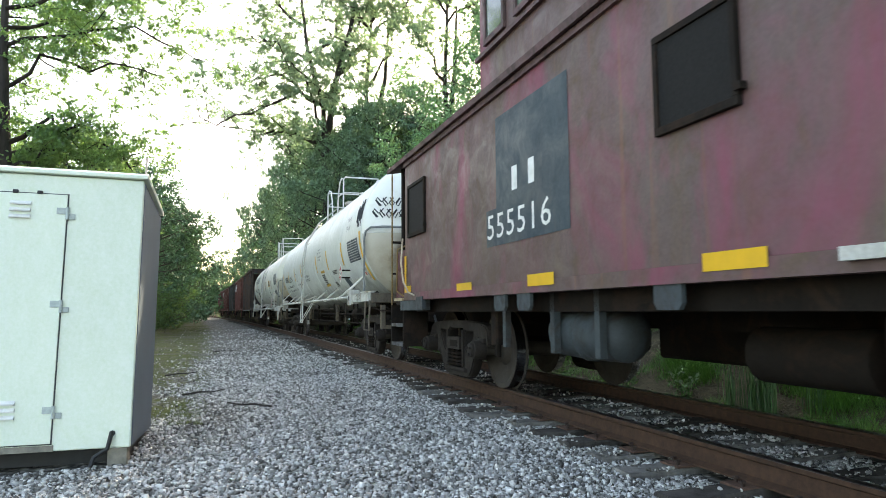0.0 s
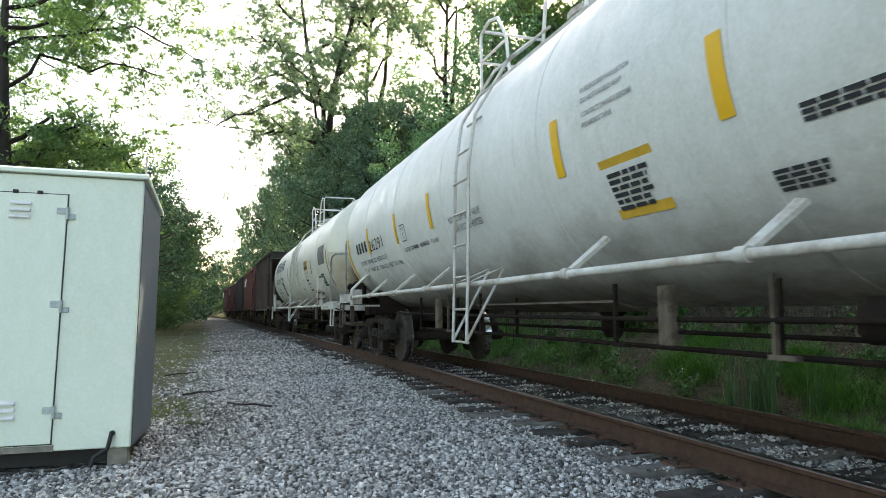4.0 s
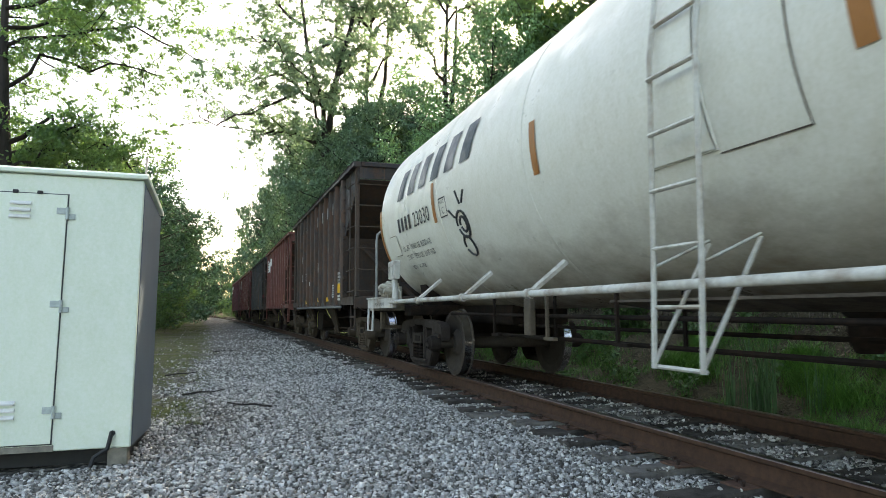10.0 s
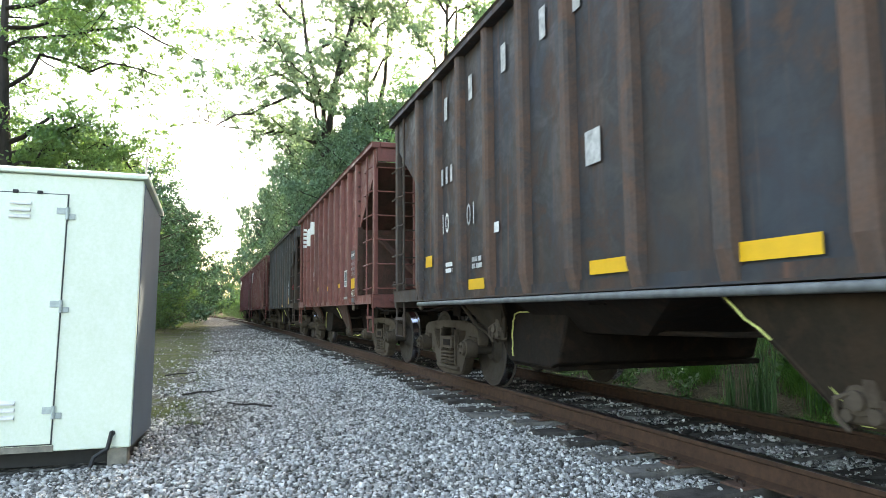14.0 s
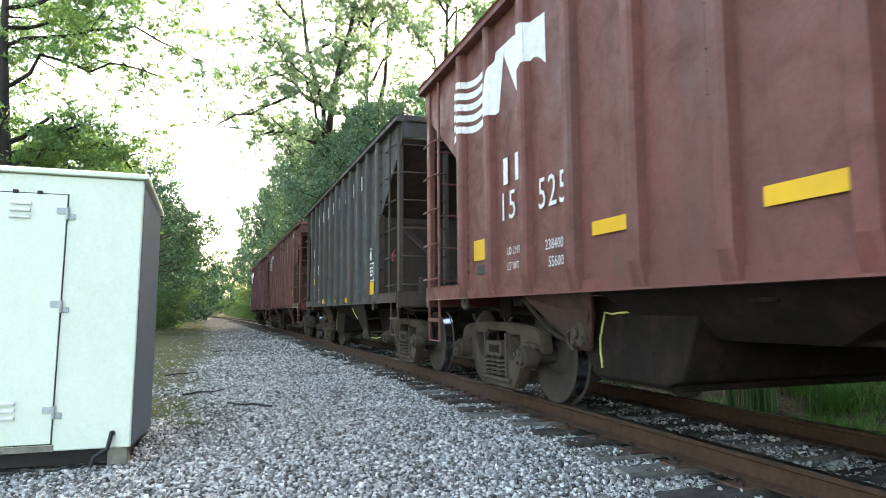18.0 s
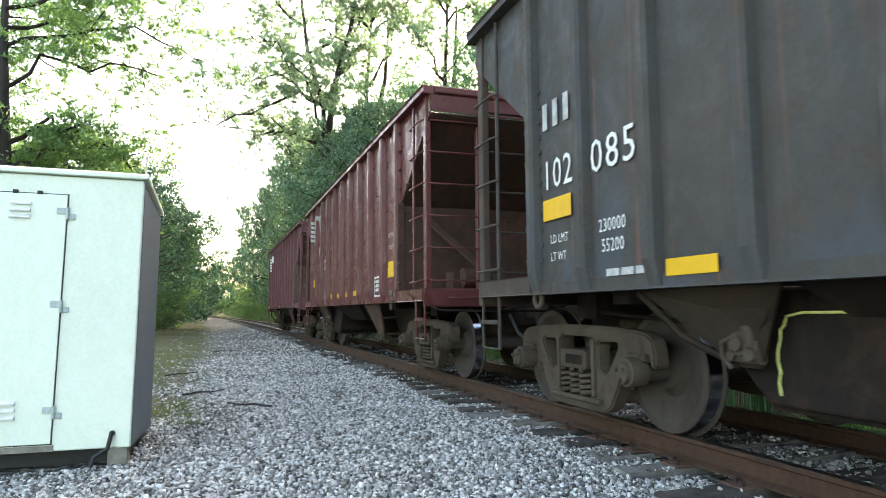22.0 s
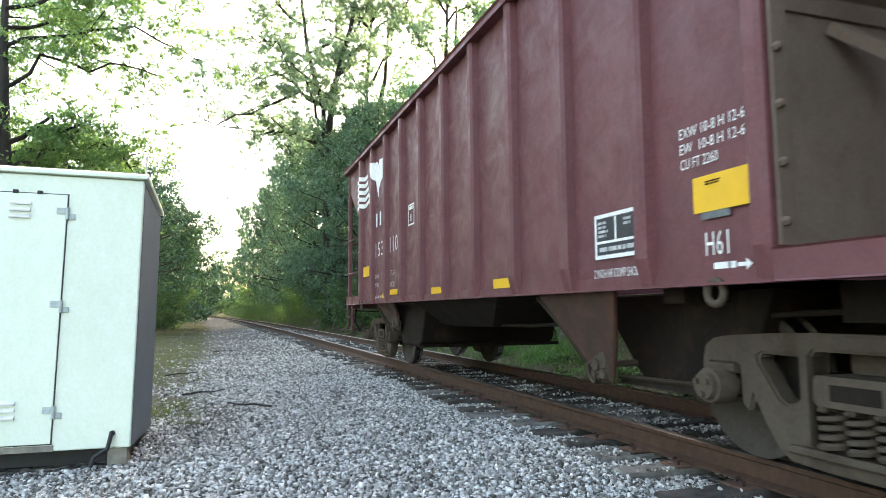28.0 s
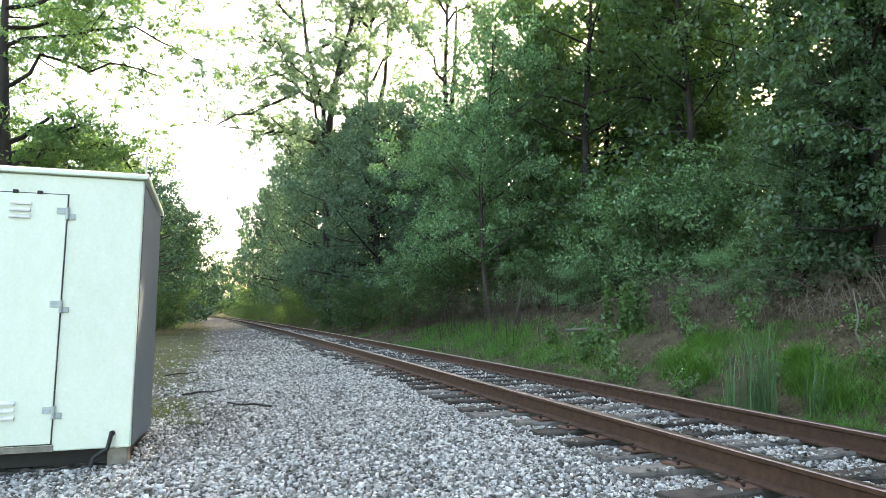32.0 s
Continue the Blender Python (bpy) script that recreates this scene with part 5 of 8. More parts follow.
def make_wheelset():
    b = Build()
    for sgn in (-1, 1):
        prof = [(0.68, 0.06), (0.66, 0.12), (0.69, 0.16), (0.705, 0.36), (0.68, 0.40), (0.68, 0.47), (0.69, 0.483), (0.70, 0.483), (0.714, 0.462), (0.82, 0.453), (0.826, 0.446),
                (0.826, 0.395), (0.80, 0.36), (0.765, 0.19), (0.80, 0.15), (0.835, 0.13), (0.838, 0.06)]
        b.turn([(sgn * a, r) for a, r in prof], "x", 36)
    b.turn([(-1.08, 0.065), (-0.84, 0.07), (-0.6, 0.085), (0.6, 0.085), (0.84, 0.07), (1.08, 0.065)], "x", 12)
    me = b.mesh("wheelset", 35)
    me.materials.append(M["wheel"])
    me.materials.append(M["tread"])
    for p in me.polygons:
        r = math.hypot(p.center.y, p.center.z)
        if r > 0.43 and 0.683 < abs(p.center.x) < 0.824 and abs(p.normal.x) < 0.75:
            p.material_index = 1
    return me


def frame_shape():
    """The cast side of a truck: one plate in y and z with two windows and the bolster opening, a rim round it, rounded edges."""
    half = [(0.0, 0.785), (0.3, 0.783), (0.55, 0.775), (0.85, 0.755), (0.98, 0.735), (1.05, 0.69), (1.075, 0.61), (1.08, 0.5), (1.03, 0.48), (1.01, 0.565), (0.99, 0.585), (0.78, 0.585), (0.765, 0.56), (0.755, 0.36), (0.72, 0.325),
            (0.68, 0.335), (0.66, 0.40), (0.59, 0.27), (0.5, 0.14), (0.42, 0.098), (0.2, 0.085)]
    outer = half + [(0.0, 0.085)] + [(-u, v) for u, v in reversed(half[1:])]
    window = [(0.35, 0.655), (0.585, 0.66), (0.615, 0.645), (0.61, 0.61), (0.475, 0.425), (0.43, 0.4), (0.375, 0.41), (0.335, 0.455), (0.325, 0.63)]
    opening = [(-0.24, 0.19), (0.24, 0.19), (0.265, 0.22), (0.265, 0.66), (0.24, 0.69), (-0.24, 0.69), (-0.265, 0.66), (-0.265, 0.22)]
    bm = bmesh.new()
    edges = []
    for ring in (outer, window, [(-u, v) for u, v in window], opening):
        vs = [bm.verts.new((-0.06, u, v)) for u, v in ring]
        edges += [bm.edges.new((vs[i], vs[(i + 1) % len(vs)])) for i in range(len(vs))]
    bmesh.ops.triangle_fill(bm, edges=edges, use_beauty=True, use_dissolve=False)
    bmesh.ops.dissolve_limit(bm, angle_limit=0.01, verts=bm.verts, edges=bm.edges, delimit=set())
    got = bmesh.ops.extrude_face_region(bm, geom=bm.faces[:])
    bmesh.ops.translate(bm, vec=(0.13, 0, 0), verts=[g for g in got["geom"] if isinstance(g, bmesh.types.BMVert)])
    bmesh.ops.recalc_face_normals(bm, faces=bm.faces)
    sharp = [e for e in bm.edges if len(e.link_faces) == 2 and e.calc_face_angle(0) > 1.2]
    bmesh.ops.bevel(bm, geom=sharp, offset=0.018, segments=2, affect="EDGES", clamp_overlap=True)
    plate = bpy.data.meshes.new("plate")
    bm.to_mesh(plate)
    bm.free()
    b = Build()
    b.add([v.co for v in plate.vertices], [tuple(p.vertices) for p in plate.polygons])
    bpy.data.meshes.remove(plate)
    for sg in (-1, 1):
        b.box(-0.09, 0.09, sg * 0.889 - 0.115, sg * 0.889 + 0.115, 0.535, 0.59, 0.012)
        b.prism([(sg * 0.265, 0.21), (sg * 0.31, 0.21), (sg * 0.31, 0.67), (sg * 0.265, 0.67)], -0.085, 0.07)
    b.box(-0.1, 0.08, -0.4, 0.4, 0.15, 0.195, 0.012)
    return b.mesh("side_frame", 35)


def spring_shape():
    pts = [(0.06 * math.cos(a), 0.06 * math.sin(a), 0.205 + 0.205 * a / (2 * math.pi * 4.5)) for a in [i * math.pi / 5 for i in range(46)]]
    return Build().tube(pts, 0.0175, 5).mesh("spring", 60)


def bearing_shape():
    b = Build().turn([(-0.02, 0.105), (-0.1, 0.11), (-0.16, 0.105), (-0.165, 0.085), (-0.2, 0.08), (-0.205, 0.03)], "x", 16)
    for k in range(3):
        a = k * 2.094 + 0.5
        b.rod((-0.2, 0.05 * math.cos(a), 0.05 * math.sin(a)), (-0.225, 0.05 * math.cos(a), 0.05 * math.sin(a)), 0.018, 6)
    return b.mesh("bearing", 40)


TRUCK = {"wheelset": make_wheelset(), "side_frame": frame_shape(), "spring": spring_shape(), "bearing": bearing_shape()}
BOLSTER = Build().box(-1.1, 1.1, -0.22, 0.22, 0.42, 0.575, 0.02).box(-0.85, 0.85, -0.2, 0.2, 0.57, 0.7, 0.02).box(-0.45, 0.45, -0.26, 0.26, 0.58, 0.82).mesh("truck")
BEAM = Build().rod((-0.9, 0, 0.42), (0.9, 0, 0.42), 0.05).mesh("brake_beam")
BEAM.materials.append(M["grime"])
TRUCKS = {}
for shade in ("truck", "truck_dark"):
    TRUCKS[shade] = {"wheelset": TRUCK["wheelset"], "bolster": BOLSTER.copy()}
    TRUCKS[shade]["bolster"].materials.append(M[shade])
    for k in ("side_frame", "spring", "bearing"):
        me = TRUCK[k].copy()
        me.materials.append(M["grime" if k == "spring" and shade == "truck_dark" else shade])
        TRUCKS[shade][k] = me


def add_truck(car, y, shade):
    kit = TRUCKS[shade]
    t = part("truck", kit["bolster"], shade, car, "two-axle cast steel truck")
    t.location = (0, y, 0)
    for sx in (-1, 1):
        f = part("side_frame", kit["side_frame"], shade, t)
        f.matrix_basis = pose(sx * 1.0, 0, 0) if sx < 0 else pose(1.0, 0, 0, 0, 0, 180)
        for k in (-0.16, -0.005, 0.15):
            for dx in ((-0.05,) if sx < 0 else (0.0,)):
                part("spring", kit["spring"], shade, t).location = (sx * 1.0 + dx, k, 0)
        for dy in (-HALF_BASE, HALF_BASE):
            c = part("bearing", kit["bearing"], shade, t)
            c.matrix_basis = pose(sx * 1.02, dy, AXLE, 0, 0, 0 if sx < 0 else 180)
    # added dark sheet, in place of the shade behind the springs
    part("spring_back", Build().box(-0.96, -0.94, -0.26, 0.26, 0.2, 0.42), "grime", t, "dark sheet added behind the springs for shade")
    part("bolster_slot", Build().box(-1.104, -1.08, -0.15, 0.12, 0.455, 0.535), "grime", t, "dark slot in the bolster end")
    for sg in (-1, 1):
        part("brake_shoe", Build().prism([(sg * 0.4, 0.3), (sg * 0.43, 0.3), (sg * 0.425, 0.56), (sg * 0.36, 0.56), (sg * 0.35, 0.43)], -0.84, -0.7).box(-0.8, -0.74, min(sg * 0.28, sg * 0.37), max(sg * 0.28, sg * 0.37), 0.38, 0.48), "grime", t, "cast brake shoe and head")
    for dy in (-0.42, 0.42):
        part("brake_beam", BEAM, "grime", t).location = (0, dy, 0)
    for dy in (-HALF_BASE, HALF_BASE):
        w = part("wheelset", kit["wheelset"], "wheel", t, "two steel wheels on one axle with bright treads")
        w.location = (0, dy, AXLE)
        SPINNING.append((w, dy))
    return t


def pieces(shape, tall=0.055):
    """The separate marks of a piece of writing; small writing stays in one."""
    verts, faces = shape
    root = list(range(len(verts)))
    def top(i):
        while root[i] != i:
            i = root[i]
        return i
    for face in faces:
        for i in face[1:]:
            root[top(i)] = top(face[0])
    if max(q for p, q in verts) - min(q for p, q in verts) < tall:
        return [shape]
    split = collections.OrderedDict()
    for face in faces:
        split.setdefault(top(face[0]), []).append(face)
    out = []
    for group in split.values():
        used = sorted({i for face in group for i in face})
        place = {i: k for k, i in enumerate(used)}
        out.append(([verts[i] for i in used], [tuple(place[i] for i in face) for face in group]))
    return out


def decal(car, shape, y, z, material, x=-1.478, slant=0.0, name="lettering", label=""):
    """Writing or a painted mark on the yard side; y is its far end."""
    for verts, faces in pieces(shape):
        part(name, Build().add([(x, y - p, z + q + slant * p) for p, q in verts], faces).mesh(name), material, car, label)


def patch(w, h):
    return [(0, 0), (w, 0), (w, h), (0, h)], [(0, 1, 2, 3)]


def outline_box(w, h, t):
    v = [(0, 0), (w, 0), (w, h), (0, h), (t, t), (w - t, t), (w - t, h - t), (t, h - t)]
    return v, [(i, (i + 1) % 4, 4 + (i + 1) % 4, 4 + i) for i in range(4)]


def coupler(car, y, sgn, mat="grime"):
    b = Build().box(-0.07, 0.07, min(y, y + sgn * 0.45), max(y, y + sgn * 0.45), 0.8, 0.95, 0.02)
    b.prism([(-0.13, y + sgn * 0.40), (-0.17, y + sgn * 0.6), (-0.1, y + sgn * 0.7), (-0.02, y + sgn * 0.6), (0.05, y + sgn * 0.56), (0.15, y + sgn * 0.66), (0.17, y + sgn * 0.46)], 0.74, 1.0, 2)
    part("coupler", b, mat, car, "rusty knuckle coupler")
    pts = [(-0.3, y, 0.85), (-0.32, y + sgn * 0.3, 0.62), (-0.2, y + sgn * 0.55, 0.45), (-0.05, y + sgn * 0.72, 0.6)]
    part("air_hose", Build().tube(pts, 0.025, 6), "black", car, "black rubber brake hose", smooth=60)
    lever = [(-1.45, y + sgn * 0.05, 0.98), (-1.35, y + sgn * 0.2, 0.92), (-0.6, y + sgn * 0.22, 0.9), (-0.2, y + sgn * 0.4, 1.0)]
    part("uncoupling_lever", Build().tube(lever, 0.014, 6), mat, car, smooth=60)


POST_DEEP = 0.085


def relief(y, posts):
    """How far the side stands out at y, posts included."""
    d = min(abs(y - q) for q in posts)
    if d < 0.037:
        return POST_DEEP
    if d < 0.064:
        return POST_DEEP * (1 - 0.26 * (d - 0.037) / 0.027)
    return POST_DEEP * 0.74 * max(0.0, (0.079 - d) / 0.015)


def painted_emblem(car, y0, z0, scale, mat, posts, xs):
    """A plain emblem of waving stripes and slanted shapes, painted over sheet and posts alike."""
    strips = []
    for i in range(5):
        strips.append((0.0, 1.05 - 0.04 * i, lambda p, i=i: (0.125 * i + 0.035 * math.sin(p * 6.5), 0.125 * i + 0.075 + 0.035 * math.sin(p * 6.5))))
    strips.append((1.0, 1.42, lambda p: (max(0.0, (p - 1.28) * 4.0), min(0.62, (p - 0.98) * 2.6))))
    strips.append((1.42, 1.78, lambda p: (max(0.0, 0.5 - (p - 1.42) * 1.6), min(0.62, 0.78 - (p - 1.42) * 0.7))))
    strips.append((1.78, 2.25, lambda p: (0.14 + 0.12 * math.sin(p * 7), 0.62 - 0.1 * (p - 1.78))))
    w = 0.0125
    for p0, p1, span in strips:
        b, n = Build(), int((p1 - p0) / w)
        for k in range(n):
            pa, pb = p0 + (p1 - p0) * k / n, p0 + (p1 - p0) * (k + 1) / n
            (la, ha), (lb, hb) = span(pa), span(pb)
            if ha - la < 0.01 and hb - lb < 0.01:
                continue
            ya, yb = y0 - pa * scale, y0 - pb * scale
            xa, xb = -xs - relief(ya, posts) - 0.004, -xs - relief(yb, posts) - 0.004
            b.add([(xa, ya, z0 + la * scale), (xb, yb, z0 + lb * scale), (xb, yb, z0 + max(lb, hb) * scale), (xa, ya, z0 + max(la, ha) * scale)], [(0, 1, 2, 3)])
        part("emblem", b, mat, car, "plain white emblem of waving stripes and slanted shapes")


def stacked(word, h, gap):
    """Letters one below the other."""
    v, f = [], []
    for i, c in enumerate(word):
        a, g = fitted(c, h * 0.62, h)
        k = len(v)
        v += [(p, q - i * (h + gap)) for p, q in a]
        f += [tuple(k + j for j in face) for face in g]
    return v, f


def hopper(name, label, centre, a, b, bays, mat, top=3.83, sill=1.1, truck_at=None, text=(), post_mat=None, cheek_mat=None, crayon=False, emblem=None, end_mat="cheek_red"):
    """An open-top hopper car: a half length of its side, b half length over the end sills."""
    car = thing(name, label, "hopper car", Matrix(), "hopper cars")
    e = b + 0.16
    gear = "gear_brown" if end_mat == "sooty_end" else mat
    xs = 1.46
    for sgn in (-1, 1):
        side = [(-a, sill), (a, sill), (a, 2.48), (e - 0.06, 3.42), (e, 3.5), (e, top - 0.05), (-e, top - 0.05), (-e, 3.5), (-e + 0.06, 3.42), (-a, 2.48)]
        part("side_sheet", Build().prism(side, sgn * xs, sgn * (xs - 0.012)), mat, car)
        part("top_chord", Build().box(sgn * (xs - 0.05), sgn * (xs + 0.09), -e - 0.02, e + 0.02, top - 0.1, top, 0.02), mat, car)
        part("side_sill", Build().box(sgn * (xs - 0.03), sgn * (xs + 0.014), -a, a, sill - 0.05, sill + 0.03).box(sgn * (xs - 0.03), sgn * (xs + 0.075), -a, a, sill - 0.062, sill - 0.047), mat, car)
        part("sill_extension", Build().box(sgn * (xs - 0.04), sgn * (xs + 0.06), a + 0.001, b, sill - 0.06, sill + 0.1, 0.01), gear, car)
        part("sill_extension", Build().box(sgn * (xs - 0.04), sgn * (xs + 0.06), -b, -a - 0.001, sill - 0.06, sill + 0.1, 0.01), gear, car)
        post = Build().prism([(-0.075, xs), (0.075, xs), (0.062, xs + 0.063), (0.035, xs + 0.085), (-0.035, xs + 0.085), (-0.062, xs + 0.063)], sill + 0.12, top - 0.1, 2)
        foot = Build().add([(-0.075, xs, sill + 0.12), (0.075, xs, sill + 0.12), (0.062, xs + 0.063, sill + 0.12), (0.035, xs + 0.085, sill + 0.12), (-0.035, xs + 0.085, sill + 0.12), (-0.062, xs + 0.063, sill + 0.12)]
                           + [(-0.07, xs, sill - 0.045), (0.07, xs, sill - 0.045), (0.06, xs + 0.03, sill - 0.045), (0.035, xs + 0.045, sill - 0.045), (-0.035, xs + 0.045, sill - 0.045), (-0.06, xs + 0.03, sill - 0.045)],
                           [(i, (i + 1) % 6, 6 + (i + 1) % 6, 6 + i) for i in range(6)] + [(11, 10, 9, 8, 7, 6)])
        shape = Build()
        for bd in (post, foot):
            shape.add([(sgn * q, p, r) for p, q, r in bd.v], bd.f)
        me = shape.mesh("side_post")
        me.materials.append(M[post_mat or mat])
        for i in range(bays + 1):
            y = -a + 2 * a * i / bays
            part("side_post", me, mat, car).location = (0, y * 0.988, 0)
        rivets = Build()
        for y in (-a + 0.14, a - 0.14, 0.12):
            for k in range(12):
                z = sill + 0.2 + k * 0.13
                rivets.box(sgn * xs, sgn * (xs + 0.016), y - 0.014, y + 0.014, z, z + 0.03)
        tagged(part("rivet_row", rivets, mat, car), "rows of small rivet heads", kind="stuff")
    for sgn in (-1, 1):
        y = sgn * e
        part("end_sheet", Build().sheet([(-xs + 0.02, y, 3.5), (xs - 0.02, y, 3.5), (xs - 0.02, y, top - 0.05), (-xs + 0.02, y, top - 0.05)], 0.02), mat, car)
        part("end_chord", Build().box(-xs + 0.06, xs - 0.06, y - 0.06, y + 0.06, top - 0.1, top - 0.003, 0.015), mat, car)
        part("slope_sheet", Build().sheet([(-xs + 0.02, y, 3.48), (xs - 0.02, y, 3.48), (xs - 0.02, sgn * (a - 1.4), 1.5), (-xs + 0.02, sgn * (a - 1.4), 1.5)], 0.02), end_mat, car, "sloping end floor sheet")
        part("bulkhead", Build().box(-xs + 0.02, xs - 0.02, sgn * a - 0.03, sgn * a + 0.03, sill, 2.36).box(-xs + 0.02, xs - 0.02, sgn * a - 0.05, sgn * a + 0.08, 2.36, 2.46), end_mat, car)
        part("end_sill", Build().box(-xs - 0.04, xs + 0.04, sgn * b - 0.05, sgn * b + 0.05, sill - 0.14, sill + 0.1, 0.02), gear, car)
        part("end_platform", Build().box(-xs + 0.1, xs - 0.1, min(sgn * a, sgn * b) + 0.06, max(sgn * a, sgn * b) - 0.06, sill - 0.02, sill + 0.03), mat, car)
        wide = 0.04 if sgn > 0 and a > 4.7 else 0.06
        for x in (-xs + 0.02, xs - 0.02):
            part("corner_post", Build().box(x - 0.045, x + 0.03, sgn * b - wide, sgn * b + wide, sill + 0.1, top - 0.1, 0.01), gear, car)
        for x in (-0.72, 0.72):
            part("end_post", Build().box(x - 0.04, x + 0.04, sgn * b - 0.03, sgn * b + 0.05, sill + 0.1, top - 0.1, 0.012), gear, car)
        bolt = Build().turn([(0.0, 0.024), (0.022, 0.024), (0.034, 0.012)], "y", 6, (0, 0, 0)).mesh("bolt_head")
        bolt.materials.append(M[end_mat])
        for k in range(9):
            head = part("bolt_head", bolt, end_mat, car)
            head.matrix_local = pose(-xs - 0.03, sgn * (a + 0.055), sill + 0.22 + k * 0.28, 0, 0, 0 if sgn > 0 else 180)
        part("corner_angle", Build().box(-xs - 0.055, -xs + 0.05, min(sgn * (a + 0.03), sgn * (a + 0.055)), max(sgn * (a + 0.03), sgn * (a + 0.055)), sill + 0.11, 2.5, 0.006), end_mat, car, "rusty riveted corner angle")
        for x0, x1 in ((-1.1, -0.25), (1.1, 0.25)):
            part("brace", Build().sheet([(x0 - 0.05, sgn * (a + 0.06), 2.3), (x0 + 0.05, sgn * (a + 0.06), 2.3), (x1 + 0.05, sgn * (b - 0.08), sill + 0.05), (x1 - 0.05, sgn * (b - 0.08), sill + 0.05)], 0.06), end_mat, car, "diagonal end brace")
        open_end = sgn > 0 and a > 4.7
        if not open_end:
            part("ladder_stile", Build().box(-xs - 0.05, -xs - 0.02, sgn * (b - 0.46) - 0.024, sgn * (b - 0.46) + 0.024, sill + 0.05, top - 0.12, 0.01), gear, car)
        rung_n = 6 if sgn < 0 else 5
        for z in [sill + 0.55, sill + 1.2] if open_end else [sill + 0.2 + k * 0.42 for k in range(rung_n)]:
            y0, y1 = sgn * (a - 0.02 if open_end else b - 0.5), sgn * (b + 0.01)
            part("rung", Build().tube([(-xs - 0.05, y0, z), (-xs - 0.1, y0 + sgn * 0.05, z - 0.01), (-xs - 0.1, y1 - sgn * 0.06, z - 0.01), (-xs - 0.04, y1, z + 0.02)], 0.012, 6), gear, car, smooth=60)
            part("rung", Build().tube([(-xs, y1 + sgn * 0.03, z + 0.02), (-xs + 0.07, y1 + sgn * 0.09, z), (-0.79, y1 + sgn * 0.09, z), (-0.73, y1 + sgn * 0.03, z + 0.02)], 0.012, 6), gear, car, smooth=60)
        step = Build().tube([(-xs - 0.02, sgn * (b - 0.42), sill - 0.05), (-xs - 0.02, sgn * (b - 0.42), 0.55), (-xs - 0.02, sgn * (b - 0.02), 0.55), (-xs - 0.02, sgn * (b - 0.02), sill - 0.05)], 0.017, 6)
        step.box(-xs - 0.045, -xs + 0.005, min(sgn * (b - 0.42), sgn * (b - 0.02)), max(sgn * (b - 0.42), sgn * (b - 0.02)), 0.78, 0.82)
        part("sill_step", step, gear, car, "hanging steel step")
        coupler(car, sgn * (b + 0.02), sgn, "grime")
        part("grab_iron", Build().tube([(-1.2, sgn * (b + 0.03), sill + 0.02), (-1.2, sgn * (b + 0.1), sill - 0.02), (-0.6, sgn * (b + 0.1), sill - 0.02), (-0.6, sgn * (b + 0.03), sill + 0.02)], 0.012, 6), gear, car, smooth=60)
    part("centre_sill", Build().box(-0.2, 0.2, -b - 0.05, b + 0.05, 0.72, 1.02, 0.02), "grime", car)
    for y in (0, 1 - a, a - 1):
        part("cross_bearer", Build().box(-1.3, 1.3, y - 0.1, y + 0.1, 0.95, 1.1), "grime", car)
    part("brake_pipe", Build().tube([(-0.9, -a, 0.9), (-0.9, -1, 0.75), (-0.95, 1.2, 0.72), (-0.9, a, 0.9)], 0.02, 6), "grime", car, smooth=60)
    # discharge chutes: a painted slanting cheek on each side, behind it a grimy bin with its shade painted in
    for y1, low, tip in ((2.56 - a, 0.40, 0.38), (a - (1.42 if a < 4.3 else 1.08), 0.40, 0.60)):
        body = Build().prism([(y1 - 0.15, sill - 0.07), (y1 - 2.0, sill - 0.07), (y1 - 1.75, low + 0.05), (y1 - 1.6, low), (y1 - 0.75, low), (y1 - 0.66, low + 0.08)], -0.96 if tip < 0.5 else -1.18, 0.96)
        ch = part("discharge_chute", body, "grime", car, "grimy discharge chute, shade painted into its colour", bevel=0.02)
        for sgn in (-1, 1):
            cheek = [(sgn * 1.43, y1 + 0.02, sill - 0.055), (sgn * 1.43, y1 - 1.12, sill - 0.055), (sgn * 1.3, y1 - 0.92, tip + 0.25), (sgn * 1.24, y1 - 0.78, tip), (sgn * 1.24, y1 - 0.62, tip)]
            part("chute_cheek", Build().sheet(cheek, 0.03), cheek_mat or "cheek_red", ch, "dusty slanting chute cheek", bevel=0.006)
            part("chute_flange", Build().tube([(sgn * 1.44, y1 + 0.01, sill - 0.08), (sgn * 1.35, y1 - 0.28, sill - 0.35), (sgn * 1.25, y1 - 0.62, tip)], 0.022, 6), "chute", ch, smooth=60)
        part("gate_frame", Build().box(-1.12, 1.12, y1 - 1.65, y1 - 0.7, low - 0.03, low + 0.02, 0.01), "grime", ch)
        r5 = random.Random(int(y1 * 100))
        base = Vector((-1.27, y1 - 0.68, tip + 0.13))
        latch = Build().turn([(-0.07, 0.02), (-0.07, 0.045), (-0.045, 0.045), (-0.045, 0.07), (0.0, 0.075), (0.03, 0.06)], "x", 12, tuple(base))
        latch.box(base.x - 0.03, base.x + 0.04, base.y - 0.12, base.y + 0.09, base.z - 0.11, base.z + 0.02, 0.015).box(base.x - 0.05, base.x + 0.02, base.y - 0.1, base.y - 0.02, base.z - 0.02, base.z + 0.12, 0.012)
        latch.turn([(-0.06, 0.015), (-0.06, 0.035), (0.02, 0.035)], "x", 10, (base.x, base.y - 0.085, base.z - 0.06)).turn([(-0.05, 0.015), (-0.05, 0.03), (0.02, 0.03)], "x", 10, (base.x, base.y + 0.06, base.z - 0.07))
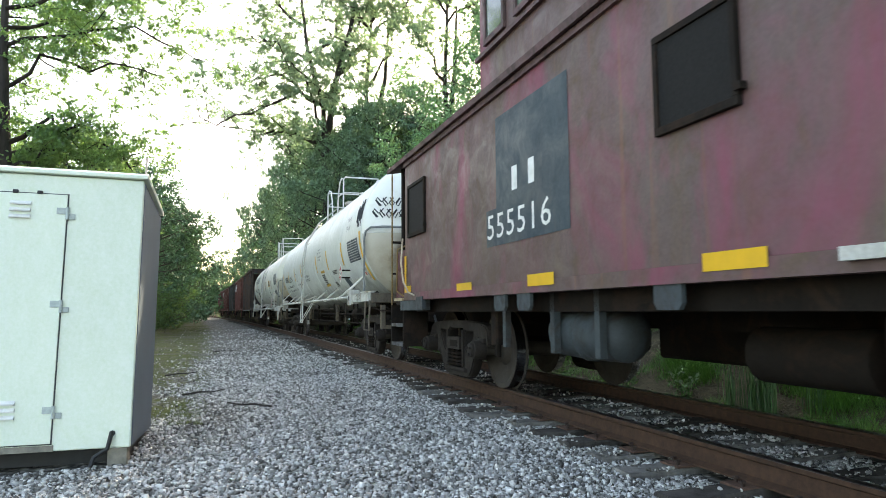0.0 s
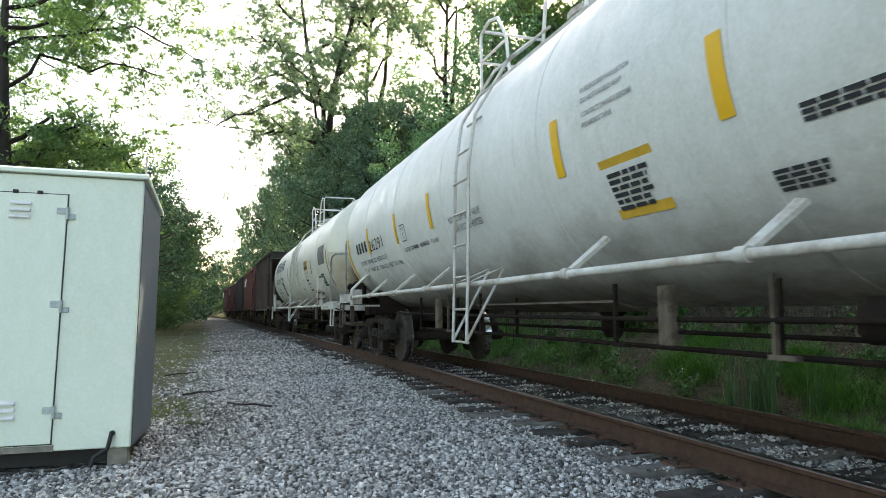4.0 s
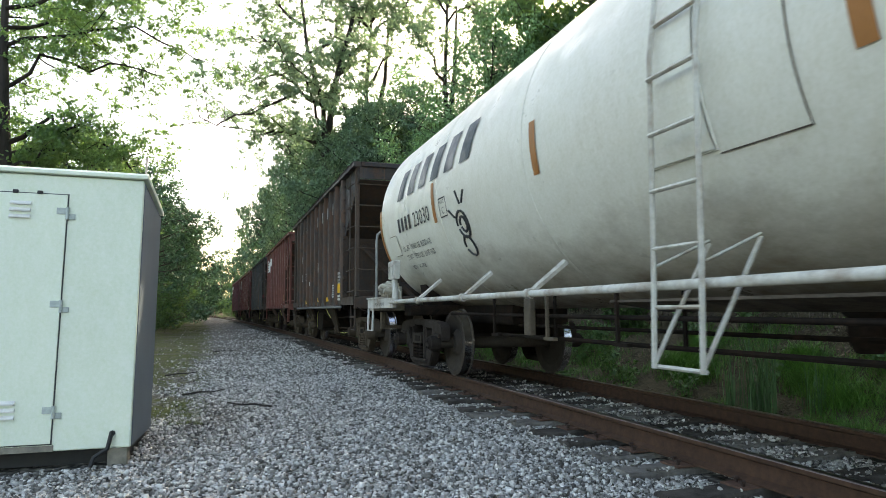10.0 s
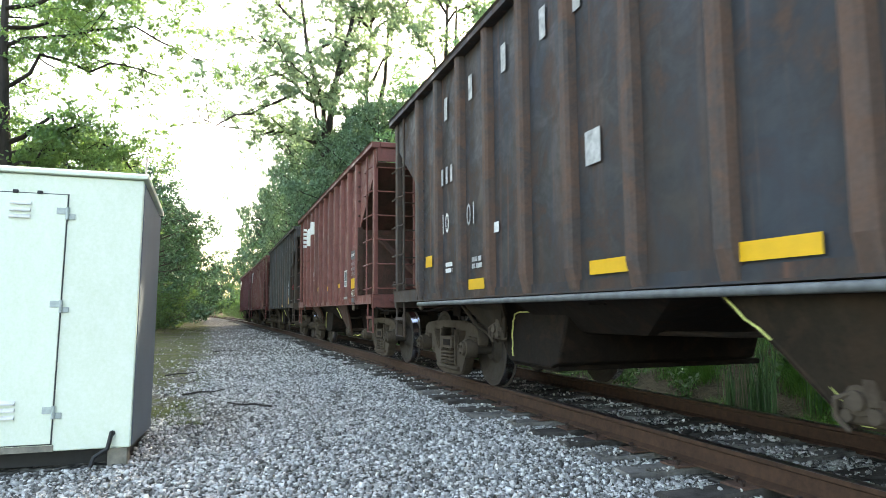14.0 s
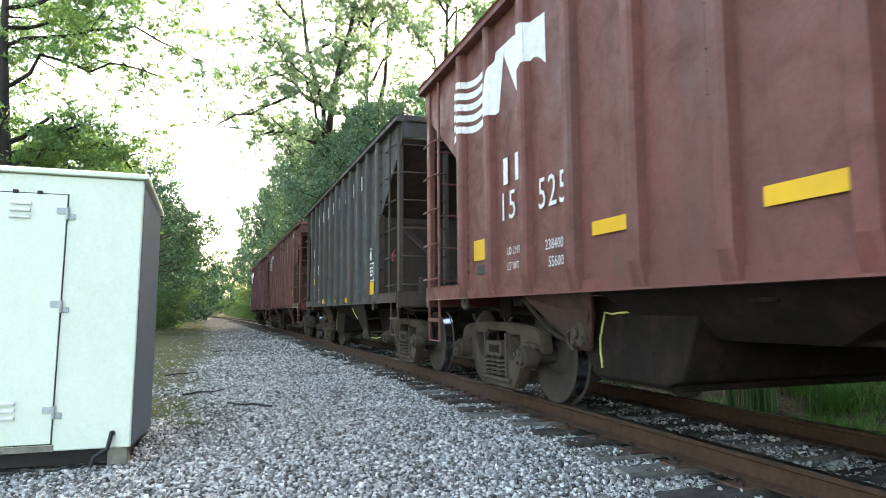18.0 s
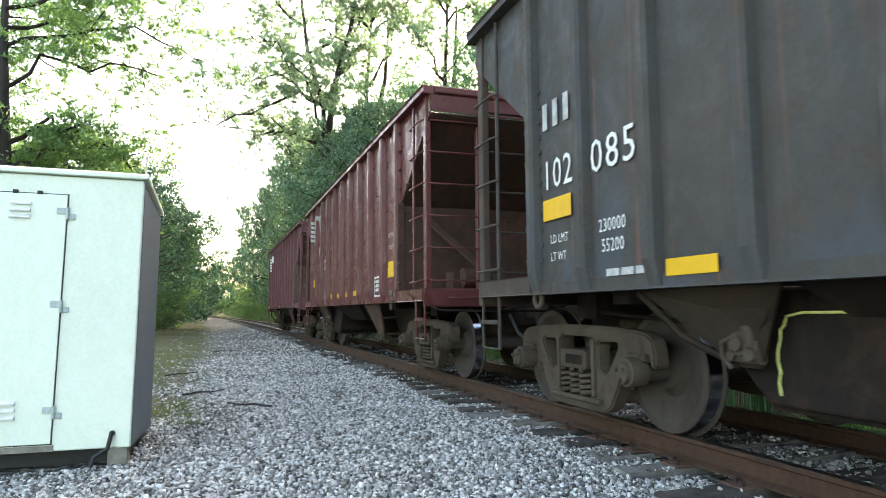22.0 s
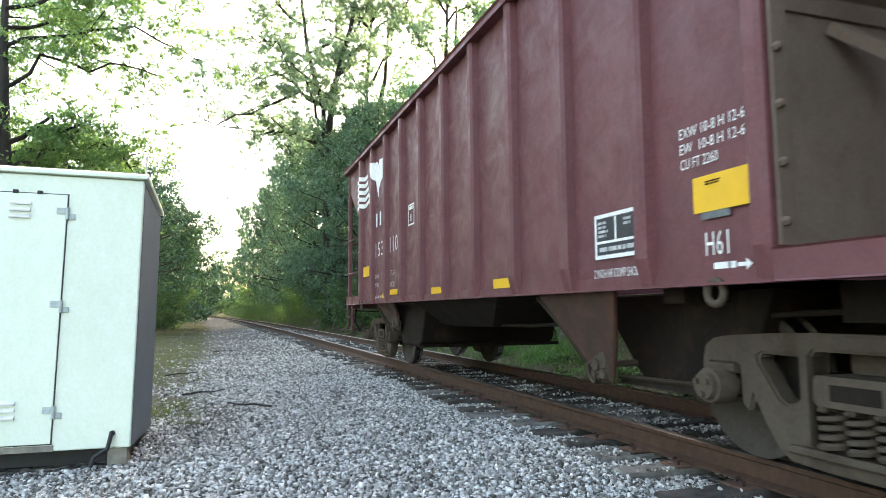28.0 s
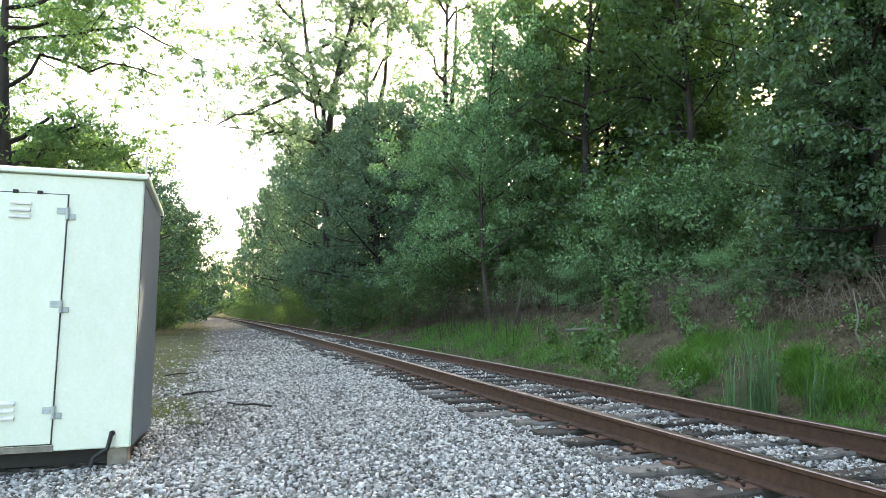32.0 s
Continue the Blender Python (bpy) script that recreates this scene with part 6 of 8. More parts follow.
        latch.tube([base + Vector((-0.06, 0.02, 0.03)), base + Vector((-0.07, 0.09, 0.0)), base + Vector((-0.06, 0.1, -0.08)), base + Vector((-0.04, 0.05, -0.14))], 0.014, 7)
        latch.rod(base + Vector((0.3, 0, 0)), base + Vector((-0.02, 0, 0)), 0.025)
        part("gate_latch", latch, "truck", ch, "cast gate latch and toggle", smooth=50)
        part("gate_lever", Build().rod((-1.12, y1 - 1.6, low + 0.04), (-1.14, y1 - 0.7, low + 0.02), 0.018, 6), "chute", ch)
        if crayon:
            if tip < 0.5:
                paths = [[(-1.45, y1 - 0.05, sill - 0.12), (-1.38, y1 - 0.28, sill - 0.34)], [(-1.3, y1 - 0.52, tip + 0.2), (-1.27, y1 - 0.66, tip + 0.02), (-1.16, y1 - 0.9, low), (-1.14, y1 - 1.2, low + 0.02)]]
            else:
                paths = [[(-1.185, y1 - 0.84, 0.47), (-1.185, y1 - 0.82, 0.7), (-1.185, y1 - 0.9, 0.88), (-1.185, y1 - 1.32, 0.89)]]
            for path in paths:
                pts = []
                for p, q in zip(path, path[1:]):
                    pts += [Vector(p).lerp(Vector(q), k / 4) + Vector((-0.002, r5.uniform(-0.012, 0.012), r5.uniform(-0.012, 0.012))) for k in range(4)]
                part("crayon_edge", Build().tube(pts + [Vector(path[-1])], 0.007, 5), "lime", ch, "yellow crayon mark along the edge")
    box_low = 0.72
    mid = Build().add([(-1.0, -0.05 * a, box_low), (1.0, -0.05 * a, box_low), (1.0, 0.3 * a, box_low), (-1.0, 0.3 * a, box_low), (-1.38, -0.26 * a, sill - 0.06), (1.38, -0.26 * a, sill - 0.06), (1.38, 0.36 * a, sill - 0.06), (-1.38, 0.36 * a, sill - 0.06)],
                      [(0, 1, 5, 4), (1, 2, 6, 5), (2, 3, 7, 6), (3, 0, 4, 7), (0, 3, 2, 1), (4, 5, 6, 7)])
    part("discharge_chute", mid, "grime", car, "dark middle discharge chute")
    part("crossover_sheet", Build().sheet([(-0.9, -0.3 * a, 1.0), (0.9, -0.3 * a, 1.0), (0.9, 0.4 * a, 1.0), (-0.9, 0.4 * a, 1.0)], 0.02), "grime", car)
    # brake gear on the leading end
    part("brake_reservoir", Build().turn([(-0.32, 0.05), (-0.3, 0.14), (0.3, 0.14), (0.32, 0.05)], "x", 16, (-0.5, -b + 0.45, 1.36)), end_mat, car, smooth=40)
    part("brake_valve", Build().box(-0.95, -0.7, -b + 0.5, -b + 0.75, 1.16, 1.45, 0.04).rod((-0.85, -b + 0.6, 1.3), (-0.4, -b + 0.6, 1.3), 0.03), end_mat, car)
    part("brake_wheel", Build().tube([(0.55 + 0.27 * math.cos(k * 0.5236), -b - 0.12, 2.5 + 0.27 * math.sin(k * 0.5236)) for k in range(13)], 0.018, 6).rod((0.55, -b - 0.12, 2.23), (0.55, -b - 0.12, 2.77), 0.012).rod((0.28, -b - 0.12, 2.5), (0.82, -b - 0.12, 2.5), 0.012), gear, car, smooth=60)
    for y in (-truck_at, truck_at):
        add_truck(car, y, "truck")
        part("body_bolster", Build().box(-0.95, 0.95, y - 0.15, y + 0.15, 0.84, sill - 0.05), "grime", car)
    for y in (-a + 0.42, a - 0.1):
        part("tow_loop", Build().tube([(-xs - 0.03, y + 0.062 * math.cos(k * 0.5236), sill - 0.1 + 0.062 * math.sin(k * 0.5236)) for k in range(13)], 0.022, 7), "truck", car, smooth=60)
    for item in text:
        decal(car, *item)
    if emblem:
        painted_emblem(car, emblem[0], emblem[1], emblem[2], emblem[3], [(-a + 2 * a * i / bays) * 0.988 for i in range(bays + 1)], xs)
    return car


def mark(y, z, w, h, mat="yellow"):
    return (patch(w, h), y, z, mat, -1.481, 0.0, "reflector" if mat == "yellow" else "stencil")


def h_black():
    t = [mark(3.73, 1.46, 0.27, 0.14), mark(2.2, 1.13, 0.44, 0.11), mark(-0.22, 1.16, 0.5, 0.1), mark(-1.64, 1.15, 0.5, 0.1), mark(-3.2, 1.32, 0.4, 0.2),
         (outline_box(0.32, 0.29, 0.025), -2.49, 1.23, "white"), (bars(0.25, 0.05, 4, 0.3, 3), -2.53, 1.43, "worn_white"), (bars(0.4, 0.075, 4, 0.3, 5), -3.16, 1.72, "worn_white"), (bars(0.36, 0.07, 2, 0.3, 6), -3.22, 1.22, "white"),
         (block_letters(3, 0.1, 0.2, 0.06), 3.1, 2.4, "worn_white"), (lettering("10", 0.34, 1.05, 0.8), 3.1, 1.82, "white"), (lettering("01", 0.34, 1.05, 0.8), 2.25, 1.82, "worn_white"),
         (bars(0.3, 0.07, 2, 0.3, 8), 2.95, 1.42, "white"), (bars(0.3, 0.07, 2, 0.3, 9), 2.1, 1.42, "worn_white"), (patch(0.12, 0.1), 1.5, 1.66, "white"), (patch(0.2, 0.25), -0.2, 1.95, "worn_white")]
    for i, y in enumerate((2.98, 2.17, 1.3, 0.5, -0.05, -0.86, -1.7, -2.45)):
        t.append((block_letters(1, 0.15, 0.27, 0), y, 3.17, "worn_white"))
    car = hopper("hopper_car", "rust-stained faded black open hopper car", 51.3, 4.0, 5.2, 10, "hopper_black", truck_at=4.05, text=t, post_mat="post_rust", cheek_mat="chute", crayon=True, end_mat="sooty_end")
    part("sill_pipe", Build().tube([(-1.53, -3.9, 1.0), (-1.53, 0.0, 1.005), (-1.53, 3.9, 1.0)], 0.026, 8), "plate_grey", car, "grey pipe along the sill", smooth=60)
    return car


def h_red():
    t = [mark(3.63, 1.42, 0.36, 0.21), mark(1.33, 1.435, 0.49, 0.1), mark(-0.23, 1.405, 0.46, 0.1), mark(-1.75, 1.42, 0.55, 0.09), mark(-3.2, 1.36, 0.42, 0.2),
         (patch(0.4, 0.32), -2.51, 1.43, "plate_grey"), (outline_box(0.42, 0.34, 0.025), -2.5, 1.42, "white", -1.481), (patch(0.02, 0.22), -2.7, 1.53, "white", -1.481), (patch(0.4, 0.02), -2.51, 1.52, "white", -1.481), (bars(0.3, 0.05, 1, 0.3, 3), -2.56, 1.46, "worn_white", -1.481), (fitted("EXW 10-8 H 12-5", 0.4, 0.06), -3.2, 1.82, "worn_white"), (fitted("EW 10-8 H 12-5", 0.4, 0.06), -3.2, 1.72, "worn_white"), (fitted("CU FT 2100", 0.36, 0.06), -3.2, 1.615, "worn_white"), (patch(0.42, 0.17), -3.2, 1.94, "plate_grey"), (bars(0.26, 0.05, 1, 0.2, 4), -3.26, 2.0, "white", -1.481), (patch(0.26, 0.08), -3.28, 1.09, "plate_grey", -1.481),
         (fitted("HS-33", 0.4, 0.13, 1.1), -3.2, 1.2, "white"), 
         (block_letters(2, 0.14, 0.25, 0.12), 2.88, 2.08, "white"), (fitted("151", 0.43, 0.26, 1.15), 2.89, 1.745, "white"), (fitted("525", 0.47, 0.26, 1.15), 2.15, 1.745, "white"),
         (lettering("LD LMT", 0.1, 1.05, 0.8), 2.8, 1.42, "white"), (lettering("LT WT", 0.1, 1.05, 0.8), 2.8, 1.28, "white"), (lettering("238400", 0.12, 1.05, 0.8), 2.05, 1.4, "white"), (lettering("55600", 0.12, 1.05, 0.8), 2.0, 1.26, "white"),
         (bars(0.5, 0.05, 1), -2.4, 1.16, "worn_white"), (patch(0.22, 0.09), 3.55, 1.28, "ink")]
    return hopper("hopper_car", "faded oxide-red open hopper car with white stencils", 63.05, 3.98, 5.2, 10, "hopper_red", truck_at=4.05, text=t, crayon=True, emblem=(4.25, 2.82, 1.0, "white"))


def h_grey():
    t = [mark(3.8, 1.63, 0.45, 0.17), mark(2.26, 1.11, 0.43, 0.1), mark(-0.73, 1.09, 0.42, 0.1), mark(-3.13, 1.2, 0.42, 0.22), mark(0.4, 1.12, 0.3, 0.08),
         (block_letters(3, 0.11, 0.22, 0.06), 3.8, 2.38, "worn_white"), (fitted("102", 0.41, 0.24, 1.1), 3.74, 1.88, "white"), (fitted("085", 0.53, 0.24, 1.15), 3.06, 1.88, "white"),
         (lettering("LD LMT", 0.1, 1.05, 0.8), 3.69, 1.44, "white"), (lettering("LT WT", 0.1, 1.05, 0.8), 3.69, 1.3, "white"), (lettering("230000", 0.13, 1.05, 0.8), 2.98, 1.45, "white"), (lettering("55200", 0.13, 1.05, 0.8), 2.95, 1.31, "white"),
         (outline_box(0.42, 0.32, 0.025), -3.13, 1.43, "white"), (bars(0.3, 0.06, 3, 0.3, 3), -3.2, 1.64, "white"), (patch(0.14, 0.13), -3.22, 1.8, "white"), (bars(0.22, 0.05, 2, 0.3, 2), -3.2, 1.98, "worn_white"), (bars(0.5, 0.05, 1), 2.9, 1.14, "worn_white")]
    for y in (3.03, 2.23, 1.5, 0.75, 0.0, -0.79, -1.66, -2.45):
        t.append((block_letters(1, 0.15, 0.27, 0), y, 3.17, "worn_white"))
    car = hopper("hopper_car", "weathered dark grey open hopper car with white stencils", 74.75, 4.0, 5.15, 10, "hopper_grey", truck_at=4.05, text=t, cheek_mat="chute", crayon=True, end_mat="sooty_end")
    part("hand_lamp", Build().turn([(0, 0.026), (0.09, 0.03), (0.12, 0.015)], "z", 10, (-1.53, -5.06, 1.66)).rod((-1.53, -5.06, 1.78), (-1.5, -5.06, 1.84), 0.01), "marker_red", car, "small red marker on the ladder", smooth=40)
    return car


def h_maroon():
    t = [mark(4.45, 1.57, 0.49, 0.21), mark(1.55, 1.21, 0.5, 0.1), mark(0.63, 1.2, 0.45, 0.1), mark(-0.33, 1.2, 0.5, 0.1), mark(-1.19, 1.21, 0.4, 0.1), mark(-3.96, 1.43, 0.45, 0.25),
         (block_letters(2, 0.16, 0.25, 0.1), 3.5, 2.35, "worn_white"),
         (fitted("150", 0.62, 0.25, 1.2), 3.48, 1.95, "white"), (fitted("020", 0.55, 0.25, 1.2), 2.58, 1.95, "white"), (lettering("226400", 0.12, 1.05, 0.75), 2.55, 1.33, "white"), (lettering("59600", 0.12, 1.05, 0.75), 2.5, 1.2, "white"),
         (bars(0.3, 0.08, 2, 0.3, 8), 3.25, 1.33, "white"), (fitted("PRO 474-16", 0.38, 0.085), -4.0, 2.05, "white"), (fitted("2200 CU FT", 0.25, 0.06), -4.04, 1.87, "white"),
         (outline_box(0.48, 0.34, 0.03), -3.03, 1.15, "white"), (bars(0.36, 0.07, 3, 0.3, 3), -3.1, 1.38, "white"), (fitted("H-48", 0.23, 0.1), -4.27, 1.13, "white"), (stacked("JACK", 0.055, 0.012), -4.49, 1.72, "white"), (stacked("HERE", 0.055, 0.012), -4.49, 1.43, "white"), (patch(0.19, 0.07), -4.03, 1.16, "plate_grey")]
    return hopper("hopper_car", "glossy maroon open hopper car with yellow reflectors", 87.6, 4.65, 5.92, 10, "hopper_maroon", truck_at=4.65, text=t, emblem=(5.0, 2.85, 0.98, "worn_white"))


def h_plum():
    t = [mark(4.65, 1.53, 0.5, 0.18), mark(2.67, 1.16, 0.46, 0.08), mark(0.57, 1.12, 0.4, 0.08), mark(-1.4, 1.12, 0.47, 0.09), mark(3.2, 1.12, 0.3, 0.07), mark(-4.25, 1.44, 0.46, 0.2),
         
         (block_letters(2, 0.15, 0.23, 0.12), 3.66, 2.33, "white"), (fitted("153", 0.54, 0.24, 1.15), 3.66, 1.82, "white"), (fitted("110", 0.46, 0.24, 1.15), 2.67, 1.82, "white"),
         (lettering("LD LMT", 0.1, 1.05, 0.75), 3.68, 1.46, "white"), (lettering("LT WT", 0.1, 1.05, 0.75), 3.68, 1.31, "white"), (lettering("227 300", 0.12, 1.05, 0.75), 2.69, 1.46, "worn_white"), (lettering("58 700", 0.12, 1.05, 0.75), 2.65, 1.28, "worn_white"),
         (outline_box(0.3, 0.3, 0.022), 1.62, 2.1, "white"), (lettering("B", 0.14, 1, 0.9), 1.52, 2.16, "white"), (bars(0.22, 0.05, 1), 1.58, 2.32, "white"),
         (outline_box(0.54, 0.31, 0.03), -3.220, 1.26, "white"), (patch(0.49, 0.26), -3.245, 1.285, "ink"), (patch(0.02, 0.17), -3.470, 1.37, "white", -1.481), (patch(0.49, 0.018), -3.245, 1.365, "white", -1.481), (bars(0.4, 0.03, 1, 0.3, 2), -3.280, 1.31, "worn_white", -1.481), (bars(0.12, 0.03, 4, 0.4, 4), -3.270, 1.5, "worn_white", -1.481), (bars(0.09, 0.03, 2, 0.4, 6), -3.570, 1.5, "worn_white", -1.481),
         (fitted("2 INCH HF COMP SHOES", 0.54, 0.06), -3.200, 1.13, "white"), (lettering("2 INCH HF COMP SHOES", 0.07, 1, 0.8), 3.68, 1.12, "white"), (fitted("EXW 10-8 H 12-6", 0.5, 0.06), -4.150, 1.885, "white"), (fitted("EW  10-8 H 12-6", 0.5, 0.06), -4.150, 1.795, "white"), (fitted("CU FT 2260", 0.3, 0.06), -4.150, 1.705, "white"), (fitted("H61", 0.17, 0.13, 1.1), -4.330, 1.2, "white"), (bars(0.16, 0.035, 1), -4.385, 1.125, "white"), (([(0, 0), (0.06, 0), (0.06, -0.02), (0.1, 0.01), (0.06, 0.04), (0.06, 0.02), (0, 0.02)], [(0, 1, 2, 3, 4, 5, 6)]), -4.555, 1.13, "white"), (bars(0.13, 0.014, 2, 0.4, 11), -4.350, 1.6, "grime", -1.484),
         (patch(0.22, 0.06), -4.300, 1.4, "plate_grey")]
    car = hopper("hopper_car", "plum-brown open hopper car with white stencils", 101.0, 4.82, 6.12, 10, "hopper_plum", truck_at=4.84, text=t, emblem=(5.3, 2.84, 1.02, "white"), end_mat="dusty_end")
    part("end_marker", Build().box(-0.35, -0.2, 6.5, 6.66, 0.75, 1.3, 0.03).box(-0.38, -0.16, 6.52, 6.62, 1.3, 1.38), "red", car, "red end-of-train marker box")
    part("hanging_chain", Build().tube([(-1.3, 6.2, 1.0), (-1.32, 6.25, 0.7), (-1.2, 6.25, 0.5)], 0.02, 6), "grime", car)
    return car


# ---- tank cars ----
TANK_R, TANK_Z = 1.49, 2.42


def on_shell(shape, y, deg, material, car, name="lettering", label="", lift=0.008, r=TANK_R, slant=0.0):
    """Writing wrapped on the shell: y is its far end, deg the height of its base line round the shell."""
    for verts, faces in pieces(shape):
        out = []
        for p, q in verts:
            g = radians(deg) + (q + slant * p) / r
            out.append((-(r + lift) * math.cos(g), y - p, TANK_Z + (r + lift) * math.sin(g)))
        part(name, Build().add(out, faces).mesh(name), material, car, label)


def stripe(w, h, n=10):
    v = [(x, h * i / n) for i in range(n + 1) for x in (0, w)]
    return v, [(2 * i, 2 * i + 1, 2 * i + 3, 2 * i + 2) for i in range(n)]


def stain_mat(name, colour):
    """Tank head paint with one run of dark oily spill down its middle."""
    n = Nodes(name, 0.42, 0, 0.35)
    sep = n.put("ShaderNodeSeparateXYZ")
    n.link(n.co, sep.inputs[0])
    wob = n.maths("MULTIPLY", n.maths("SUBTRACT", n.noise(3.0, 6, 0.7), 0.5), 1.1)
    across = n.maths("ABSOLUTE", n.maths("ADD", n.maths("ADD", sep.outputs[0], 0.72), wob), 0)
    core = n.maths("ABSOLUTE", n.maths("ADD", n.maths("ADD", sep.outputs[0], 0.72), n.maths("MULTIPLY", wob, 0.35)), 0)
    run = n.ramp(core, (0.06, 1.0), (0.3, 0.0))
    below = n.ramp(n.maths("SUBTRACT", 2.75, n.maths("ADD", sep.outputs[2], n.maths("MULTIPLY", wob, 0.25))), (0.3, 0.0), (0.65, 1.0))
    c = n.mix(n.ramp(n.noise(5, 7, 0.7), (0.54, 0.0), (0.78, 0.3)), colour, (0.36, 0.29, 0.18))
    half = n.ramp(n.maths("SUBTRACT", TANK_Z - 0.055, sep.outputs[2]), (0.0, 0.0), (0.004, 0.55))
    c = n.mix(half, c, (0.40, 0.36, 0.26))
    wide = n.ramp(across, (0.1, 1.0), (1.0, 0.0))
    c = n.mix(n.maths("MULTIPLY", n.maths("MULTIPLY", wide, below), 0.7), c, (0.24, 0.165, 0.085))
    c = n.mix(n.maths("MULTIPLY", n.maths("MULTIPLY", run, below), 0.95), c, (0.042, 0.024, 0.013))
    n.base(c)
    return n.mat


M["head_white"] = stain_mat("stained_tank_head", (0.78, 0.78, 0.71))
M["head_cream"] = stain_mat("stained_cream_head", (0.7, 0.68, 0.56))
PLACARD = {}


def placard(car, y, x=-1.66, z=1.72):
    """A flammable-liquid diamond on its holder."""
    w = 0.19
    p = part("placard", Build().prism([(y - w, z), (y, z + w), (y + w, z), (y, z - w)], x, x - 0.006), "white", car, "red and white hazard diamond")
    a, f = [], []
    for i, (y0, z0) in enumerate(((-1, 0), (0, 1), (1, 0), (0, -1))):
        y1, z1 = ((0, 1), (1, 0), (0, -1), (-1, 0))[i]
        k = len(a)
        a += [(y0 * 0.17, z0 * 0.17), (y1 * 0.17, z1 * 0.17), (y1 * 0.135, z1 * 0.135), (y0 * 0.135, z0 * 0.135)]
        f.append((k, k + 1, k + 2, k + 3))
    k = len(a)
    a += [(-0.075, 0.062), (0.075, 0.062), (0, 0.125)]
    f.append((k, k + 1, k + 2))
    k = len(a)
    a += [(-0.07, -0.065), (0.07, -0.065), (0, -0.13)]
    f.append((k, k + 1, k + 2))
    part("placard_border", Build().add([(x - 0.009, y - q, z + r) for q, r in a], f), "red", p)
    v, f = lettering("2055", 0.1, 1.0, 0.95)
    part("placard_number", Build().add([(x - 0.009, y + 0.11 - q, z - 0.035 + r) for q, r in v], f), "ink", p)
    part("placard_holder", Build().box(x - 0.001, x + 0.2, y - 0.02, y + 0.02, z - 0.1, z - 0.07).box(x - 0.001, x + 0.2, y - 0.02, y + 0.02, z + 0.05, z + 0.08), "grime", p)


def end_placard(car, x, y, z):
    """The hazard diamond on a tank head, facing forward."""
    w = 0.19
    p = part("placard", Build().prism([(x - w, z), (x, z + w), (x + w, z), (x, z - w)], y, y + 0.006, 1), "white", car, "red and white hazard diamond")
    ring = [(-1, 0), (0, 1), (1, 0), (0, -1)]
    v = [(x + p0 * r, y - 0.004, z + q0 * r) for r in (0.17, 0.135) for p0, q0 in ring]
    part("placard_border", Build().add(v, [(k, (k + 1) % 4, 4 + (k + 1) % 4, 4 + k) for k in range(4)]), "red", p)
    part("placard_border", Build().add([(x - 0.075, y - 0.004, z + 0.062), (x + 0.075, y - 0.004, z + 0.062), (x, y - 0.004, z + 0.13)], [(0, 1, 2)]), "red", p)
    part("placard_border", Build().add([(x - 0.075, y - 0.004, z - 0.062), (x + 0.075, y - 0.004, z - 0.062), (x, y - 0.004, z - 0.13)], [(0, 1, 2)]), "red", p)
    v, f = lettering("2055", 0.1, 1.0, 0.95)
    part("placard_number", Build().add([(x - 0.11 + q, y - 0.004, z - 0.035 + r) for q, r in v], f), "ink", p)
    part("placard_holder", Build().box(x - 0.02, x + 0.02, y + 0.004, y + 0.3, z - 0.03, z), "grime", p)


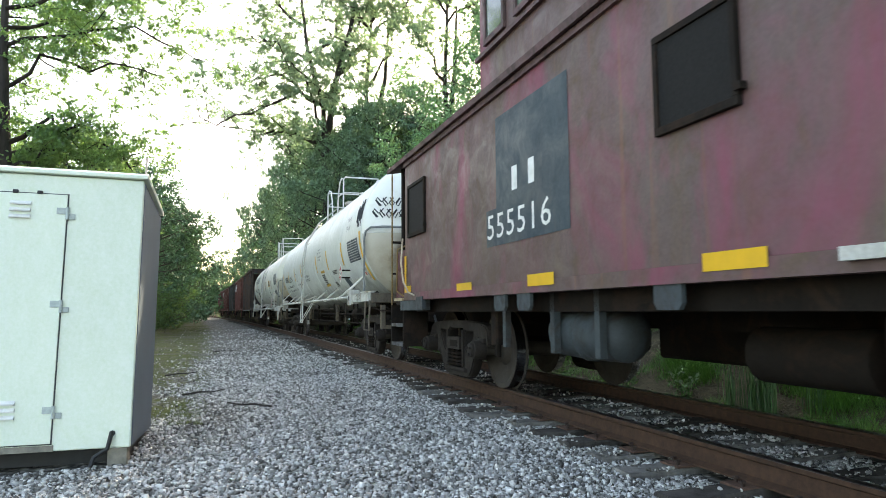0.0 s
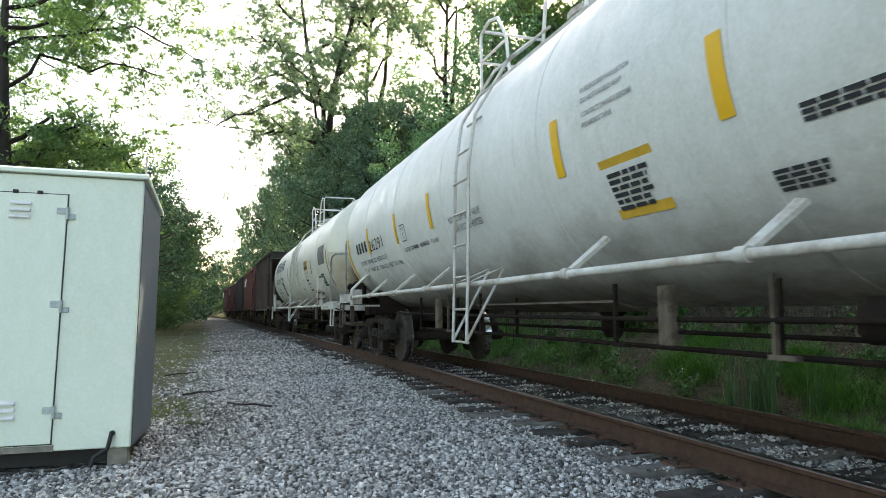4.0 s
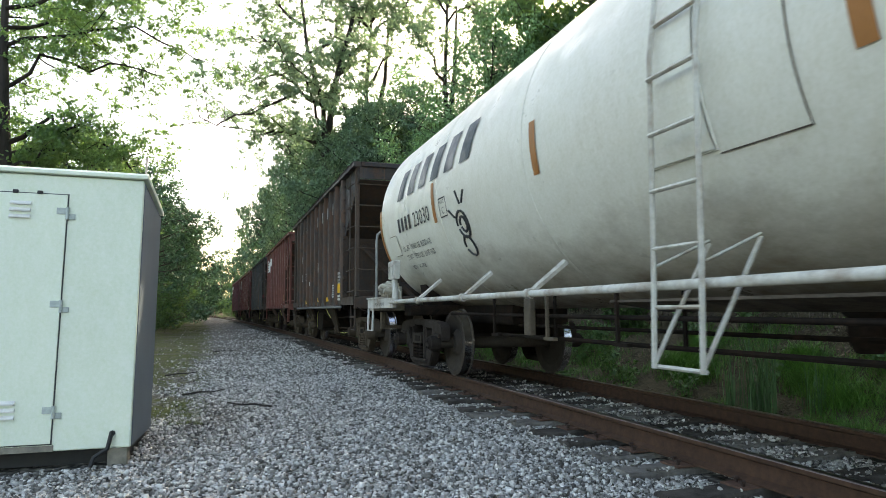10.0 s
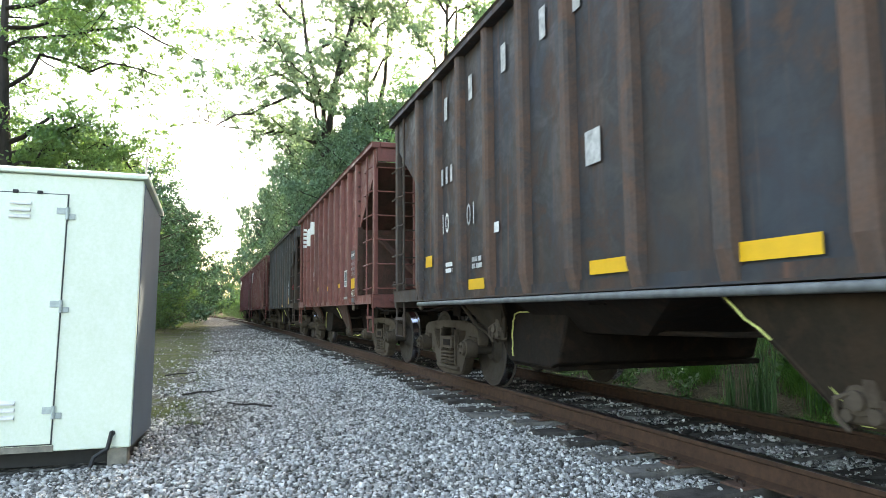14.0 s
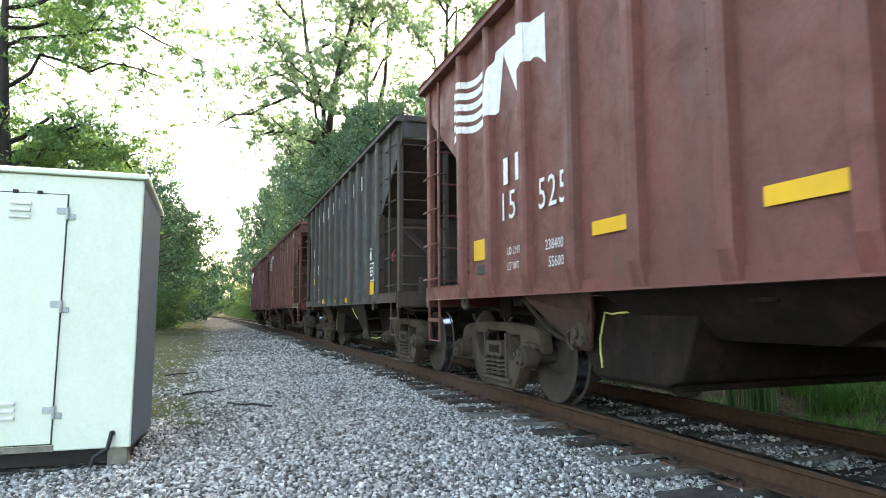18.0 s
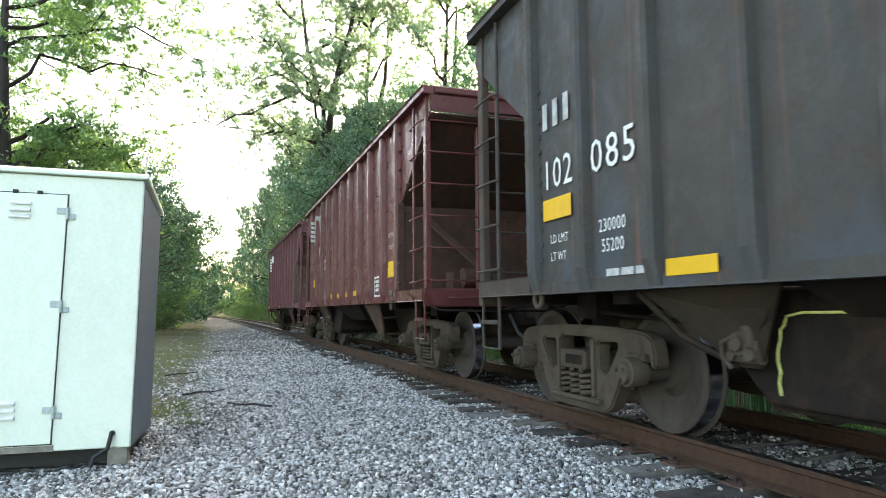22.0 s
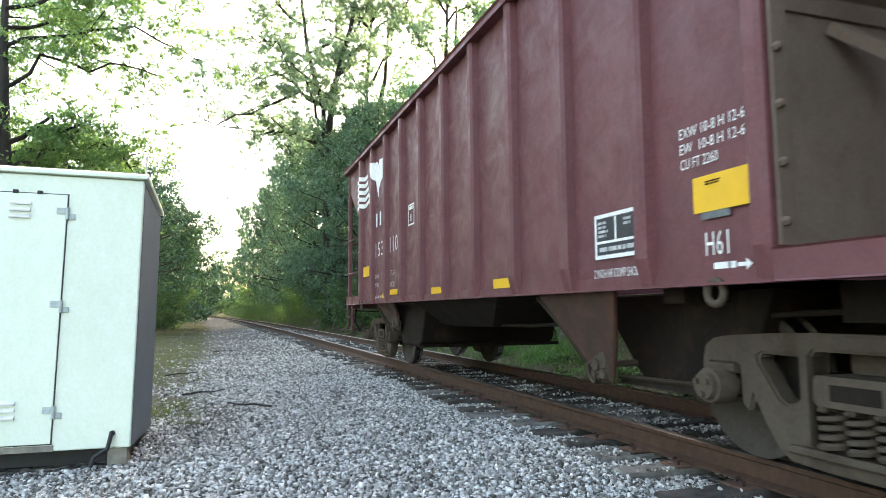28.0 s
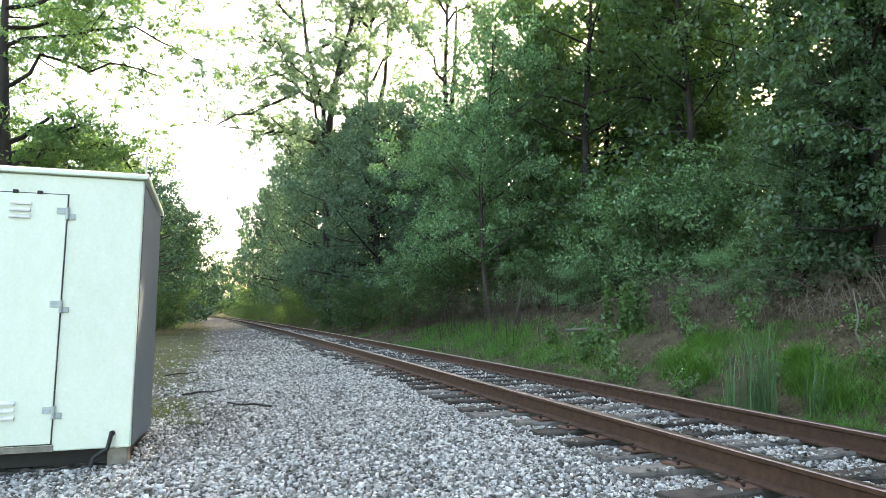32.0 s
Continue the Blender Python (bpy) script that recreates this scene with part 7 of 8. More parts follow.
def tank_car(label, half, end, mat, head_mat, ladder_y, bands, rail_z, dress, beam_mat, dz=0.0, deck_y=0.85):
    car = thing("tank_car", label, "tank car", Matrix(), "tank cars")
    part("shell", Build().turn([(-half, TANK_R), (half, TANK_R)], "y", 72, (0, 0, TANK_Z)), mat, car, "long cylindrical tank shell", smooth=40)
    for sgn in (-1, 1):
        prof = [(sgn * (half - 0.02), TANK_R - 0.003)] + [(sgn * (half + 0.5 * math.sin(k * math.pi / 16)), TANK_R * math.cos(k * math.pi / 16) - 0.003) for k in range(0, 8)] + [(sgn * (half + 0.5), 0.02)]
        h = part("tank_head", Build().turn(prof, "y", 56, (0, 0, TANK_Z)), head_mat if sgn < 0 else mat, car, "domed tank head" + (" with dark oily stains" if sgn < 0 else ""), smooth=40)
        seam = [(x, sgn * (half + 0.5 * math.sqrt(max(0, 1 - (x / TANK_R) ** 2 - 0.002)) + 0.006), TANK_Z - 0.06) for x in [-1.48 + 2.96 * i / 24 for i in range(25)]]
        part("head_seam", Build().tube(seam, 0.006, 4), mat, h)
    for y in bands:
        part("jacket_band", Build().turn([(y - 0.022, TANK_R - 0.01), (y - 0.02, TANK_R + 0.005), (y + 0.02, TANK_R + 0.005), (y + 0.022, TANK_R - 0.01)], "y", 72, (0, 0, TANK_Z)), mat, car, smooth=30)
    for sgn in (-1, 1):
        y0, y1 = sorted((sgn * 6.55, sgn * end))
        part("stub_sill", Build().box(-0.4, 0.4, sgn * 4.6 if sgn > 0 else -end - 0.1, end + 0.1 if sgn > 0 else -4.6, 0.72, 1.04, 0.03), "grime", car)
        part("saddle", Build().prism([(-1.0, 1.33), (-0.95, 1.0), (-0.5, 0.86), (0.5, 0.86), (0.95, 1.0), (1.0, 1.33), (0.9, 1.25), (0.5, 1.02), (0, 0.94), (-0.5, 1.02), (-0.9, 1.25)], sgn * 6.58 - 0.16, sgn * 6.58 + 0.16, 1), "grime", car)
        part("end_beam", Build().box(-1.46, 1.46, sgn * end - 0.09, sgn * end + 0.06, 1.05 + dz, 1.235 + dz, 0.015), beam_mat, car, "grimy pale end beam")
        part("end_deck", Build().box(-1.42, 1.42, y0 + 0.1, y1 - 0.09, 1.2 + dz, 1.225 + dz), "grime", car)
        for sx in (-1, 1):
            part("side_stub", Build().box(sx * 1.44, sx * 1.5, y0, y1 + 0.06, 1.09 + dz, 1.245 + dz, 0.006).box(sx * 1.36, sx * 1.52, y0 + (0.95 if sgn > 0 else 0), y1 + 0.06 - (0 if sgn > 0 else 0.95), 1.245 + dz, 1.27 + dz), "dirty_white", car, "white side beam with brake-shoe stencil")
            step = Build().tube([(sx * 1.48, sgn * (end - 0.32), 1.1), (sx * 1.5, sgn * (end - 0.32), 0.58), (sx * 1.5, sgn * (end + 0.04), 0.58), (sx * 1.48, sgn * (end + 0.04), 1.1)], 0.02, 6)
            part("sill_step", step, beam_mat, car, "hanging steel step")
            part("end_handrail", Build().tube([(sx * 1.47, sgn * (end - 0.5), 1.15 + dz), (sx * 1.47, sgn * (end - 0.5), rail_z - 0.17), (sx * 1.45, sgn * (end - 0.47), rail_z - 0.06), (sx * 1.38, sgn * (end - 0.38), rail_z), (sx * 1.2, sgn * (end - 0.2), rail_z), (0, sgn * (end - 0.1), rail_z)], 0.021, 8), "rail_grey", car, "bent grey handrail", smooth=60)
        part("bolster_arm", Build().box(-1.25, 1.25, sgn * 6.58 - 0.18, sgn * 6.58 + 0.18, 0.84, 1.0, 0.02), "grime", car)
        coupler(car, sgn * (end + 0.05), sgn)
        add_truck(car, sgn * 6.58, "truck_dark")
        part("end_post", Build().box(-1.29, -1.2, sgn * end - 0.08, sgn * end + 0.0, 0.62, 1.02 + dz, 0.015).box(-1.29, -0.9, sgn * end - 0.07, sgn * end - 0.01, 0.6, 0.66), "dirty_tan", car)
    for sx in (-1, 1):
        part("running_rail", Build().rod((sx * 1.53, -6.55, 1.18 + dz), (sx * 1.53, 6.55, 1.18 + dz), 0.03, 10), "dirty_white", car, "long white side pipe rail", smooth=60)
        for y in (-5.3, -3.5, -1.75, 1.8, 3.4, 5.1):
            part("rail_bracket", Build().sheet([(sx * 1.54, y + 0.05, 1.17 + dz), (sx * 1.54, y - 0.03, 1.17 + dz), (sx * 1.24, y - 0.14, 1.44 + dz), (sx * 1.22, y - 0.05, 1.46 + dz)], 0.03), "dirty_white", car)
            part("rail_clamp", Build().rod((sx * 1.53, y - 0.04, 1.18 + dz), (sx * 1.53, y + 0.04, 1.18 + dz), 0.045, 10), "dirty_white", car, smooth=60)
    part("brake_rigging", Build().rod((-0.7, -4.4, 0.62), (-0.7, 4.4, 0.62), 0.022, 6).rod((-0.3, -4.6, 0.72), (-0.3, 4.6, 0.72), 0.02, 6)
         .rod((-0.7, -1.1, 0.62), (-0.7, -1.1, 1.05), 0.02, 6).rod((-0.7, 0.9, 0.62), (-0.7, 0.9, 1.05), 0.02, 6).rod((-0.7, -2.9, 0.62), (-0.7, -2.9, 1.1), 0.02, 6).rod((-0.7, 2.9, 0.62), (-0.7, 2.9, 1.1), 0.02, 6), "grime", car)
    part("train_pipe", Build().tube([(-0.95, -5.4, 0.86), (-0.95, -2.0, 0.84), (-0.9, 2.0, 0.85), (-0.95, 5.4, 0.87)], 0.02, 7), "grime", car, smooth=60)
    for y in (-4.6, -3.1, -1.5, 1.4, 2.6, 3.9):
        part("pipe_hanger", Build().box(-0.965, -0.935, y - 0.014, y + 0.014, 0.64, 1.12).box(-0.975, -0.925, y - 0.16, y + 0.04, 0.62, 0.65), "dirty_tan" if y in (-3.1, 2.6) else "grime", car, "sooty rigging hanger")
    for y in (-2.2, 2.9):
        part("lever_bracket", Build().box(-1.03, -0.95, y - 0.07, y + 0.07, 0.66, 1.08, 0.015), "dirty_tan", car, "tan-dusted steel bracket", bevel=0.008)
    part("skid_plate", Build().sheet([(-0.95, -1.5, 0.98), (-0.55, -1.3, 0.9), (-0.55, 1.3, 0.9), (-0.95, 1.5, 0.98)], 0.02), "dirty_tan", car, "dusty jacket plate round the bottom outlet")
    part("brake_cylinder", Build().turn([(-0.3, 0.06), (-0.28, 0.13), (0.25, 0.13), (0.3, 0.05)], "y", 14, (-0.75, -3.8, 0.85)), "grime", car, smooth=40)
    part("drain_valve", Build().turn([(0.62, 0.08), (0.7, 0.12), (0.85, 0.12), (0.95, 0.2)], "z", 12, (0, 0.0, 0)), "grime", car, smooth=40)
    # ladder up the yard side, and the railed platform on top
    w = 0.2
    lad = part("ladder", Build().tube([(-1.62, ladder_y - w, 0.58), (-1.6, ladder_y - w, 1.2), (-1.58, ladder_y - w, 2.4), (-1.5, ladder_y - w, 2.95), (-1.1, ladder_y - w, 3.6), (-0.6, ladder_y - w, 4.02)], 0.017, 6)
                            .tube([(-1.62, ladder_y + w, 0.58), (-1.6, ladder_y + w, 1.2), (-1.58, ladder_y + w, 2.4), (-1.5, ladder_y + w, 2.95), (-1.1, ladder_y + w, 3.6), (-0.6, ladder_y + w, 4.02)], 0.017, 6), "dirty_white", car, "white side ladder", smooth=60)
    for k in range(9):
        z = 0.59 + k * 0.335
        x = -1.6 if z < 2.5 else -1.58 + (z - 2.5) * 0.35
        part("rung", Build().rod((x, ladder_y - w, z), (x, ladder_y + w, z), 0.014, 6), "dirty_white", lad, smooth=60)
    for y in (ladder_y - w, ladder_y + w):
        part("ladder_brace", Build().rod((-1.62, y, 0.6), (-1.2, y, 1.34 + dz * 0.3), 0.014, 6).rod((-1.58, y, 1.2 + dz * 0.3), (-1.2, y, 1.36 + dz * 0.3), 0.01, 6), "dirty_white", car, smooth=60)
    deck = part("platform", Build().box(-0.6, 0.6, deck_y - 1.5, deck_y + 1.5, 3.87, 3.92), "dirty_white", car, "railed platform on top of the tank")
    for sgn in (-1, 1):
        y = deck_y + sgn * 1.4
        part("platform_rail", Build().tube([(-0.55, y, 3.9), (-0.55, y, 4.78), (-0.5, y, 4.86), (0.5, y, 4.86), (0.55, y, 4.78), (0.55, y, 3.9)], 0.022, 7), "white", deck, smooth=60)
        part("platform_rail", Build().rod((-0.55, y, 4.4), (0.55, y, 4.4), 0.018, 6), "white", deck, smooth=60)
        for x in (-0.55, 0.55):
            part("platform_rail", Build().tube([(x, y, 4.8), (x, y - sgn * 0.3, 4.88), (x, y - sgn * 0.6, 4.8), (x, y - sgn * 0.85, 4.45), (x, y - sgn * 0.95, 3.9)], 0.022, 7), "white", deck, smooth=60)
            part("platform_rail", Build().rod((x, y, 4.4), (x, y - sgn * 0.86, 4.4), 0.018, 6), "white", deck, smooth=60)
    for y in (deck_y - 0.8, deck_y, deck_y + 0.8):
        for x in (-0.5, 0.5):
            part("deck_bracket", Build().rod((x, y, 3.89), (x * 1.7, y, TANK_Z + math.sqrt(TANK_R ** 2 - (x * 1.7) ** 2) - 0.02), 0.025, 6), "dirty_white", deck)
    part("manway", Build().turn([(3.8, 0.34), (4.12, 0.34), (4.13, 0.4), (4.2, 0.4), (4.22, 0.3), (4.26, 0.05)], "z", 18), "dirty_white", car, "bolted manway dome", smooth=40)
    dress(car)
    return car


def valve_cluster(car, x, y, z, mat, label):
    """An air brake valve: a pipe bracket with bolted-on lobes, pipes and a strainer, standing on the deck."""
    b = Build().box(x - 0.04, x + 0.12, y - 0.2, y + 0.2, z - 0.01, z + 0.22, 0.015)
    for dy, dz, r, l in ((-0.24, 0.14, 0.075, 0.2), (0.2, 0.19, 0.085, 0.2), (-0.05, 0.22, 0.065, 0.22), (0.36, 0.12, 0.05, 0.14), (-0.02, 0.07, 0.05, 0.16)):
        at_y, at_z = y + dy, z + dz
        b.turn([(-l, 0.01), (-l, r * 0.5), (-l + 0.03, r * 0.5), (-l + 0.03, r * 0.72), (-l + 0.1, r * 0.72), (-l + 0.1, r), (-l + 0.125, r), (-l + 0.125, r * 0.78), (0.05, r * 0.78)], "x", 12, (x, at_y, at_z))
        for k in range(4):
            c, d = r * 0.86 * math.cos(0.785 + k * 1.571), r * 0.86 * math.sin(0.785 + k * 1.571)
            b.rod((x - l + 0.08, at_y + c, at_z + d), (x - l + 0.13, at_y + c, at_z + d), 0.011, 6)
    b.turn([(0.2, 0.055), (0.23, 0.055), (0.23, 0.075), (0.25, 0.075), (0.25, 0.05), (0.31, 0.05), (0.32, 0.02)], "z", 12, (x - 0.02, y + 0.14, z))
    b.turn([(0.18, 0.06), (0.22, 0.06), (0.22, 0.045), (0.27, 0.045)], "z", 10, (x + 0.02, y - 0.22, z))
    b.box(x - 0.1, x - 0.02, y - 0.12, y + 0.02, z + 0.02, z + 0.13, 0.01).box(x - 0.08, x + 0.06, y - 0.36, y - 0.3, z - 0.01, z + 0.2, 0.01)
    b.tube([(x, y - 0.33, z + 0.14), (x - 0.03, y - 0.45, z + 0.16), (x, y - 0.56, z + 0.12), (x, y - 0.58, z)], 0.018, 7)
    b.tube([(x - 0.06, y + 0.36, z + 0.12), (x - 0.06, y + 0.5, z + 0.1), (x - 0.04, y + 0.55, z)], 0.016, 7)
    part("brake_valve", b, mat, car, label, smooth=40)


def dress_a(car):
    for y, deg, h in ((5.54, -19, 0.47), (3.62, -19, 0.46), (-5.28, -20, 0.5), (-3.26, -19, 0.47), (-1.47, -18, 0.46), (1.9, -18, 0.46), (7.36, -40, 1.0), (-7.25, -38, 1.0)):
        on_shell(stripe(0.12, h), y, deg, "yellow", car, "reflector", slant=0.0)
    on_shell(block_letters(4, 0.18, 0.195, 0.06), 6.57, -16.3, "ink", car)
    on_shell(fitted("26291", 1.0, 0.2), 5.48, -17.6, "ink", car, lift=0.006)
    on_shell(fitted("LD LMT  188400 LBS  85500 KGS", 2.0, 0.08), 6.49, -25.2, "ink", car)
    on_shell(fitted("LT WT  74600 LBS  33850 KGS  HSCT 05-1986", 2.72, 0.08), 6.44, -31.3, "ink", car)
    on_shell(outline_box(0.25, 0.25, 0.014), 3.31, -19, "ink", car)
    on_shell(fitted("PLATE", 0.14, 0.04), 3.26, -12.5, "ink", car)
    on_shell(fitted("C", 0.07, 0.085), 3.22, -17.2, "ink", car)
    on_shell(fitted("LEASED TO", 0.42, 0.06), 3.32, -25, "ink", car)
    on_shell(block_letters(5, 0.032, 0.06, 0.012), 2.86, -25, "ink", car)
    on_shell(block_letters(9, 0.032, 0.06, 0.012), 2.55, -25, "ink", car)
    on_shell(fitted("CANADA", 0.3, 0.06), 2.05, -25, "ink", car)
    on_shell(fitted("NO VACUUM RELIEF VALVE", 0.98, 0.075), 1.2, -19, "panel", car)
    on_shell(fitted("CAR MUST BE VENTED", 0.86, 0.075), 1.1, -23.5, "panel", car)
    on_shell(patch(0.6, 0.45), -2.04, -35, "gold", car, "stencil_panel", "small gold notice panel")
    on_shell(bars(0.46, 0.05, 6, 0.35, 2), -2.1, -23, "ink", car)
    on_shell(patch(0.45, 0.3), -4.72, -42, "panel", car, "stencil_panel", "small dark notice panel")
    on_shell(bars(0.6, 0.035, 3, 0.3, 5), -3.75, -22, "ink", car)
    on_shell(bars(0.35, 0.035, 4, 0.3, 6), -3.45, -33, "ink", car)
    on_shell(lettering("IF FIBERGLASS INSULATION", 0.055, 1, 0.9), -1.95, 3, "ink", car)
    on_shell(lettering("DO NOT EXCEED 450 F", 0.055, 1, 0.9), -1.95, 0, "ink", car)
    on_shell(lettering("CONTACT OWNER BEFORE", 0.055, 1, 0.9), -1.95, -4, "ink", car)
    on_shell(lettering("REPAIRING TANK", 0.055, 1, 0.9), -1.95, -7, "ink", car)
    on_shell(stripe(1.06, 0.44), -6.03, -20, "panel", car, "stencil_panel", "large dark data panel", lift=0.005)
    for k in range(9):
        on_shell(bars(0.98, 0.018, 1, 0.2, 30 + k), -6.07, -18.7 + k * 1.9, "worn_white", car, lift=0.012)
    on_shell(lettering("STYRENE", 0.13, 1, 0.8), -5.95, 13, "ink", car)
    on_shell(lettering("FRA AIP", 0.15, 1, 0.8), -5.95, 6, "ink", car)
    on_shell(stripe(0.44, 0.24), -6.8, -36, "dirty_white", car, "stencil_panel", "grubby white plate on the shell", lift=0.006)
    on_shell(patch(0.12, 0.07), -6.94, -32.5, "red", car, "stencil_panel", lift=0.011)
    placard(car, -6.08, -1.62, 1.69)
    # spray-painted scrawl, as plain strokes
    rnd = random.Random(9)
    y = -6.95
    for i in range(9):
        g0 = 14 + rnd.uniform(-4, 6)
        pts = []
        for k in range(7):
            g = radians(g0 + 7 * math.sin(k * 1.3 + i))
            pts.append((-(TANK_R + 0.004) * math.cos(g), y - i * 0.055 - 0.05 * math.cos(k * 1.7 + i), TANK_Z + (TANK_R + 0.004) * math.sin(g)))
        part("scrawl", Build().tube(pts, 0.009, 4), "ink", car, "spray-painted black scrawl")
    def head_y(x, z):
        return -(7.5 + 0.5 * math.sqrt(max(0.0, 1 - (x * x + (z - TANK_Z) ** 2) / TANK_R ** 2)) + 0.006)
    for row, (z0, x0, n, mat) in enumerate(((2.72, -1.28, 6, "ink"), (2.94, -1.22, 5, "ink"), (2.75, 0.35, 6, "grey_paint"), (3.0, 0.3, 4, "grey_paint"), (2.5, 0.7, 4, "grey_paint"))):
        for i in range(n):
            pts = []
            for k in range(6):
                x = x0 + i * 0.115 + 0.05 * math.cos(k * 1.9 + i * 2)
                z = z0 + 0.09 * math.sin(k * 1.35 + i)
                pts.append((x, head_y(x, z), z))
            part("scrawl", Build().tube(pts, 0.012, 4), mat, car, "spray-painted scrawl")
    for text, x, z, size in (("26291", -0.15, 3.0, 0.15), ("CAPY", -0.5, 2.87, 0.09), ("CAPY", -0.5, 2.76, 0.09), ("CAPY", -0.5, 2.65, 0.09)):
        v, f = lettering(text, size, 1, 0.9)
        part("lettering", Build().add([(x + p, head_y(x + p, z + q), z + q) for p, q in v], f), "ink", car)
    v, f = block_letters(4, 0.07, 0.11, 0.03)
    part("lettering", Build().add([(-0.58 + p, head_y(-0.58 + p, 3.0 + q), 3.0 + q) for p, q in v], f), "ink", car)
    for k in range(3):
        v, f = bars(0.5, 0.032, 1, 0.2, 40 + k)
        part("lettering", Build().add([(-0.2 + p, head_y(-0.2 + p, 2.02 - k * 0.075 + q), 2.02 - k * 0.075 + q) for p, q in v], f), "ink", car)
    for sgn in (-1, 1):
        ya, yb = sorted((sgn * 6.49, sgn * 6.74))
        arm = Build().box(-1.552, -1.528, ya, yb, 1.03, 1.335).box(-1.53, -1.36, ya + 0.004, ya + 0.022, 1.05, 1.33).box(-1.53, -1.36, yb - 0.022, yb - 0.004, 1.05, 1.33)
        arm.sheet([(-1.54, ya, 1.33), (-1.54, yb, 1.33), (-1.27, yb + 0.02, 1.6), (-1.27, ya - 0.02, 1.6)], 0.02)
        arm.sheet([(-1.29, ya - 0.1, 1.575), (-1.29, yb + 0.1, 1.575), (-1.215, yb + 0.1, 1.635), (-1.215, ya - 0.1, 1.635)], 0.025)
        br = part("corner_bracket", arm, "dirty_white", car, "white bent-plate corner bracket", bevel=0.006)
        part("bracket_hole", Build().turn([(-1.552, 0.0), (-1.556, 0.05), (-1.55, 0.052)], "x", 14, (0, sgn * 6.615, 1.17)), "black", br)
        decal(car, fitted("2 INCH TREAD", 0.42, 0.05), sgn * 7.35 + 0.3, 1.185, "ink", -1.504)
        decal(car, fitted("COND SHOES", 0.4, 0.05), sgn * 7.35 + 0.3, 1.115, "ink", -1.504)
    end_placard(car, -0.16, -7.97, 1.43)
    valve_cluster(car, -1.22, 7.55, 1.225, "grime", "sooty air brake valve on the end deck")


def dress_b(car):
    for y, deg, h in ((-4.27, -17, 0.42), (-1.18, -16, 0.46), (1.82, -14, 0.46), (4.61, -16, 0.5), (-7.05, -36, 0.95), (7.38, -32, 0.95)):
        on_shell(stripe(0.11, h), y, deg, "orange", car, "reflector")
    def head_y(x, z):
        return -(7.3 + 0.5 * math.sqrt(max(0.0, 1 - (x * x + (z - TANK_Z) ** 2) / TANK_R ** 2)) + 0.006)
    for shape, x, z in ((block_letters(4, 0.07, 0.12, 0.03), -0.12, 3.35), (fitted("23030", 0.36, 0.12), 0.32, 3.35), (bars(0.5, 0.045, 1, 0.2, 3), 0.02, 3.25), (bars(0.42, 0.045, 1, 0.2, 5), 0.05, 3.17), (bars(0.3, 0.045, 1, 0.2, 6), 0.1, 3.09)):
        v, f = shape
        part("lettering", Build().add([(x + p, head_y(x + p, z + q), z + q) for p, q in v], f), "panel", car)
    on_shell(stripe(0.75, 0.29), -2.87, -10.5, "gold", car, "stencil_panel", "gold emergency notice panel")
    on_shell(bars(0.66, 0.09, 1), -2.91, -9, "ink", car, lift=0.013)
    on_shell(bars(0.55, 0.04, 3, 0.3, 2), -2.93, -1.5, "ink", car, lift=0.013)
    for k, line in enumerate(("EXTERIOR COATING", "SYSTEM 611", "", "INTERIOR COATING", "SYSTEM", "")):
        shape = lettering(line, 0.085, 1, 0.85) if line else bars(0.42, 0.06, 1, 0.2, k)
        on_shell(shape, -2.9, -15 - 4.2 * k, "ink", car)
    on_shell(lettering("CONSULT OWNER", 0.06, 1, 0.9), -1.36, 2, "ink", car)
    on_shell(lettering("BEFORE REPAIRS", 0.06, 1, 0.9), -1.36, -1, "ink", car)
    on_shell(bars(0.5, 0.03, 1), -1.33, -32, "ink", car)
    on_shell(stripe(1.02, 0.48), -5.73, -11, "panel", car, "stencil_panel", "large dark data panel", lift=0.005)
    for k in range(10):
        on_shell(bars(0.94, 0.018, 1, 0.2, 60 + k), -5.77, -10 + k * 1.85, "worn_white", car, lift=0.012)
    on_shell(stripe(0.46, 0.36), -5.76, -34, "panel", car, "stencil_panel", "dark data panel")
    on_shell(outline_box(0.34, 0.26, 0.02), -5.82, -32, "worn_white", car, lift=0.012)
    on_shell(bars(0.26, 0.05, 3, 0.3, 4), -5.86, -25, "worn_white", car, lift=0.012)
    on_shell(stripe(0.42, 0.16), -5.3, -28, "panel", car, "stencil_panel", "dark data panel")
    v, f = block_letters(6, 0.44, 0.43, 0.1)
    on_shell(([(p + q * 0.3, q) for p, q in v], f), 6.35, 4.6, "panel", car)
    on_shell(block_letters(4, 0.14, 0.2, 0.045), 6.31, -13.5, "ink", car)
    on_shell(fitted("23030", 0.72, 0.205), 5.49, -13.8, "ink", car)
    on_shell(outline_box(0.25, 0.24, 0.015), 4.35, -15, "ink", car)
    on_shell(fitted("PLATE", 0.14, 0.04), 4.3, -8.6, "ink", car)
    on_shell(fitted("C", 0.07, 0.085), 4.26, -13.4, "ink", car)
    on_shell(fitted("LD LMT  190000 LBS  86200 KGS", 1.34, 0.08), 6.33, -24.6, "ink", car)
    on_shell(fitted("LT WT   73000 LBS  33100 KGS", 1.3, 0.08), 6.31, -30.2, "ink", car)
    on_shell(fitted("NEW   11-1980", 0.63, 0.07), 6.31, -36.4, "ink", car)
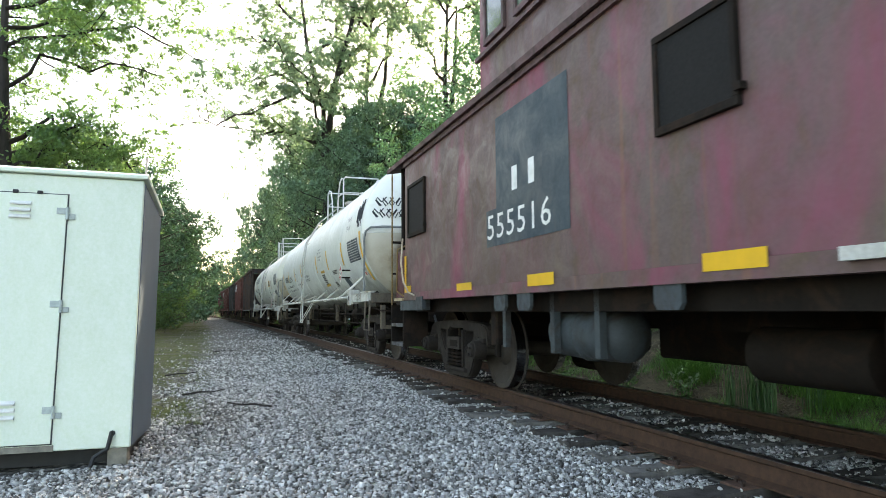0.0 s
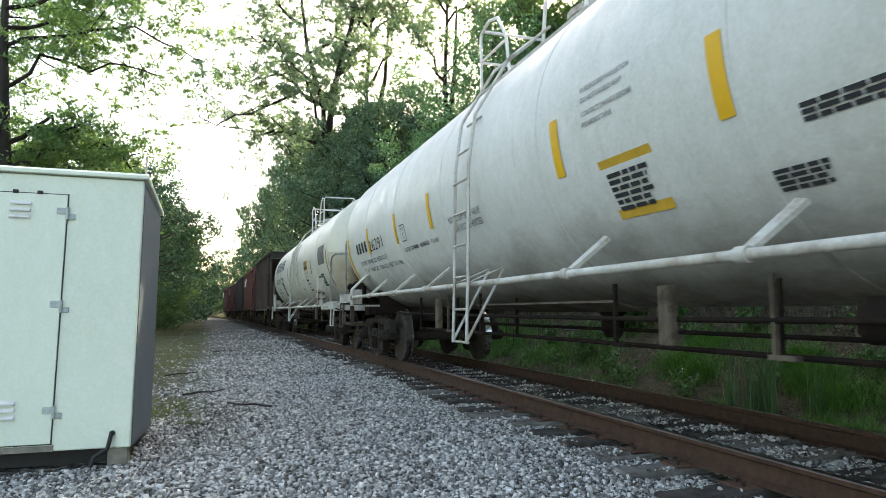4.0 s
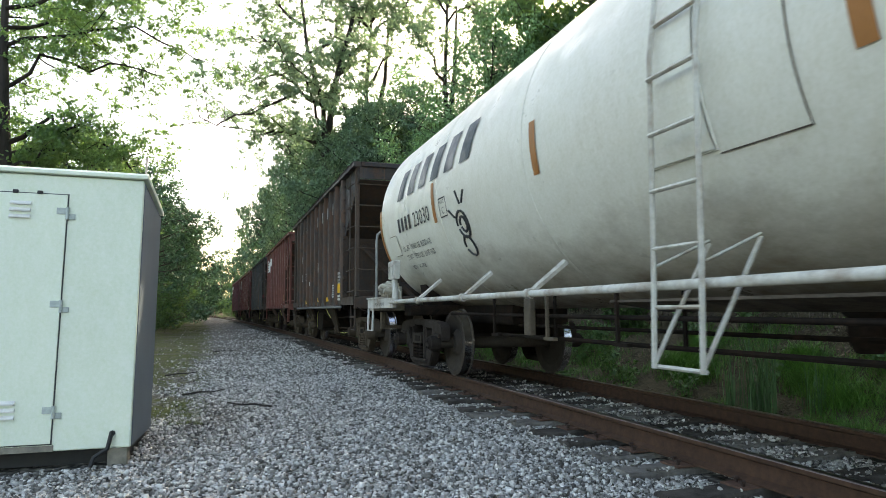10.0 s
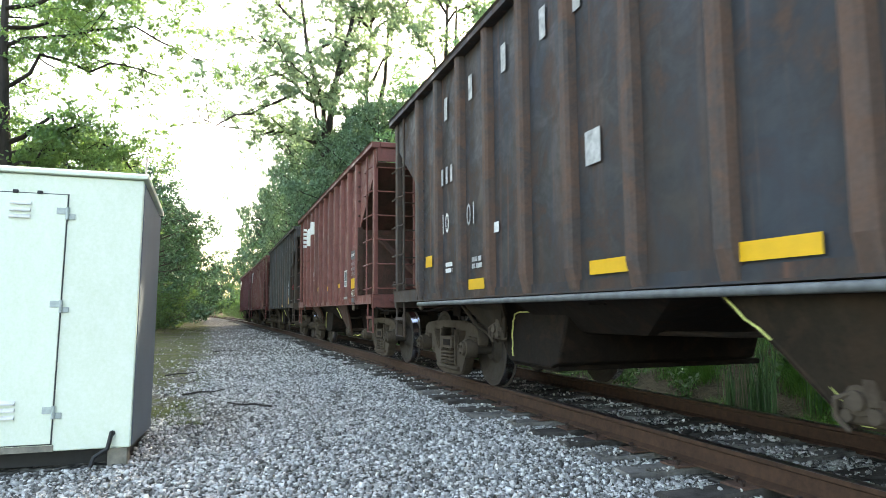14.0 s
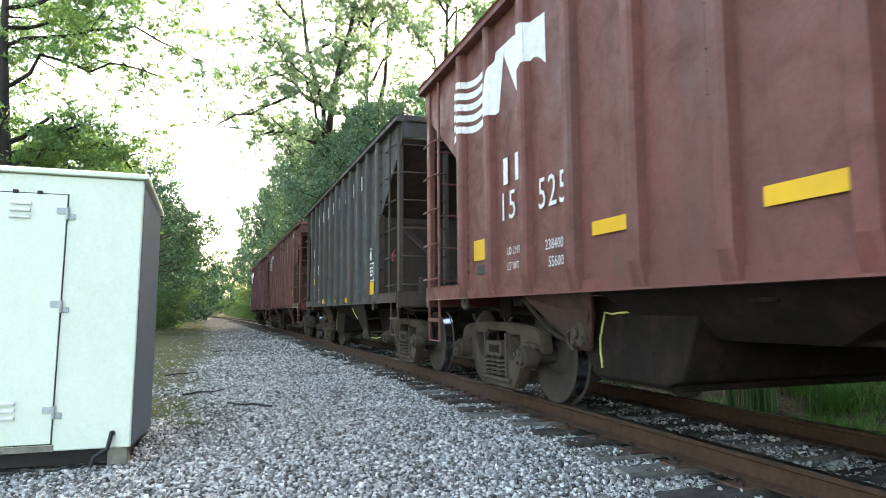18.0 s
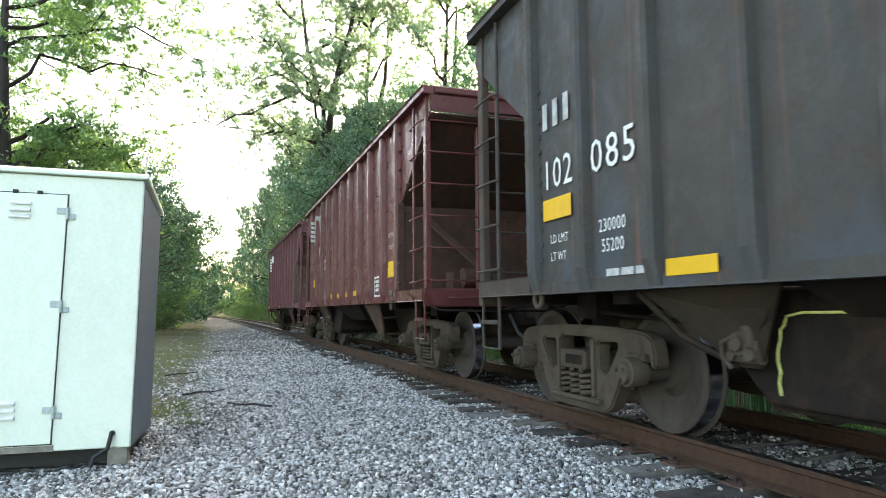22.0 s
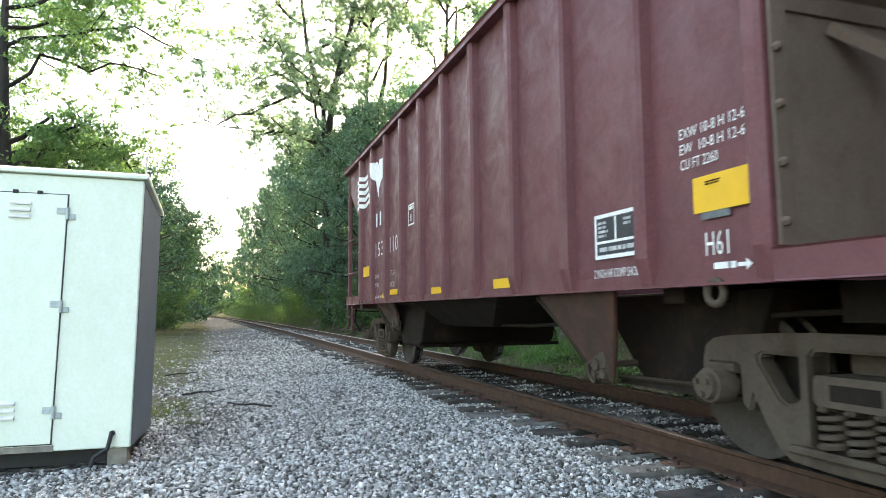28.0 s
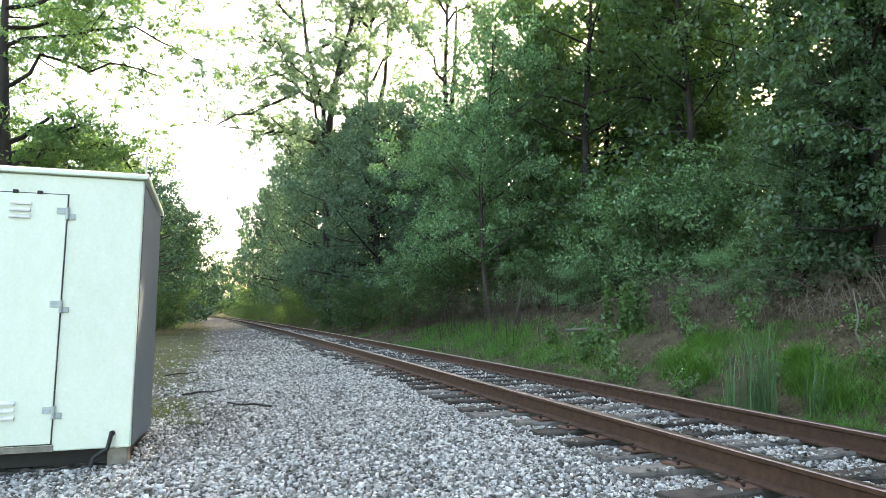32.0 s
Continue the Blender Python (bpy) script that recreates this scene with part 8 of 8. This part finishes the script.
    # a plain curled emblem
    for r0, cy, cg, n in ((0.16, 3.72, -21, 16), (0.09, 3.7, -21, 14), (0.13, 3.78, -31, 10)):
        pts = []
        for k in range(n + 1):
            g = radians(cg) + r0 * math.sin(k * 6.0 / n) / TANK_R
            pts.append((-(TANK_R + 0.005) * math.cos(g), cy + r0 * math.cos(k * 6.0 / n), TANK_Z + (TANK_R + 0.005) * math.sin(g)))
        part("emblem", Build().tube(pts, 0.016, 4), "ink", car, "plain curled black emblem")
    for y0, y1, g0, g1 in ((3.9, 4.05, -17, -13), (3.66, 3.75, -12, -6), (3.6, 3.5, -12, -7)):
        pts = [(-(TANK_R + 0.005) * math.cos(radians(g)), y, TANK_Z + (TANK_R + 0.005) * math.sin(radians(g))) for y, g in ((y0, g0), (y1, g1))]
        part("emblem", Build().tube(pts, 0.014, 4), "ink", car, "plain curled black emblem")
    on_shell(stripe(0.38, 0.31), 6.86, -26, "tank_cream", car, "card_holder", lift=0.012)
    on_shell(outline_box(0.39, 0.32, 0.008), 6.865, -26.2, "dirty_tan", car, "card_holder", lift=0.014)
    part("card_holder", Build().box(-1.585, -1.5, 6.1, 6.46, 1.38, 1.65, 0.01).box(-1.597, -1.585, 6.18, 6.38, 1.44, 1.45).box(-1.597, -1.585, 6.18, 6.38, 1.57, 1.58).box(-1.597, -1.585, 6.18, 6.19, 1.44, 1.58).box(-1.597, -1.585, 6.37, 6.38, 1.44, 1.58), "dirty_white", car, "white document box on a post", bevel=0.006)
    part("card_post", Build().rod((-1.54, 6.22, 1.06), (-1.54, 6.26, 1.4), 0.045, 12), "dirty_white", car)
    part("card_holder", Build().box(-1.62, -1.5, -6.9, -6.5, 1.42, 1.75, 0.01), "dirty_white", car, "white document box on a post", bevel=0.006)
    part("card_post", Build().box(-1.58, -1.5, -6.75, -6.63, 1.05, 1.45), "dirty_white", car)
    placard(car, -6.73, -1.64, 1.31)
    for sgn in (-1, 1):
        decal(car, lettering("2 INCH HF COMP SHOES", 0.07, 1, 0.85), sgn * 7.35 + 0.4, 1.0, "ink", -1.504)
    valve_cluster(car, -1.25, 7.55, 1.1, "tank_cream", "cream-painted air brake valve on the end deck")
    pts = lambda g, y: (-(TANK_R + 0.006) * math.cos(radians(g)), y, TANK_Z + (TANK_R + 0.006) * math.sin(radians(g)))
    part("access_panel", Build().tube([pts(-25.5, y) for y in (-0.27, -0.45, -0.65, -0.87)] + [pts(g, -0.87) for g in range(-22, 31, 4)], 0.005, 4), "dirty_tan", car, "thin seam of a jacket panel")
    on_shell(stripe(0.62, 1.5, 16), 0.36, -24, "tank_cream", car, "access_plate", "raised plate behind the ladder", lift=0.03)
    part("plate_edge", Build().tube([pts(-24.3, y) for y in (0.36, 0.2, 0.0, -0.26)] + [pts(g, -0.26) for g in range(-22, 34, 4)], 0.012, 4), "tank_cream", car)


# ---- caboose ----
def caboose():
    car = thing("caboose", "faded red-brown caboose with cupola and dark number panel", "caboose")
    xs = 1.47
    y0, y1 = -5.0, 5.08
    part("body", Build().box(-xs, xs, y0, y1, 1.16, 3.06), "caboose", car, "rust-streaked faded red body sides", bevel=0.008)
    part("side_sill", Build().box(-xs - 0.012, -xs + 0.1, y0, y1, 1.06, 1.165).box(xs - 0.1, xs + 0.012, y0, y1, 1.06, 1.165), "caboose", car)
    roof = [(-xs - 0.07, 3.04), (-xs - 0.08, 3.1), (-1.2, 3.2), (-0.6, 3.3), (0, 3.34), (0.6, 3.3), (1.2, 3.2), (xs + 0.08, 3.1), (xs + 0.07, 3.04), (0.6, 3.2), (0, 3.24), (-0.6, 3.2)]
    part("roof", Build().prism(roof, y0 - 0.8, 5.86, 1), "caboose_trim", car, "low curved roof overhanging the platform")
    part("eave_strip", Build().box(-xs - 0.03, -xs, y0, y1, 2.98, 3.04), "caboose_trim", car)
    cup = part("cupola", Build().box(-xs - 0.02, xs + 0.02, -1.6, 2.08, 3.1, 4.25), "caboose", car, "raised cupola with side windows", bevel=0.01)
    part("cupola_roof", Build().prism([(-xs - 0.1, 4.25), (-1.0, 4.38), (0, 4.44), (1.0, 4.38), (xs + 0.1, 4.25)], -1.75, 2.2, 1), "caboose_trim", cup)
    part("cupola_sill", Build().box(-xs - 0.06, -xs - 0.02, -1.6, 2.12, 3.46, 3.5), "caboose_trim", cup)
    for ya, yb in ((1.92, 1.42), (1.2, 0.7), (-0.2, -0.7)):
        wf = part("window", Build().box(-xs - 0.05, -xs - 0.022, yb, ya, 3.56, 3.62).box(-xs - 0.05, -xs - 0.022, yb, ya, 4.1, 4.16).box(-xs - 0.05, -xs - 0.022, yb, yb + 0.05, 3.62, 4.1).box(-xs - 0.05, -xs - 0.022, ya - 0.05, ya, 3.62, 4.1), "caboose_trim", cup, "cupola window frame")
        part("pane", Build().box(-xs - 0.034, -xs - 0.024, yb + 0.05, ya - 0.05, 3.62, 4.1), "cab_glass", wf, "pale reflecting glass pane")
    for ya, yb, za, zb in ((4.8, 4.09, 1.98, 2.62), (-0.77, -1.37, 2.0, 2.52), (-3.2, -3.8, 2.0, 2.52)):
        fr = Build()
        for q in ((yb - 0.04, ya + 0.04, za - 0.05, za), (yb - 0.04, ya + 0.04, zb, zb + 0.045), (yb - 0.04, yb, za, zb), (ya, ya + 0.04, za, zb)):
            fr.box(-xs - 0.035, -xs, q[0], q[1], q[2], q[3])
        wf = part("window", fr, "grime", car, "sheet-metal window frame with wire screen", bevel=0.004)
        part("screen", Build().box(-xs - 0.02, -xs - 0.002, yb, ya, za, zb), "screen", wf, "dark mesh window screen")
        part("window_catch", Build().box(-xs - 0.05, -xs - 0.01, yb - 0.08, yb - 0.03, za + 0.02, za + 0.06), "grime", wf)
    decal(car, patch(1.4, 1.24), 1.75, 1.53, "panel", -xs - 0.004, name="number_panel", label="dark blue-green painted number panel")
    decal(car, patch(0.25, 0.36), 2.0, 1.53, "panel", -xs - 0.004, name="number_panel", label="dark blue-green painted number panel")
    decal(car, block_letters(2, 0.16, 0.22, 0.18), 1.41, 2.0, "white", -xs - 0.007)
    decal(car, fitted("555516", 1.32, 0.24, 1.1), 1.97, 1.6, "white", -xs - 0.007)
    for y, z, w, h in ((2.86, 1.13, 0.46, 0.08), (1.08, 1.115, 0.47, 0.1), (-1.08, 1.115, 0.45, 0.1), (-3.0, 1.115, 0.46, 0.1)):
        decal(car, patch(w, h), y, z + 0.0, "yellow", -xs - 0.017, name="reflector")
    decal(car, ([(0, 0), (0.1, 0), (0.1, 0.52), (0, 0.52), (0.1, 0), (0.33, 0), (0.33, 0.09), (0.1, 0.09)], [(0, 1, 2, 3), (4, 5, 6, 7)]), 5.05, 1.17, "yellow", -xs - 0.015, name="reflector", label="yellow L-shaped corner stripe")
    part("rope", Build().tube([(-xs - 0.03, 5.1, 1.95), (-xs - 0.06, 5.08, 1.6), (-xs - 0.06, 4.95, 1.32), (-xs - 0.05, 4.75, 1.17), (-xs - 0.03, 4.5, 1.12)], 0.012, 6), "rope", car, "pale rope hanging from the corner", smooth=60)
    part("grab_rail", Build().box(-xs - 0.06, -xs - 0.02, -2.7, -1.95, 1.11, 1.17), "dirty_white", car, "pale horizontal hand bar")
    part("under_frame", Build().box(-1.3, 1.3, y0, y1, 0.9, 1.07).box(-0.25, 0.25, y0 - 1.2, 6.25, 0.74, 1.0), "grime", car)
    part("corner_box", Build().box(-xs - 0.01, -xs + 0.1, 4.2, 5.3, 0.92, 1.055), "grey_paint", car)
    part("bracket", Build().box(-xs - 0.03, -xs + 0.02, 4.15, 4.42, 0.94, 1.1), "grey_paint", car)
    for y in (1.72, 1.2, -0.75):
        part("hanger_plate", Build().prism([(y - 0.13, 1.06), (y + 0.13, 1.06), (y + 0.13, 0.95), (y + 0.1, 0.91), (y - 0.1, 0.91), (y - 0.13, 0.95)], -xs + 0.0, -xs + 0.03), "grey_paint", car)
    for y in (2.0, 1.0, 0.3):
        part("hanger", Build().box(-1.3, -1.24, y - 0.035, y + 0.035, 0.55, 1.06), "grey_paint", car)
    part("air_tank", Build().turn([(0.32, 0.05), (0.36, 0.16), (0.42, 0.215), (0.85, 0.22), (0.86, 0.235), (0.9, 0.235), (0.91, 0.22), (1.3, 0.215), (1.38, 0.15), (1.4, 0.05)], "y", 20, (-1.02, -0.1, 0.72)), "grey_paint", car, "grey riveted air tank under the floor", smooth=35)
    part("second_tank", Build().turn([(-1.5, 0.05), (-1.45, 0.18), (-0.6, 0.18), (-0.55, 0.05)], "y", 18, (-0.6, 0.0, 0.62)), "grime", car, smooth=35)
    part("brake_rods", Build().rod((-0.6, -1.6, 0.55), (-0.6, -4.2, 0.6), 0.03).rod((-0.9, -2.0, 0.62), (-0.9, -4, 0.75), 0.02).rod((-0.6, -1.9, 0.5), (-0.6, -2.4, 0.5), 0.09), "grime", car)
    # added filler, so that the open underside reads dark
    part("battery_box", Build().box(0.35, 1.15, -3.7, -0.3, 0.36, 0.9, 0.03).box(0.3, 1.15, 0.2, 1.7, 0.42, 0.9, 0.03), "grime", car, "dark filler box added under the floor")
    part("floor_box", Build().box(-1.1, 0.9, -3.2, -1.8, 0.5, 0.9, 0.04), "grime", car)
    part("truck_hanger", Build().box(-1.22, -1.12, 2.38, 2.54, 0.55, 0.92, 0.02).rod((-1.17, 2.46, 0.6), (-1.17, 2.46, 0.42), 0.035), "grime", car)
    # end platform
    plat = part("platform", Build().box(-1.3, 1.3, y1 + 0.004, 6.2, 0.98, 1.06), "grime", car, "end platform")
    part("end_wall", Build().box(-1.44, -0.75, 5.62, 5.7, 1.06, 1.8, 0.01).box(-1.44, -1.36, 5.14, 5.62, 1.06, 1.8), "maroon", car, "dark maroon platform side panel", bevel=0.006)
    part("platform_post", Build().rod((-1.4, 6.1, 1.0), (-1.4, 6.1, 3.1), 0.013), "ochre", car, "thin ochre corner post")
    part("platform_post", Build().rod((-1.38, 5.5, 1.8), (-1.38, 5.5, 3.1), 0.03), "grime", car)
    part("grab_iron", Build().tube([(-1.45, 5.15, 1.85), (-1.55, 5.2, 1.8), (-1.55, 5.25, 1.2), (-1.45, 5.2, 1.12)], 0.012, 6), "ochre", car, smooth=60)
    for pa, pb, r in (((-1.4, 6.1, 2.0), (-0.5, 6.15, 2.0), 0.02), ((0.5, 6.15, 2.0), (1.4, 6.1, 2.0), 0.02), ((-1.4, 6.1, 1.5), (-0.5, 6.15, 1.5), 0.015)):
        part("platform_railing", Build().tube([pa, pb], r, 6), "grime", car, smooth=60)
    for z in (0.42, 0.7):
        part("step_tread", Build().box(-1.47, -1.1, 5.2, 5.85, z, z + 0.025).box(-1.475, -1.455, 5.2, 5.85, z - 0.02, z + 0.03), "step_grey", car, "worn grey step tread", bevel=0.004)
    for y in (5.17, 5.85):
        part("step_side", Build().prism([(-1.47, 0.4), (-1.1, 0.4), (-1.1, 1.0), (-1.47, 1.0)], y, y + 0.03, 1), "grime", car)
    part("step_back", Build().box(-1.12, -1.1, 5.21, 5.84, 0.45, 0.98), "grime", car)
    part("step_board", Build().box(-1.47, -1.2, 5.25, 5.7, 1.062, 1.1), "wood", car, "pale wooden tread board")
    coupler(car, 6.2, 1)
    for y in (-4.08, 4.08):
        add_truck(car, y, "truck_dark")
    return car


glass = Nodes("cab_glass", 0.08, 0, 0.8)
glass.base((0.06, 0.08, 0.07))
M["cab_glass"] = glass.mat

CARS = [
    (caboose(), 4.01),
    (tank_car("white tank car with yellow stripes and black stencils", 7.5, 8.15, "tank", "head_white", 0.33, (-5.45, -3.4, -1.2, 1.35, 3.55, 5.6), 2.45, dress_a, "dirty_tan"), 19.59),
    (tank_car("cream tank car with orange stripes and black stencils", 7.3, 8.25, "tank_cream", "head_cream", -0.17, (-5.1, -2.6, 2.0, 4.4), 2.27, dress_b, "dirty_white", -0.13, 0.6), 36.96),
    (h_black(), 51.66), (h_red(), 63.64), (h_grey(), 75.51), (h_maroon(), 88.54), (h_plum(), 102.21)]


def gone(t):
    """How far the train has run by t seconds."""
    return SPEED * t + 0.0007 * t * t


def motions():
    steps = [i * 0.5 for i in range(int(SECONDS * 2) + 1)]
    for car, at_start in CARS:
        walk(car, [(t, line_pose(at_start - gone(t))) for t in steps])
    turns = [i * 0.15 for i in range(int(SECONDS / 0.15) + 1)] + [SECONDS]
    for wheel, dy in SPINNING:
        first = random.Random(round(dy * 10)).uniform(0, 40)
        walk(wheel, [(t, pose(0, dy, AXLE, first + math.degrees(gone(t) / WHEEL_R))) for t in turns])

motions()
